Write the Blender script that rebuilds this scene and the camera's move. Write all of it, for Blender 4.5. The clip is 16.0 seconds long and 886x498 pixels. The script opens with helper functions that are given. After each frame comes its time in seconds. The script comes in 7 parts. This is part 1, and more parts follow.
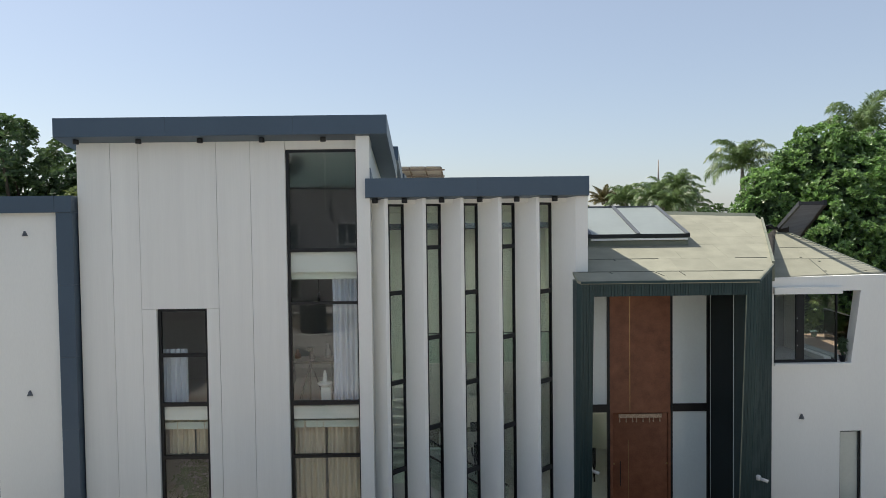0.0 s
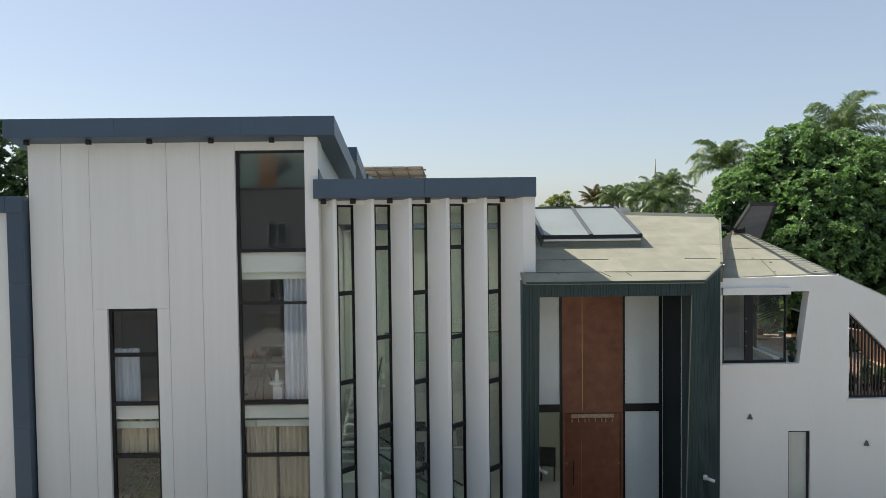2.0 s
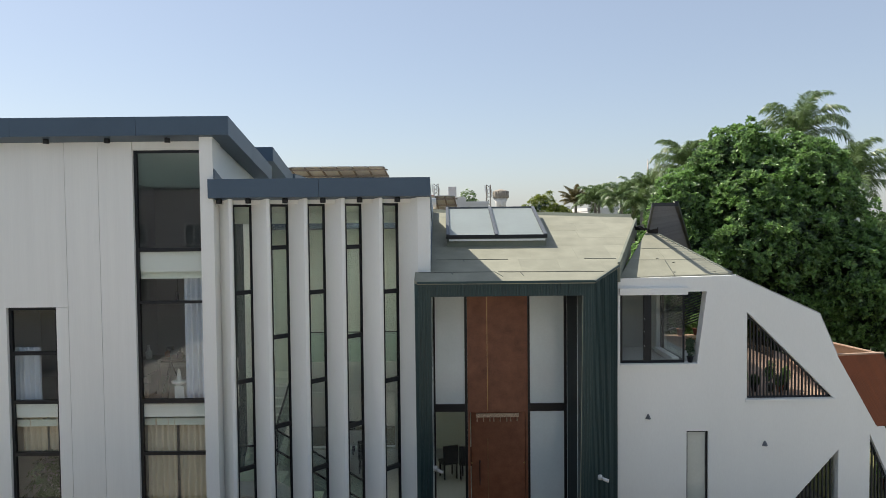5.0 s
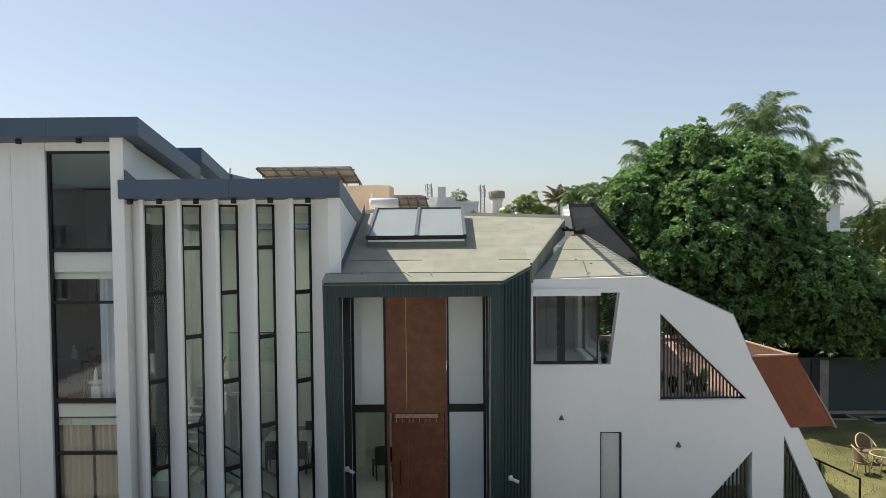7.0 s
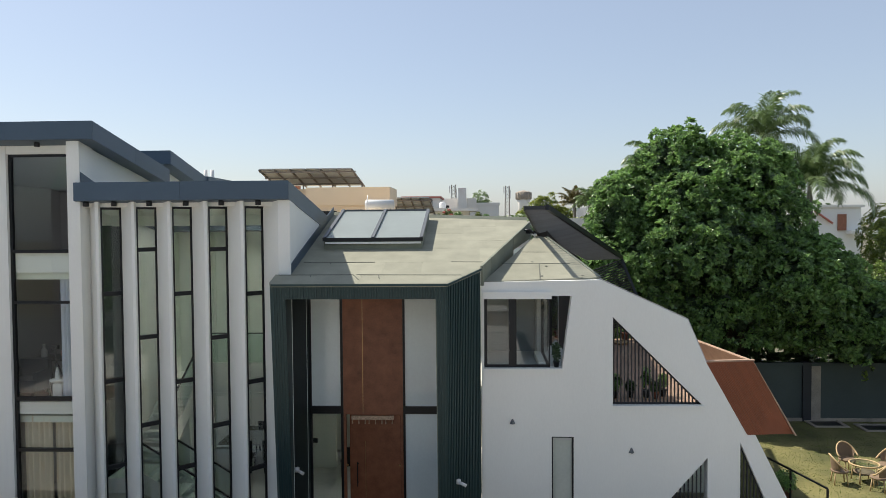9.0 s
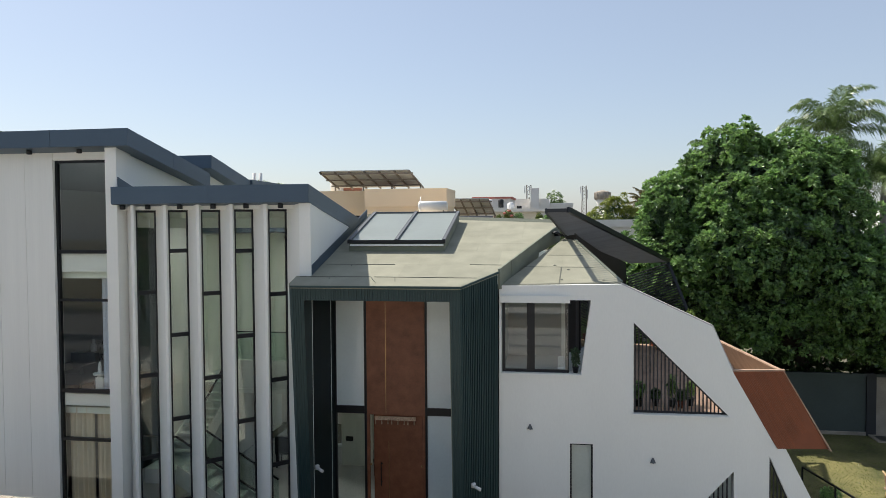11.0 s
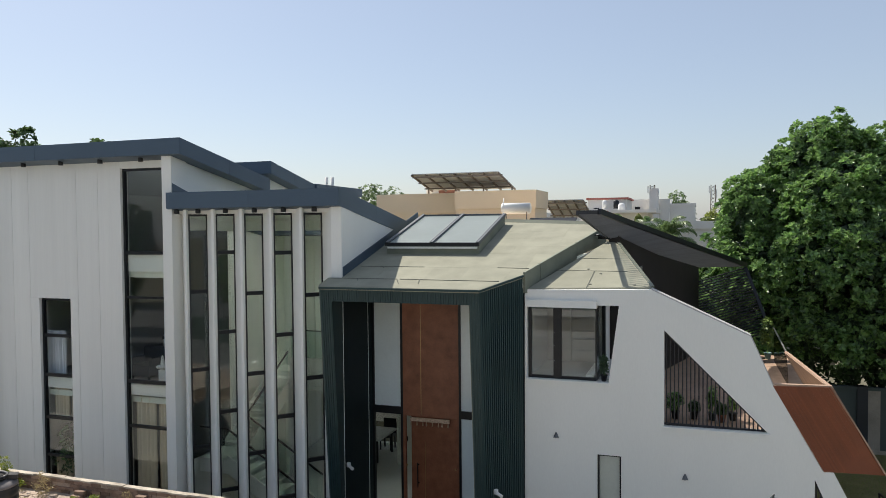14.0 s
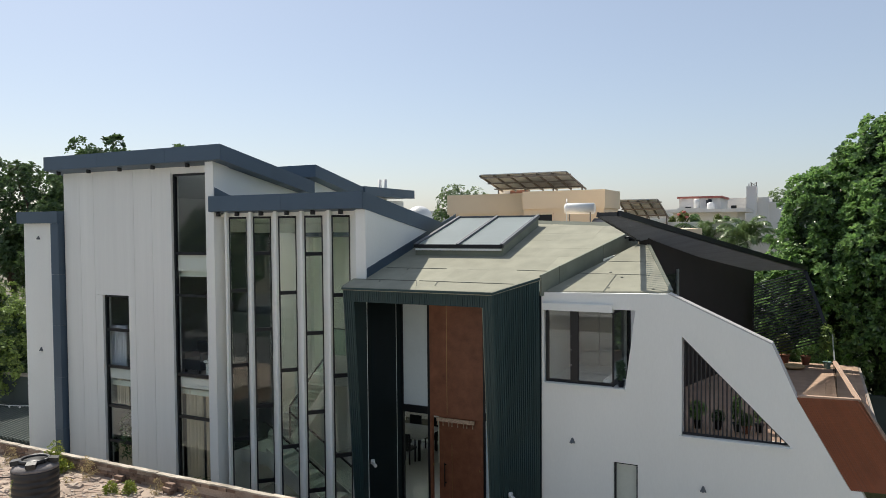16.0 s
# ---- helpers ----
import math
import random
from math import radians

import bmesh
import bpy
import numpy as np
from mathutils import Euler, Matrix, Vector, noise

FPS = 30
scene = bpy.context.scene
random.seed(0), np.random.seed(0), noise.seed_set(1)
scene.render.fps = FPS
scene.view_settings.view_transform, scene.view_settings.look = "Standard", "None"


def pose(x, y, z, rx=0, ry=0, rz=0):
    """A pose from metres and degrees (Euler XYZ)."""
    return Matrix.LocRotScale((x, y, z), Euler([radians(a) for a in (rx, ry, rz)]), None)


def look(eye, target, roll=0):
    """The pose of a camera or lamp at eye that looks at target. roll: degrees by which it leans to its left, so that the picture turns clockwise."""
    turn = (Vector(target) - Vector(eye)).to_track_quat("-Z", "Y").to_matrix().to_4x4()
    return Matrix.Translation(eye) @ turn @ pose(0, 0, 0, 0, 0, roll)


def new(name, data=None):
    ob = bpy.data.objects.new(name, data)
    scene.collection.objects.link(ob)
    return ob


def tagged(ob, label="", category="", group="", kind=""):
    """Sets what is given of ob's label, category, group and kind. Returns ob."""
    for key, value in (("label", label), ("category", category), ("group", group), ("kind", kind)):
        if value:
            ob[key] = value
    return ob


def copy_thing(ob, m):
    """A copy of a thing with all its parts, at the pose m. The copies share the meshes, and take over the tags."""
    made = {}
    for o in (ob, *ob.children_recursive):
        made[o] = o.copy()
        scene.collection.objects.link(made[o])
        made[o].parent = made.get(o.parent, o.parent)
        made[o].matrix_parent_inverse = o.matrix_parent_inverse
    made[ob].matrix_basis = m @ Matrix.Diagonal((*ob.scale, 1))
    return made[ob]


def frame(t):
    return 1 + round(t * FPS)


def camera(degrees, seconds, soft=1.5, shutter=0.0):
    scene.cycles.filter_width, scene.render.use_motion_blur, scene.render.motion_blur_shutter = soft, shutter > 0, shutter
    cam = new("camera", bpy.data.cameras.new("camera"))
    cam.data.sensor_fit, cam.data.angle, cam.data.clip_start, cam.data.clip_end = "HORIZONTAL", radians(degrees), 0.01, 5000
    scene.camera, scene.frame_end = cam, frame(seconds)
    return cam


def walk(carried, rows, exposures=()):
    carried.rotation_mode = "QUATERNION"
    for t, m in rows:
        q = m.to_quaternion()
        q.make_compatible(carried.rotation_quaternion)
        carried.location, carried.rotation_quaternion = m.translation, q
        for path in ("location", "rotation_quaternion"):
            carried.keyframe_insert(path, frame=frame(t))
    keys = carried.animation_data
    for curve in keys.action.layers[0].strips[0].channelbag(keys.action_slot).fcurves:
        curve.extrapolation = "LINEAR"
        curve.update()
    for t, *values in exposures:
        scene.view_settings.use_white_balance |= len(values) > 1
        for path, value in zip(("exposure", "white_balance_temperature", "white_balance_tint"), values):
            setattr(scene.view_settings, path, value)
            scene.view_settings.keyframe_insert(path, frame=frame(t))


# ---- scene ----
cam = camera(62.1, 16.0, soft=0.7)
METRES, EYE, TILT, LEAN, TURN = 12.6, 7.2, 0.0, 0.0, -0.5
ROWS = [
    (0.0, 0.0, 0.0, 0.0, -0.03, -2.07, 0.72),
    (0.5, 0.0203, -0.0016, 0.0003, 0.01, -2.07, 0.71),
    (1.0, 0.0431, -0.0032, 0.0007, 0.06, -2.09, 0.7),
    (1.5, 0.0668, -0.0049, 0.0015, 0.12, -2.11, 0.69),
    (2.0, 0.0908, -0.0064, 0.0012, 0.15, -2.12, 0.66),
    (2.5, 0.1166, -0.0081, 0.0006, 0.2, -2.09, 0.69),
    (3.0, 0.1445, -0.0088, 0.0006, 0.24, -2.12, 0.65),
    (3.5, 0.1751, -0.0089, 0.0008, 0.29, -2.14, 0.63),
    (4.0, 0.2067, -0.0089, 0.0004, 0.33, -2.14, 0.61),
    (6.5, 0.3882, -0.0101, -0.0013, 0.63, -2.12, 0.54),
    (7.0, 0.4301, -0.0091, -0.0005, 0.69, -2.14, 0.52),
    (7.5, 0.4702, -0.0071, 0.0001, 0.76, -2.13, 0.5),
    (8.0, 0.5082, -0.0054, -0.0002, 0.9, -2.09, 0.49),
    (8.5, 0.5419, -0.0051, -0.0, 1.86, -2.07, 0.46),
    (9.0, 0.5728, -0.0027, 0.0006, 3.27, -2.04, 0.43),
    (11.5, 0.7097, 0.0142, 0.0051, 11.25, -1.98, 0.37),
    (12.0, 0.7381, 0.02, 0.0055, 12.84, -1.96, 0.39),
    (12.5, 0.767, 0.027, 0.0061, 14.43, -1.93, 0.4),
    (13.0, 0.7951, 0.0359, 0.0064, 16.1, -1.91, 0.43),
    (13.5, 0.8234, 0.0476, 0.0062, 17.87, -1.86, 0.45),
    (14.0, 0.8535, 0.0592, 0.005, 19.71, -1.79, 0.49),
    (14.5, 0.8833, 0.0703, 0.0069, 21.65, -1.79, 0.49),
    (15.0, 0.9153, 0.0813, 0.0085, 23.62, -1.79, 0.51),
    (15.5, 0.9482, 0.0933, 0.0086, 25.5, -1.78, 0.52),
    (16.0, 0.9826, 0.1061, 0.009, 27.36, -1.78, 0.53),
]
walk(cam, [(t, pose(0, 0, EYE, TILT, LEAN, TURN) @ pose(METRES * x, METRES * y, METRES * z, 90 + pitch, roll, yaw)) for t, x, y, z, yaw, pitch, roll in ROWS],
     [(0.0, 0.35), (4.0, 0.35), (9.0, 0.36), (12.5, 0.3), (16.0, 0.22)])

# ---- world, sun ----
SUN = Vector((-1.43, 0.75, 2.05)).normalized()
elev, azim = math.asin(SUN.z), math.atan2(SUN.x, SUN.y)
world = bpy.data.worlds.new("sky")
scene.world = world
world.use_nodes = True
wn = world.node_tree.nodes
sky = wn.new("ShaderNodeTexSky")
sky.sky_type, sky.sun_disc = "NISHITA", False
sky.sun_elevation, sky.sun_rotation = elev, azim
sky.air_density, sky.dust_density, sky.ozone_density, sky.altitude = 1.0, 1.4, 1.5, 250
haze = wn.new("ShaderNodeMix")
haze.data_type = "RGBA"
haze.inputs["Factor"].default_value = 0.38
haze.inputs["B"].default_value = (4.5, 4.9, 5.65, 1)
wn["Background"].inputs["Strength"].default_value = 0.109
world.node_tree.links.new(sky.outputs[0], haze.inputs["A"])
world.node_tree.links.new(haze.outputs["Result"], wn["Background"].inputs["Color"])
sun = bpy.data.lights.new("sun", "SUN")
sun.energy, sun.angle, sun.color = 5.0, radians(0.6), (1.0, 0.935, 0.83)
new("sun", sun).matrix_world = look(SUN * 60, (0, 0, 0))

# ---- materials ----


def mat(name, color, rough=0.7, metal=0.0, var=0.12, scale=3.0, fine=60.0, bump=0.1, rand=0.0, island=False, streak=1.0, spec=0.5, tint=None, dist=0.01):
    """A painted or natural surface: colour with blotches at two sizes, relief, and variation from piece to piece."""
    m = bpy.data.materials.new(name)
    m.use_nodes = True
    n, l = m.node_tree.nodes, m.node_tree.links
    b = n["Principled BSDF"]
    geo = n.new("ShaderNodeNewGeometry")
    mp = n.new("ShaderNodeMapping")
    mp.inputs["Scale"].default_value = (1, 1, 1 / streak)
    l.new(geo.outputs["Position"], mp.inputs["Vector"])
    big = n.new("ShaderNodeTexNoise")
    big.inputs["Scale"].default_value, big.inputs["Detail"].default_value = scale, 5
    l.new(mp.outputs[0], big.inputs["Vector"])
    small = n.new("ShaderNodeTexNoise")
    small.inputs["Scale"].default_value, small.inputs["Detail"].default_value = fine, 3
    l.new(mp.outputs[0], small.inputs["Vector"])
    add = n.new("ShaderNodeMath")
    add.operation = "MULTIPLY_ADD"
    l.new(small.outputs["Fac"], add.inputs[0])
    add.inputs[1].default_value = 0.5
    l.new(big.outputs["Fac"], add.inputs[2])
    total = add
    if rand:
        info = n.new("ShaderNodeNewGeometry" if island else "ShaderNodeObjectInfo")
        more = n.new("ShaderNodeMath")
        more.operation = "MULTIPLY_ADD"
        l.new(info.outputs["Random Per Island" if island else "Random"], more.inputs[0])
        more.inputs[1].default_value = rand
        l.new(add.outputs[0], more.inputs[2])
        total = more
    ramp = n.new("ShaderNodeMapRange")
    l.new(total.outputs[0], ramp.inputs["Value"])
    ramp.inputs["From Min"].default_value, ramp.inputs["From Max"].default_value = 0.45, 1.05 + rand
    mix = n.new("ShaderNodeMix")
    mix.data_type = "RGBA"
    lo = [max(0.0, c * (1 - var)) for c in color]
    hi = [min(1.0, c * (1 + var)) for c in (tint or color)]
    mix.inputs["A"].default_value, mix.inputs["B"].default_value = (*lo, 1), (*hi, 1)
    l.new(ramp.outputs[0], mix.inputs["Factor"])
    l.new(mix.outputs["Result"], b.inputs["Base Color"])
    b.inputs["Roughness"].default_value, b.inputs["Metallic"].default_value = rough, metal
    b.inputs["Specular IOR Level"].default_value = spec
    if bump:
        bp = n.new("ShaderNodeBump")
        bp.inputs["Strength"].default_value, bp.inputs["Distance"].default_value = bump, dist
        l.new(add.outputs[0], bp.inputs["Height"])
        l.new(bp.outputs[0], b.inputs["Normal"])
    return m


def glass_mat(name, tint, base=0.05, top=0.75, rough=0.0):
    """Clear sheet glass, more mirror-like at a slant."""
    m = bpy.data.materials.new(name)
    m.use_nodes = True
    n, l = m.node_tree.nodes, m.node_tree.links
    n.remove(n["Principled BSDF"])
    clear, gloss, mixer = n.new("ShaderNodeBsdfTransparent"), n.new("ShaderNodeBsdfGlossy"), n.new("ShaderNodeMixShader")
    weight, power, span = n.new("ShaderNodeLayerWeight"), n.new("ShaderNodeMath"), n.new("ShaderNodeMapRange")
    clear.inputs["Color"].default_value = (*tint, 1)
    gloss.inputs["Roughness"].default_value = rough
    weight.inputs["Blend"].default_value = 0.5
    power.operation = "POWER"
    power.inputs[1].default_value = 4.0
    span.inputs["To Min"].default_value, span.inputs["To Max"].default_value = base, top
    l.new(weight.outputs["Facing"], power.inputs[0])
    l.new(power.outputs[0], span.inputs["Value"])
    l.new(span.outputs[0], mixer.inputs[0])
    l.new(clear.outputs[0], mixer.inputs[1])
    l.new(gloss.outputs[0], mixer.inputs[2])
    l.new(mixer.outputs[0], n["Material Output"].inputs["Surface"])
    return m


def leaf_mat(name, color, bright, var=0.35, gloss=0.35):
    """Leaves: each one its own shade, light shining through."""
    m = mat(name, color, gloss, 0, var, 1.3, 6, 0.0, rand=0.7, island=True, tint=bright)
    n, l = m.node_tree.nodes, m.node_tree.links
    b = n["Principled BSDF"]
    b.inputs["Specular IOR Level"].default_value = 0.5
    through_leaf, mixer = n.new("ShaderNodeBsdfTranslucent"), n.new("ShaderNodeMixShader")
    mixer.inputs[0].default_value = 0.34
    src = b.inputs["Base Color"].links[0].from_socket
    l.new(src, through_leaf.inputs["Color"])
    l.new(b.outputs[0], mixer.inputs[1])
    l.new(through_leaf.outputs[0], mixer.inputs[2])
    l.new(mixer.outputs[0], n["Material Output"].inputs["Surface"])
    return m


WHITE = mat("white_render", (0.787, 0.785, 0.735), 0.8, 0, 0.04, 0.7, 45, 0.12, streak=4)
PANEL = mat("white_grained_panel", (0.782, 0.778, 0.728), 0.7, 0, 0.055, 4.0, 38, 0.12, rand=0.25, streak=22)
FASCIA = mat("blue_grey_metal_panel", (0.071, 0.104, 0.142), 0.42, 0.25, 0.12, 0.8, 30, 0.03, rand=0.3)
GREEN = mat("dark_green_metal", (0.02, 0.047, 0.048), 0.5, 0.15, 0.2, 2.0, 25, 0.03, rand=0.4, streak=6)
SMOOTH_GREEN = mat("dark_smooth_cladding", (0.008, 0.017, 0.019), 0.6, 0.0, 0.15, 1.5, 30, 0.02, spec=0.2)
RUST = mat("rust_brown_board", (0.235, 0.086, 0.04), 0.5, 0, 0.32, 4.5, 30, 0.08, rand=0.15, tint=(0.28, 0.105, 0.05))
RUST_SLAT = mat("rust_red_slat", (0.2, 0.054, 0.018), 0.6, 0, 0.25, 2.5, 40, 0.1, rand=0.5)
BLACK = mat("black_frame", (0.012, 0.013, 0.015), 0.4, 0.3, 0.1, 3, 40, 0.0)
DARKBAR = mat("black_slat", (0.02, 0.02, 0.022), 0.5, 0.2, 0.2, 3, 40, 0.0, rand=0.3)
SHEET = mat("olive_grey_roof_sheet", (0.25, 0.25, 0.19), 0.9, 0, 0.14, 2.2, 90, 0.3, rand=0.22, tint=(0.3, 0.295, 0.225))
FLASH = mat("grey_green_flashing", (0.2, 0.215, 0.165), 0.7, 0.1, 0.2, 2.0, 40, 0.1)
LAP = mat("dark_lap_line", (0.125, 0.13, 0.105), 0.85, 0, 0.2, 3, 40, 0.0)
SEAM = mat("dark_seam", (0.19, 0.19, 0.155), 0.8, 0, 0.2, 3, 40, 0.0)
SILVER = mat("aluminium", (0.55, 0.56, 0.56), 0.35, 0.8, 0.1, 3, 40, 0.0)
CANOPY = mat("charcoal_sheet", (0.03, 0.032, 0.036), 0.6, 0.1, 0.2, 1.5, 30, 0.05, rand=0.3)
DARKWALL = mat("dark_brown_wall", (0.025, 0.02, 0.017), 0.7, 0, 0.2, 1.5, 30, 0.1)
DECK = mat("red_brown_decking", (0.36, 0.24, 0.168), 0.65, 0, 0.2, 3, 60, 0.1, rand=0.2, tint=(0.43, 0.3, 0.215))
POT = mat("terracotta", (0.3, 0.13, 0.08), 0.85, 0, 0.2, 8, 40, 0.2)
REDPAINT = mat("red_tin", (0.5, 0.17, 0.13), 0.7)
INNER = mat("interior_plaster", (0.76, 0.8, 0.71), 0.85, 0, 0.05, 0.8, 20, 0.05)
TILE = mat("interior_floor_tile", (0.6, 0.61, 0.59), 0.25, 0, 0.12, 1.0, 20, 0.0)
CURTAIN_W = mat("white_sheer_curtain", (0.72, 0.74, 0.8), 0.9, 0, 0.08, 2, 40, 0.1, streak=10)
CURTAIN_B = mat("beige_curtain", (0.7, 0.6, 0.45), 0.9, 0, 0.15, 3, 40, 0.1, streak=10)
GLASS = glass_mat("window_glass", (0.965, 0.985, 0.975), 0.055)
SATIN = mat("satin_slit_glass", (0.5, 0.53, 0.47), 0.12, 0, 0.08, 1.0, 20, 0.0)
# Plaster darkened to grey; the rooms' dimness is put into this colour.
GREYWALL = mat("dimmed_interior_plaster", (0.31, 0.32, 0.31), 0.85, 0, 0.06, 0.8, 20, 0.05)
GREENGLASS = glass_mat("green_rail_glass", (0.87, 0.955, 0.935), 0.04)
SMOKE = glass_mat("smoked_rail_glass", (0.42, 0.42, 0.4), 0.03, 0.35)
FROST = mat("frosted_white_glass", (0.8, 0.88, 0.86), 0.06, 0, 0.05, 1.0, 20, 0.0, spec=0.6)
SKYGLASS = leaf_mat("skylight_frosted_glass", (0.5, 0.55, 0.535), (0.53, 0.58, 0.565), 0.08, 0.3)
SKYGLASS.node_tree.nodes["Mix Shader"].inputs[0].default_value = 0.5
GREY = mat("grey_plastic", (0.1, 0.11, 0.12), 0.5)
LAWN = mat("lawn_soil", (0.075, 0.095, 0.028), 0.95, 0, 0.4, 0.7, 30, 0.4, tint=(0.175, 0.155, 0.058))
EARTH = mat("earth", (0.13, 0.12, 0.08), 0.95, 0, 0.3, 0.05, 3, 0.2)
CONCRETE = mat("old_concrete", (0.3, 0.27, 0.23), 0.95, 0, 0.3, 1.5, 30, 0.5, tint=(0.36, 0.31, 0.25))
ASPHALT = mat("worn_grey_asphalt", (0.095, 0.097, 0.1), 0.9, 0, 0.3, 0.5, 40, 0.2, tint=(0.13, 0.13, 0.128))
# Lightened so that sunlit ground throws more light on the facade.
SCREED = mat("pale_dusty_screed", (0.4, 0.38, 0.34), 0.95, 0, 0.35, 0.35, 12, 0.3, tint=(0.54, 0.51, 0.455))
DUST = mat("brown_roof_dust", (0.27, 0.2, 0.155), 0.95, 0, 0.35, 1.2, 30, 0.3, tint=(0.42, 0.34, 0.27))
BRICK = mat("old_brick", (0.16, 0.095, 0.065), 0.95, 0, 0.35, 5, 50, 0.6, rand=0.6, tint=(0.28, 0.2, 0.15))
BEIGE = mat("peach_render", (0.84, 0.68, 0.48), 0.85, 0, 0.06, 0.5, 20, 0.05)
OFFWHITE = mat("far_white_render", (0.78, 0.75, 0.7), 0.85, 0, 0.08, 0.3, 5, 0.0, rand=0.3)
FENCE = mat("dark_grey_fence", (0.062, 0.078, 0.072), 0.8, 0, 0.2, 0.8, 20, 0.1, rand=0.2)
BARK = mat("bark", (0.09, 0.07, 0.05), 0.95, 0, 0.35, 4, 30, 0.6, streak=4)
PALMBARK = mat("palm_trunk", (0.24, 0.22, 0.19), 0.9, 0, 0.2, 4, 30, 0.4)
LEAF = leaf_mat("broad_leaf", (0.056, 0.112, 0.08), (0.225, 0.37, 0.105), 0.6, 0.38)
LEAF.node_tree.nodes["Principled BSDF"].inputs["Specular IOR Level"].default_value = 0.8
LEAF.node_tree.nodes["Mix Shader"].inputs[0].default_value = 0.4
CHAR = mat("charcoal_soffit", (0.15, 0.155, 0.165), 0.55, 0.1, 0.2, 1.5, 30, 0.05, rand=0.35)
TEAL = mat("teal_corrugated_sheet", (0.16, 0.27, 0.26), 0.6, 0, 0.2, 1, 20, 0.05, rand=0.4)
ORANGE = mat("orange_render", (0.5, 0.25, 0.12), 0.8, 0, 0.15, 1, 20, 0.05)
# Darker leaf copy with the shade of a crown's inside in its colour.
LEAF_IN = leaf_mat("shade_toned_leaf", (0.045, 0.08, 0.05), (0.09, 0.15, 0.065))
LEAF_D = leaf_mat("dark_small_leaf", (0.04, 0.08, 0.035), (0.1, 0.16, 0.055))
LEAF_Y = leaf_mat("yellow_green_leaf", (0.09, 0.13, 0.025), (0.16, 0.2, 0.04))
LEAF_L = leaf_mat("light_leaf", (0.06, 0.11, 0.04), (0.24, 0.33, 0.08), 0.5, 0.42)
LEAF_P = leaf_mat("palm_leaf", (0.075, 0.13, 0.05), (0.2, 0.28, 0.11))
WEED = leaf_mat("yellow_green_weed", (0.13, 0.19, 0.03), (0.3, 0.34, 0.06))
DRY_P = leaf_mat("brownish_palm_leaf", (0.13, 0.12, 0.06), (0.24, 0.21, 0.1))
DRY = leaf_mat("dry_grass", (0.3, 0.24, 0.12), (0.42, 0.34, 0.18))
PVBACK = mat("solar_panel_underside", (0.5, 0.51, 0.5), 0.6, 0, 0.15, 1, 20, 0.0, rand=0.2)
STEEL = mat("galvanised_steel", (0.22, 0.19, 0.16), 0.5, 0.5, 0.2, 3, 30, 0.0)
TANKW = mat("white_tank_enamel", (0.68, 0.68, 0.66), 0.4, 0, 0.06, 1, 20, 0.0)
TANKB = mat("black_polyethylene", (0.018, 0.018, 0.02), 0.45, 0, 0.3, 6, 60, 0.1)
CANE = mat("pale_cane", (0.5, 0.36, 0.19), 0.7, 0, 0.2, 12, 80, 0.2)
CANESEAT = mat("brown_woven_seat", (0.2, 0.14, 0.09), 0.8, 0, 0.2, 20, 90, 0.3)

# ---- building helpers ----
ORG = {}


def bm_new():
    return bmesh.new()


def bm_poly(bm, pts, vec):
    """A flat polygon pushed along vec into a solid."""
    a = [bm.verts.new(p) for p in pts]
    b = [bm.verts.new(Vector(p) + Vector(vec)) for p in pts]
    bm.faces.new(a), bm.faces.new(b[::-1])
    for i in range(len(a)):
        j = (i + 1) % len(a)
        bm.faces.new((a[j], a[i], b[i], b[j]))


def bm_box(bm, x0, x1, y0, y1, z0, z1):
    bm_poly(bm, [(x0, y0, z0), (x1, y0, z0), (x1, y1, z0), (x0, y1, z0)], (0, 0, z1 - z0))


def bm_bar(bm, a, b, w, d=None, up=(0, 0, 1)):
    """A straight bar of section w x d from a to b."""
    a, b = Vector(a), Vector(b)
    d = w if d is None else d
    ax = (b - a).normalized()
    s = ax.cross(Vector(up))
    s = s.normalized() if s.length > 1e-4 else Vector((1, 0, 0))
    u = s.cross(ax).normalized()
    bm_poly(bm, [a + s * w / 2 + u * d / 2, a - s * w / 2 + u * d / 2, a - s * w / 2 - u * d / 2, a + s * w / 2 - u * d / 2], b - a)


def bm_tube(bm, pts, radii, n=10, cap=True):
    """A round tube through points."""
    rings = []
    for i, p in enumerate(pts):
        p = Vector(p)
        t = (Vector(pts[min(i + 1, len(pts) - 1)]) - Vector(pts[max(i - 1, 0)])).normalized()
        s = t.cross(Vector((0.13, 0.31, 0.94)) if abs(t.z) < 0.9 else Vector((1, 0, 0))).normalized()
        u = s.cross(t)
        r = radii[i] if isinstance(radii, (list, tuple)) else radii
        rings.append([bm.verts.new(p + (s * math.cos(k * math.tau / n) + u * math.sin(k * math.tau / n)) * r) for k in range(n)])
    for a, b in zip(rings, rings[1:]):
        for k in range(n):
            bm.faces.new((a[k], a[(k + 1) % n], b[(k + 1) % n], b[k])).smooth = True
    if cap:
        bm.faces.new(rings[0][::-1]), bm.faces.new(rings[-1])


def bm_lathe(bm, c, prof, n=24):
    """A turned body round the upright axis at c; prof is (radius, height)."""
    rings = [[bm.verts.new((c[0] + r * math.cos(k * math.tau / n), c[1] + r * math.sin(k * math.tau / n), c[2] + z)) for k in range(n)] for r, z in prof]
    for a, b in zip(rings, rings[1:]):
        for k in range(n):
            bm.faces.new((a[k], a[(k + 1) % n], b[(k + 1) % n], b[k])).smooth = True
    bm.faces.new(rings[0][::-1]), bm.faces.new(rings[-1])


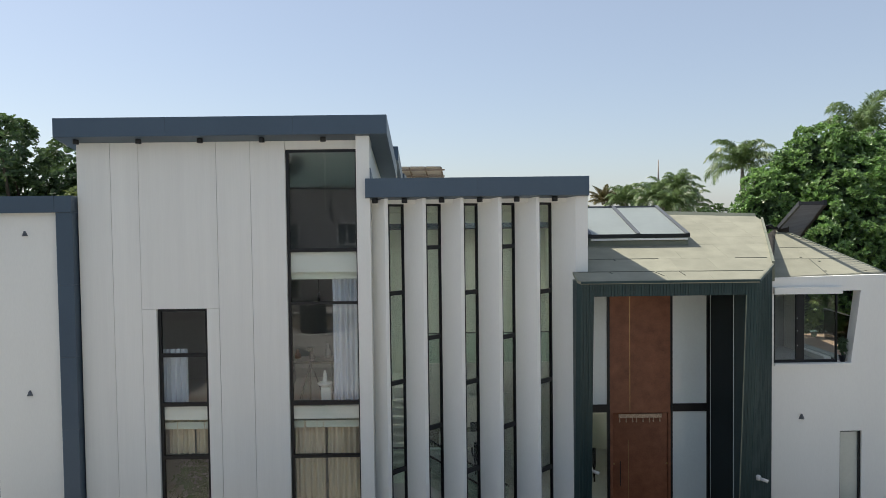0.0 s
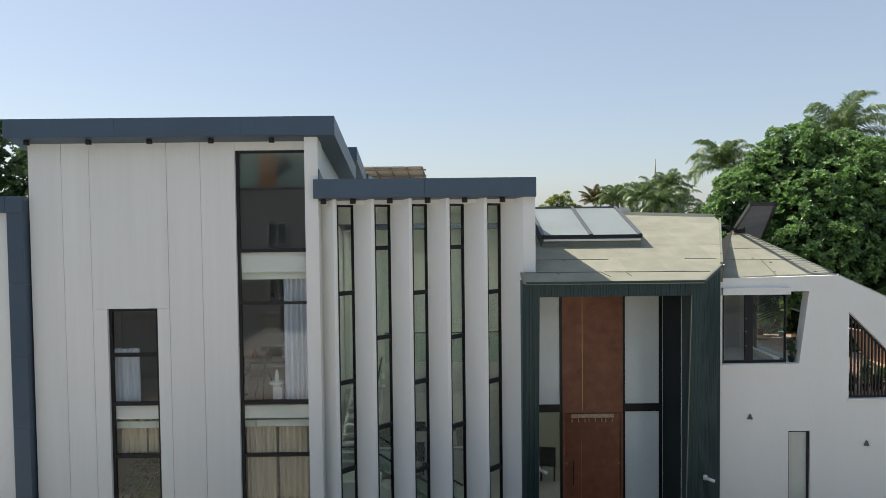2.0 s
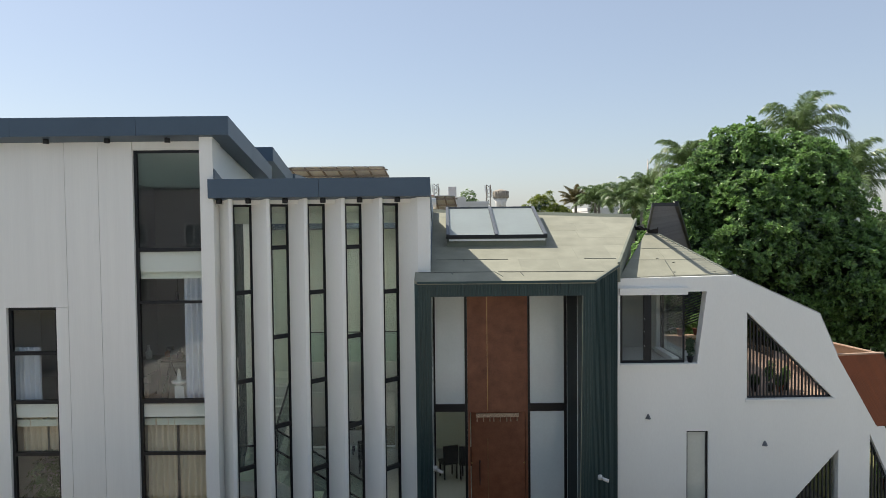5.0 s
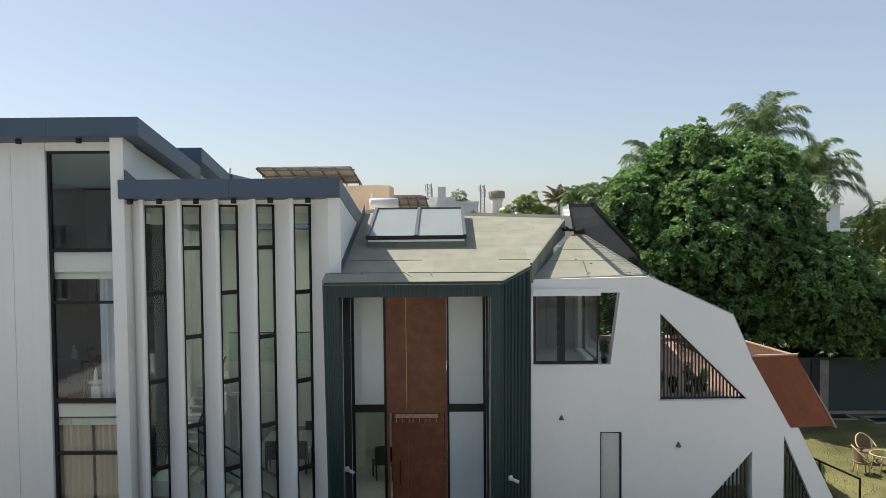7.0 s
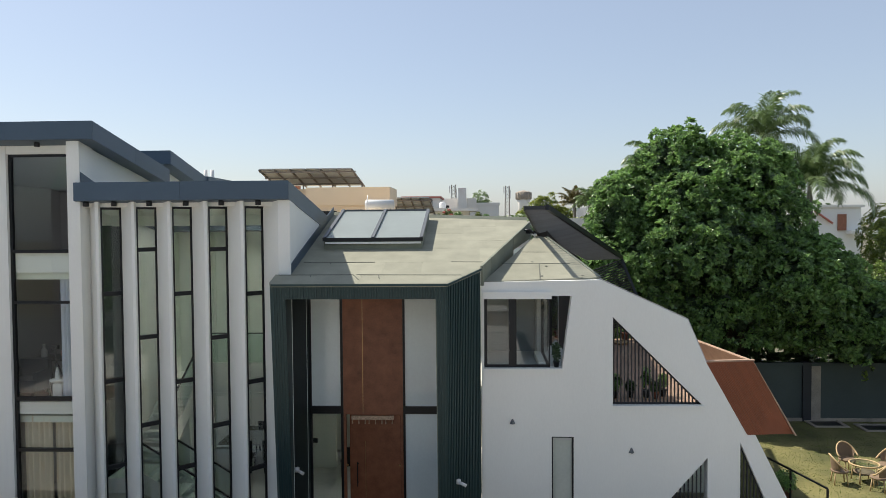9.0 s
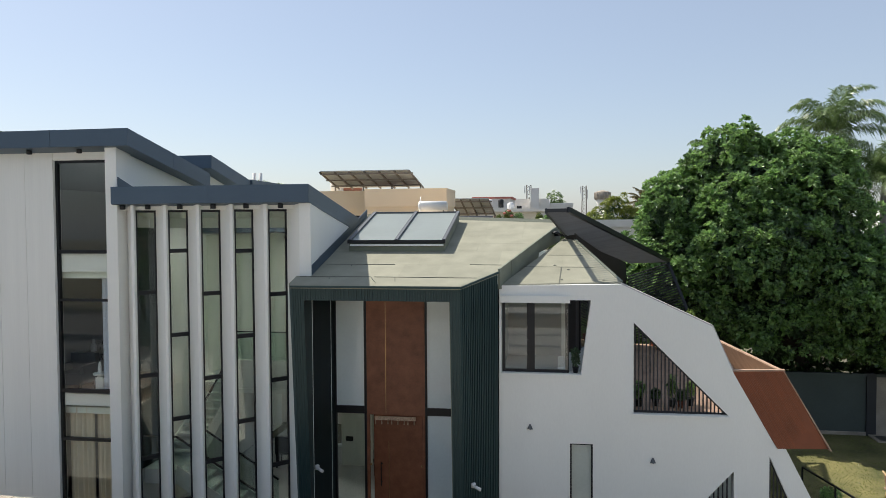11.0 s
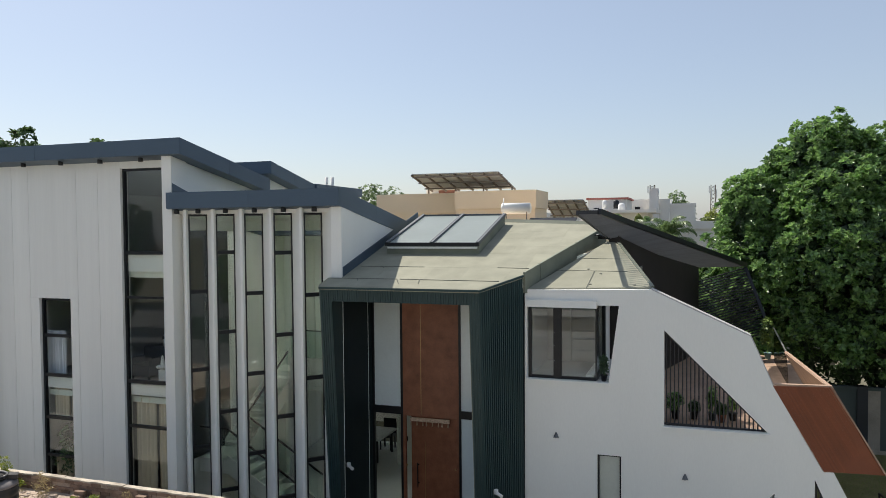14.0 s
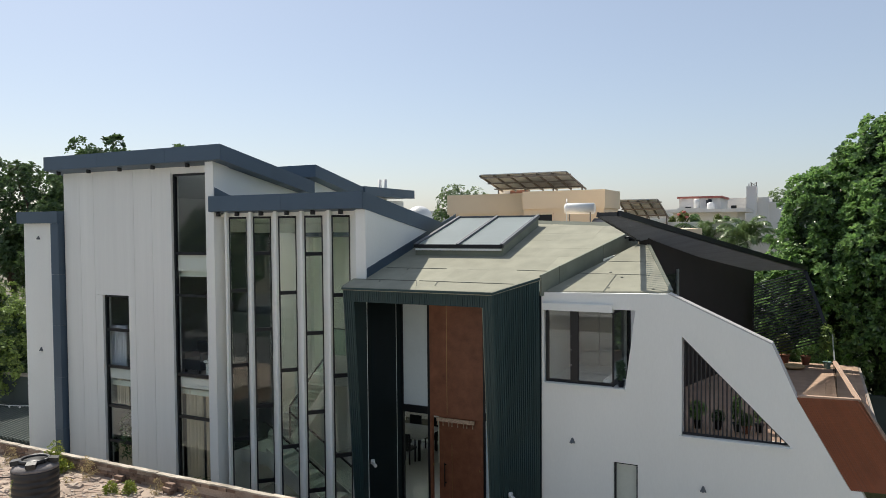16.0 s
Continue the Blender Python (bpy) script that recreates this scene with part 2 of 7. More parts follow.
def bm_loft(bm, low, high):
    """A solid between two rings of as many points."""
    a, b = [bm.verts.new(p) for p in low], [bm.verts.new(p) for p in high]
    bm.faces.new(a[::-1]), bm.faces.new(b)
    for i in range(len(a)):
        j = (i + 1) % len(a)
        bm.faces.new((a[i], a[j], b[j], b[i]))


def bm_wall(bm, outer, holes, y0, y1):
    """An upright wall in the xz plane with openings cut through it."""
    rings = [outer, *holes]
    for y in (y0, y1):
        es = []
        for ring in rings:
            vs = [bm.verts.new((x, y, z)) for x, z in ring]
            es += [bm.edges.new((vs[i], vs[(i + 1) % len(vs)])) for i in range(len(vs))]
        bmesh.ops.triangle_fill(bm, edges=es, use_beauty=True, use_dissolve=False)
    for ring in rings:
        for (xa, za), (xb, zb) in zip(ring, ring[1:] + ring[:1]):
            bm.faces.new([bm.verts.new(p) for p in ((xa, y0, za), (xb, y0, zb), (xb, y1, zb), (xa, y1, za))])
    bmesh.ops.remove_doubles(bm, verts=bm.verts, dist=1e-5)


def soften(bm, w, seg=1):
    es = [e for e in bm.edges if len(e.link_faces) == 2 and e.calc_face_angle(0) > 0.6]
    bmesh.ops.bevel(bm, geom=es, offset=w, segments=seg, affect="EDGES", clamp_overlap=True)


def to_mesh(name, bm, material, shift):
    bmesh.ops.recalc_face_normals(bm, faces=bm.faces)
    bmesh.ops.translate(bm, verts=bm.verts, vec=-Vector(shift))
    me = bpy.data.meshes.new(name)
    bm.to_mesh(me)
    bm.free()
    me.materials.append(material)
    return me


def thing(name, base, label="", category="", group="", kind=""):
    """An empty at the base of a thing that has parts."""
    ob = tagged(new(name), label, category, group, kind)
    ob.location = base
    ORG[ob.name] = Vector(base)
    return ob


def solid(name, bm, material, label="", category="", group="", kind="", bevel=0.0, at=None):
    """A top-level thing of one mesh, built in world places."""
    if bevel:
        soften(bm, bevel)
    lo = Vector([min(v.co[i] for v in bm.verts) for i in range(3)])
    hi = Vector([max(v.co[i] for v in bm.verts) for i in range(3)])
    base = Vector(at) if at else Vector(((lo.x + hi.x) / 2, (lo.y + hi.y) / 2, lo.z))
    ob = tagged(new(name, to_mesh(name, bm, material, base)), label, category, group, kind)
    ob.location = base
    ORG[ob.name] = base
    return ob


def part(name, bm, material, parent, label="", bevel=0.0):
    """One mesh under a thing or a part, built in world places."""
    if bevel:
        soften(bm, bevel)
    ob = new(name, to_mesh(name, bm, material, ORG[parent.name]))
    ob.parent = parent
    ORG[ob.name] = ORG[parent.name]
    return tagged(ob, label)


def piece(name, me, place, parent, turn=None):
    """One of many alike pieces on shared mesh data, at a world place."""
    ob = new(name, me)
    ob.parent = parent
    ob.matrix_basis = Matrix.Translation(Vector(place) - ORG[parent.name]) @ (turn or Matrix())
    ORG[ob.name] = ORG[parent.name]
    return ob


def box_part(name, dims, material, parent, label="", bevel=0.0):
    bm = bm_new()
    bm_box(bm, *dims)
    return part(name, bm, material, parent, label, bevel)


def raw(name, verts, faces, material, parent=None, at=(0, 0, 0)):
    """A mesh from computed arrays."""
    me = bpy.data.meshes.new(name)
    me.from_pydata([tuple(v) for v in np.asarray(verts) - np.asarray(at)] if parent is None else [tuple(v) for v in np.asarray(verts) - np.asarray(ORG[parent.name])], [], faces)
    me.materials.append(material)
    ob = new(name, me)
    if parent is None:
        ob.location = at
        ORG[ob.name] = Vector(at)
    else:
        ob.parent = parent
        ORG[ob.name] = ORG[parent.name]
    return ob


def add_window(name, x0, x1, y, zs, label, glass=None, bars=(), frame_w=0.06, depth=0.09, skip=()):
    """A tall upright window: frame, transoms at the heights in bars, one pane between each two."""
    w = thing(name, ((x0 + x1) / 2, y, zs[0]), label, "window", kind="structure")
    z0, z1 = zs
    box_part("jamb", (x0, x0 + frame_w, y, y + depth, z0, z1), BLACK, w)
    box_part("jamb", (x1 - frame_w, x1, y, y + depth, z0, z1), BLACK, w)
    box_part("head", (x0 + frame_w, x1 - frame_w, y + 0.002, y + depth, z1 - frame_w, z1), BLACK, w)
    box_part("window_sill", (x0 + frame_w, x1 - frame_w, y + 0.002, y + depth, z0, z0 + frame_w), BLACK, w)
    edges = [z0 + frame_w]
    for a, b in bars:
        box_part("transom", (x0 + frame_w, x1 - frame_w, y + 0.003, y + depth, a, b), BLACK, w)
        edges += [a, b]
    edges.append(z1 - frame_w)
    for i, (a, b) in enumerate(zip(edges[::2], edges[1::2])):
        if i in skip:
            continue
        box_part("pane", (x0 + frame_w, x1 - frame_w, y + 0.05, y + 0.058, a, b), glass or GLASS, w).visible_shadow = False
    return w


def curtain(name, x0, x1, y, z0, z1, material, label, pleat=0.11, amp=0.05):
    n = max(12, int((x1 - x0) / pleat * 8))
    vs, fs = [], []
    for side in (0, 0.006):
        for i in range(n + 1):
            x = x0 + (x1 - x0) * i / n
            ph = (x - x0) / pleat * math.tau
            yy = y + amp * (math.sin(ph) + 0.35 * math.sin(ph * 0.37 + 1.0)) + side
            vs += [(x, yy, z0), (x + 0.01 * math.sin(ph * 0.5), yy, z1)]
    m = 2 * (n + 1)
    for i in range(n):
        a = 2 * i
        fs += [(a, a + 2, a + 3, a + 1), (m + a, m + a + 1, m + a + 3, m + a + 2)]
    fs += [(0, 1, m + 1, m), (m - 2, 2 * m - 2, 2 * m - 1, m - 1)]
    ob = raw(name, vs, fs, material, at=((x0 + x1) / 2, y, z0))
    return tagged(ob, label, "curtain")


def milky(name, color):
    """Translucent sheet that spreads the daylight."""
    m = bpy.data.materials.new(name)
    m.use_nodes = True
    n, l = m.node_tree.nodes, m.node_tree.links
    n.remove(n["Principled BSDF"])
    t = n.new("ShaderNodeBsdfTranslucent")
    t.inputs["Color"].default_value = (*color, 1)
    l.new(t.outputs[0], n["Material Output"].inputs["Surface"])
    return m


MILKY = milky("milky_added_roof_light", (0.96, 0.97, 0.92))
OLDCOPE = mat("weathered_mortar_coping", (0.33, 0.285, 0.23), 0.95, 0, 0.4, 3, 30, 0.6, tint=(0.45, 0.4, 0.33))
# White lowered to grey to tone down the sunlit top edge.
CAPW = mat("dimmed_white_coping", (0.47, 0.46, 0.44), 0.8, 0, 0.12, 2, 40, 0.1)
# Very pale, chosen to reflect light up onto the house front.
PAVE = mat("pale_bounce_surface", (0.7, 0.68, 0.62), 0.8, 0, 0.1, 1.2, 30, 0.2, tint=(0.76, 0.74, 0.67))

# ---- ground ----
bm = bm_new()
bm_box(bm, -700, 700, -300, 1600, -0.6, 0.0)
solid("ground", bm, EARTH, "dry earth ground with sparse growth", "ground", kind="structure", at=(0, 0, 0))
bm = bm_new()
bm_box(bm, 13.2, 34, 13.0, 26.55, -0.05, 0.02)
lawn = solid("lawn", bm, LAWN, "patchy green and yellow garden lawn", "lawn", kind="structure")
bm = bm_new()
bm_box(bm, -12, 13.2, 12.6, 15.9, -0.05, 0.03)
solid("pavement", bm, CONCRETE, "grey concrete strip along the house front", "pavement", kind="structure")

# ---- left low block ----
bm = bm_new()
bm_box(bm, -9.41, -7.99, 15.65, 19.5, 0, 7.51)
solid("wall_west", bm, WHITE, "smooth white rendered wall of the low side block", "wall", kind="structure")
cap = thing("coping", (-8.6, 15.6, 7.51), "blue-grey metal coping along the wall top", "trim", kind="structure")
box_part("panel", (-9.53, -8.0, 15.5, 19.6, 7.51, 7.86), FASCIA, cap, bevel=0.008)
box_part("panel", (-7.994, -7.64, 15.5, 15.9, 7.51, 7.86), FASCIA, cap, bevel=0.008)
pier = thing("pier", (-7.8, 15.6, 0), "blue-grey metal clad pier beside the white wall", "pier", kind="structure")
for a, b in ((0, 1.35), (1.35, 2.9), (2.9, 4.45), (4.45, 5.98), (5.98, 7.51)):
    box_part("panel", (-7.985, -7.64, 15.53, 15.95, a + 0.003, b - 0.003), FASCIA, pier, bevel=0.005)


def wall_light(x, y, z):
    """A small hooded triangular wall lamp."""
    w = thing("wall_light", (x, y, z), "small grey hooded wall lamp on the white wall", "wall lamp", "wall lamps on the facade")
    b = bm_new()
    bm_poly(b, [(x - 0.06, y, z - 0.04), (x + 0.06, y, z - 0.04), (x + 0.012, y, z + 0.07), (x - 0.012, y, z + 0.07)], (0, -0.03, 0))
    part("backplate", b, GREY, w)
    b = bm_new()
    pts = [(x - 0.055, y - 0.03, z - 0.03), (x + 0.055, y - 0.03, z - 0.03), (x, y - 0.03, z + 0.065)]
    top = b.verts.new((x, y - 0.1, z - 0.03))
    vs = [b.verts.new(p) for p in pts]
    b.faces.new(vs)
    for i in range(3):
        b.faces.new((vs[i], vs[(i + 1) % 3], top))
    part("hood", b, GREY, w, bevel=0.006)
    return w


# ---- tall panelled block ----
AX = (-7.6, -6.9, -6.31, -4.66, -3.94, -3.2)
bm = bm_new()
bm_wall(bm, [(-7.62, 0), (-1.4, 0), (-1.4, 9.06), (-7.62, 9.06)],
        [[(-6.0, 0.3), (-4.93, 0.3), (-4.93, 5.42), (-6.0, 5.42)], [(-3.2, 0.3), (-1.66, 0.3), (-1.66, 8.79), (-3.2, 8.79)]], 15.752, 15.98)
wa = solid("wall_tall", bm, WHITE, "tall white wall clad in upright grained panels", "wall", kind="structure")
for i, (a, b) in enumerate(zip(AX, AX[1:])):
    if i == 2:
        box_part("panel", (a + 0.004, b - 0.004, 15.715, 15.75, 5.425, 9.05), PANEL, wa)
        box_part("panel", (a + 0.004, -6.004, 15.715, 15.75, 0, 5.42), PANEL, wa)
        box_part("panel", (-4.926, b - 0.004, 15.715, 15.75, 0, 5.42), PANEL, wa)
    else:
        box_part("panel", (a + 0.004, b - 0.004, 15.715, 15.75, 0, 9.05), PANEL, wa)
box_part("panel", (-3.194, -1.68, 15.715, 15.75, 8.8, 9.05), PANEL, wa)
bm = bm_new()
bm_poly(bm, [(-7.62, 15.99, 0), (-7.62, 25.2, 0), (-7.62, 25.2, 8.3), (-7.62, 21.8, 8.3), (-7.62, 19.2, 8.3), (-7.62, 15.99, 9.0)], (0.2, 0, 0))
solid("wall_tall_west", bm, WHITE, "white side wall of the tall block", "wall", kind="structure")
bm = bm_new()
bm_poly(bm, [(-1.6, 15.99, 0), (-1.6, 25.2, 0), (-1.6, 25.2, 8.25), (-1.6, 21.8, 8.25), (-1.6, 19.6, 8.75), (-1.6, 19.2, 8.3), (-1.6, 15.99, 8.9)], (0.2, 0, 0))
solid("wall_tall_east", bm, WHITE, "white side wall under the sloping eaves", "wall", kind="structure")
bm = bm_new()
bm_box(bm, -7.4, -1.6, 19.6, 19.8, 0, 8.25)
solid("wall_inner_back", bm, GREYWALL, "grey interior wall behind the tall windows", "wall", kind="structure")
bm = bm_new()
bm_box(bm, -1.66, -1.38, 15.42, 15.99, 0, 9.05)
solid("pilaster", bm, WHITE, "white projecting corner pilaster at the window", "pilaster", kind="structure", bevel=0.008)


def shed_roof(name, x0, x1, y0, y1, z0, z1, th, cuts, label, light=None):
    """A lean-to slab falling to the back, edged with metal fascia panels."""
    r = thing(name, ((x0 + x1) / 2, y0, z0 - th), label, "roof", kind="structure")
    b = bm_new()
    s = (z1 - z0) / (y1 - y0)
    spans = [(x0 + 0.03, x1 - 0.03, y0 + 0.03, y1)]
    if light:
        la, lb, lc, ld = light
        spans = [(x0 + 0.03, x1 - 0.03, y0 + 0.03, lc), (x0 + 0.03, x1 - 0.03, ld, y1), (x0 + 0.03, la, lc, ld), (lb, x1 - 0.03, lc, ld)]
    for xa, xb, ya, yb in spans:
        za, zb = z0 + s * (ya - y0), z0 + s * (yb - y0)
        bm_poly(b, [(xa, ya, za - th + 0.003), (xa, ya, za - 0.012), (xa, yb, zb - 0.012), (xa, yb, zb - th + 0.003)], (xb - xa, 0, 0))
    part("deck", b, FASCIA, r, "grey roof slab")
    # an invented opening that lets extra daylight into the room below
    if light:
        b = bm_new()
        za, zb = z0 + s * (lc - y0) - 0.05, z0 + s * (ld - y0) - 0.05
        bm_poly(b, [(la, lc, za), (la, lc, za - 0.012), (la, ld, zb - 0.012), (la, ld, zb)], (lb - la, 0, 0))
        part("added_roof_light", b, MILKY, r, "milky roof light, added unseen to brighten the hall")
    xs = [x0, *cuts, x1]
    for a, c in zip(xs, xs[1:]):
        box_part("fascia", (a + 0.003, c - 0.003, y0, y0 + 0.027, z0 - th, z0), FASCIA, r, bevel=0.004)
    n = 2 if y1 - y0 < 5 else 3
    for k in range(n):
        ya, yb = y0 + 0.03 + (y1 - y0 - 0.03) * k / n, y0 + 0.03 + (y1 - y0 - 0.03) * (k + 1) / n - 0.005
        for x in (x0, x1 - 0.027):
            b = bm_new()
            bm_poly(b, [(x, ya, z0 + s * (ya - y0) - th), (x, ya, z0 + s * (ya - y0)), (x, yb, z0 + s * (yb - y0)), (x, yb, z0 + s * (yb - y0) - th)], (0.027, 0, 0))
            part("fascia", b, FASCIA, r)
    return r


shed_roof("roof_tall", -7.87, -1.0, 15.28, 19.2, 9.44, 8.68, 0.39, (-5.56, -2.93), "blue-grey metal edged lean-to roof over the tall block")
bm = bm_new()
bm_poly(bm, [(-1.379, 15.45, 8.1), (-1.379, 16.35, 7.98), (-1.379, 16.35, 8.06), (-1.379, 15.45, 8.36)], (0.02, 0, 0))
solid("flashing_tall", bm, FASCIA, "small dark metal flashing wedge on the wall", "flashing", kind="structure")
shed_roof("roof_middle", -5.0, -0.97, 19.21, 21.8, 9.19, 8.63, 0.36, (-2.0,), "blue-grey lean-to roof behind the tall block")
shed_roof("roof_back", -5.0, -0.92, 21.82, 25.2, 8.66, 8.64, 0.3, (-2.4,), "flat blue-grey roof edge at the back")


def downlight(x, y, z):
    b = bm_new()
    bm_lathe(b, (x, y, z - 0.13), [(0.045, 0), (0.062, 0.004), (0.062, 0.13), (0.03, 0.135)], 14)
    return solid("downlight", b, BLACK, "small black round downlight under the eaves", "downlight", "eaves downlights")


for x in (-7.5, -6.2, -4.92, -3.63, -2.35):
    downlight(x, 15.5, 9.05)
for x in (-1.28, -0.66, 0.12, 0.92, 1.7, 2.5):
    downlight(x, 15.48, 7.745)

add_window("window_narrow", -6.0, -4.93, 15.79, (0.3, 5.42), "tall narrow black-framed window with curtains behind", bars=((1.13, 1.2), (2.15, 2.23), (3.3, 3.38), (4.37, 4.45)))
add_window("window_tall", -3.2, -1.66, 15.79, (0.3, 8.79), "full-height black-framed corner window with curtains", bars=((2.14, 2.21), (3.29, 3.38), (5.47, 5.53), (6.6, 6.68)))
for x0, x1, z0, z1 in ((-5.94, -4.99, 2.99, 3.28), (-3.14, -1.7, 6.16, 6.6), (-3.14, -1.7, 2.97, 3.25)):
    bm = bm_new()
    bm_box(bm, x0, x1, 15.87, 15.95, z0, z1)
    solid("slab_edge", bm, WHITE, "white floor edge behind the window glass", "slab edge", kind="structure")
for z in (0.25, 3.1, 6.35):
    bm = bm_new()
    bm_box(bm, -7.4, -1.61, 16.0, 19.6, z - 0.15, z)
    solid("floor_tall", bm, TILE, "pale tiled floor inside the tall block", "floor", kind="structure")
bm = bm_new()
bm_box(bm, -7.4, -1.61, 16.0, 19.6, 2.75, 2.9)
bm_box(bm, -7.4, -1.61, 16.0, 19.6, 6.0, 6.15)
solid("ceiling_tall", bm, INNER, "white plastered ceilings", "ceiling", kind="structure")
bm = bm_new()
bm_box(bm, -4.4, -4.25, 16.0, 19.6, 0.25, 8.2)
solid("wall_partition", bm, GREYWALL, "grey partition between two rooms", "wall", kind="structure")
curtain("curtain", -2.3, -1.7, 16.15, 3.2, 6.0, CURTAIN_W, "white sheer curtain drawn to one side")
curtain("curtain", -6.25, -5.48, 16.1, 3.2, 4.5, CURTAIN_W, "white sheer curtain behind the narrow window")
curtain("curtain", -3.15, -2.5, 16.05, 0.3, 2.9, CURTAIN_B, "beige pleated curtain behind the glass", 0.13)
curtain("curtain", -2.45, -1.68, 16.08, 0.3, 2.9, CURTAIN_B, "beige pleated curtain behind the glass", 0.13)
curtain("curtain", -5.92, -5.35, 16.06, 2.2, 2.95, CURTAIN_B, "short beige pleated curtain", 0.12)
curtain("curtain", -5.33, -4.97, 16.06, 2.2, 2.95, CURTAIN_B, "short beige pleated curtain", 0.12)
curtain("curtain", -5.92, -4.97, 16.06, 0.3, 1.1, CURTAIN_B, "low beige pleated curtain", 0.12)
bm = bm_new()
bm_box(bm, -2.61, -2.4, 16.28, 16.46, 3.1, 3.56)
bm_lathe(bm, (-2.53, 16.35, 3.56), [(0.06, 0), (0.06, 0.04), (0.15, 0.05), (0.17, 0.09), (0.15, 0.11), (0.055, 0.11), (0.05, 0.2), (0.03, 0.34), (0.01, 0.38)], 20)
solid("pedestal_ornament", bm, WHITE, "white block stand with a round dish and pointed finial", "ornament")

desk = thing("work_table", (-3.4, 18.2, 3.1), "dark work table in the upper room", "table")
box_part("tabletop", (-4.15, -2.5, 17.8, 18.6, 3.8, 3.85), BLACK, desk, bevel=0.006)
for x in (-4.1, -2.6):
    for y in (17.86, 18.48):
        box_part("leg", (x, x + 0.05, y, y + 0.05, 3.1, 3.8), BLACK, desk)
for x, y, h, m in ((-3.9, 18.1, 0.34, TANKW), (-3.5, 18.3, 0.22, POT), (-3.1, 18.05, 0.28, BLACK), (-2.75, 18.3, 0.36, TANKW)):
    bm = bm_new()
    bm_lathe(bm, (x, y, 3.85), [(0.05, 0), (0.075, 0.02), (0.08, h * 0.5), (0.03, h * 0.7), (0.035, h)], 14)
    solid("vase", bm, m, "small vase standing on the work table", "vase", "vases on the work table")
pend = thing("pendant_lamp", (-2.72, 16.9, 5.35), "slim black cylinder pendant lamp in the upper room", "pendant lamp")
bm = bm_new()
bm_tube(bm, [(-2.72, 16.9, 5.35), (-2.72, 16.9, 5.62)], 0.035, 12)
part("shade", bm, BLACK, pend)
bm = bm_new()
bm_tube(bm, [(-2.72, 16.9, 5.62), (-2.72, 16.9, 6.0)], 0.006, 6)
part("cord", bm, BLACK, pend)
tri = thing("tripod", (-2.95, 17.0, 3.1), "black camera tripod standing on the tiled floor", "tripod")
for k in range(3):
    a = 0.6 + k * math.tau / 3
    bm = bm_new()
    bm_tube(bm, [(-2.95 + 0.32 * math.cos(a), 17.0 + 0.32 * math.sin(a), 3.1), (-2.95, 17.0, 4.0)], [0.012, 0.016], 7)
    part("leg", bm, BLACK, tri)
bm = bm_new()
bm_tube(bm, [(-2.95, 17.0, 3.85), (-2.95, 17.0, 4.25)], 0.015, 8)
bm_box(bm, -3.02, -2.88, 16.94, 17.06, 4.25, 4.34)
part("head", bm, BLACK, tri)
arm = thing("armchair", (-3.8, 17.2, 3.1), "low dark upholstered armchair by the window", "armchair")
box_part("seat", (-4.15, -3.45, 16.9, 17.55, 3.2, 3.5), GREY, arm, bevel=0.04)
box_part("backrest", (-4.15, -3.45, 17.5, 17.68, 3.45, 3.92), GREY, arm, bevel=0.04)
for x in (-4.2, -3.5):
    box_part("armrest", (x, x + 0.1, 16.95, 17.55, 3.45, 3.68), GREY, arm, bevel=0.03)
for x in (-4.1, -3.55):
    for y in (16.95, 17.5):
        box_part("leg", (x, x + 0.05, y, y + 0.05, 3.1, 3.22), BLACK, arm)

bm = bm_new()
bm_poly(bm, [(-7.4, 15.99, 8.87), (-7.4, 19.6, 8.17), (-7.4, 19.6, 8.13), (-7.4, 15.99, 8.83)], (5.79, 0, 0))
solid("ceiling_upper", bm, GREYWALL, "grey sloping ceiling under the tall roof", "ceiling", kind="structure")

# ---- finned stair block ----
X0 = [2.176 - 0.797 * (4 - i) for i in range(5)]
ends = [(-1.38, 15.8)] + [(x + 0.315, 15.87) for x in X0]
starts = X0 + [2.995]
for (ax, ay), sx in zip(ends, starts):
    bm = bm_new()
    bm_poly(bm, [(ax, ay, 0.1), (sx - 0.07, 15.48, 0.1), (sx, 15.48, 0.1), (sx, 15.57, 0.1), (ax + 0.06, 15.95, 0.1)], (0, 0, 7.62))
    solid("fin", bm, WHITE, "white angled wall fin between tall windows", "wall fin", "wall fins of the stair block", "structure")
bm = bm_new()
bm_box(bm, -1.379, 2.93, 15.62, 15.97, 7.6, 7.725)
solid("lintel", bm, WHITE, "white lintel strip over the fins", "lintel", kind="structure")


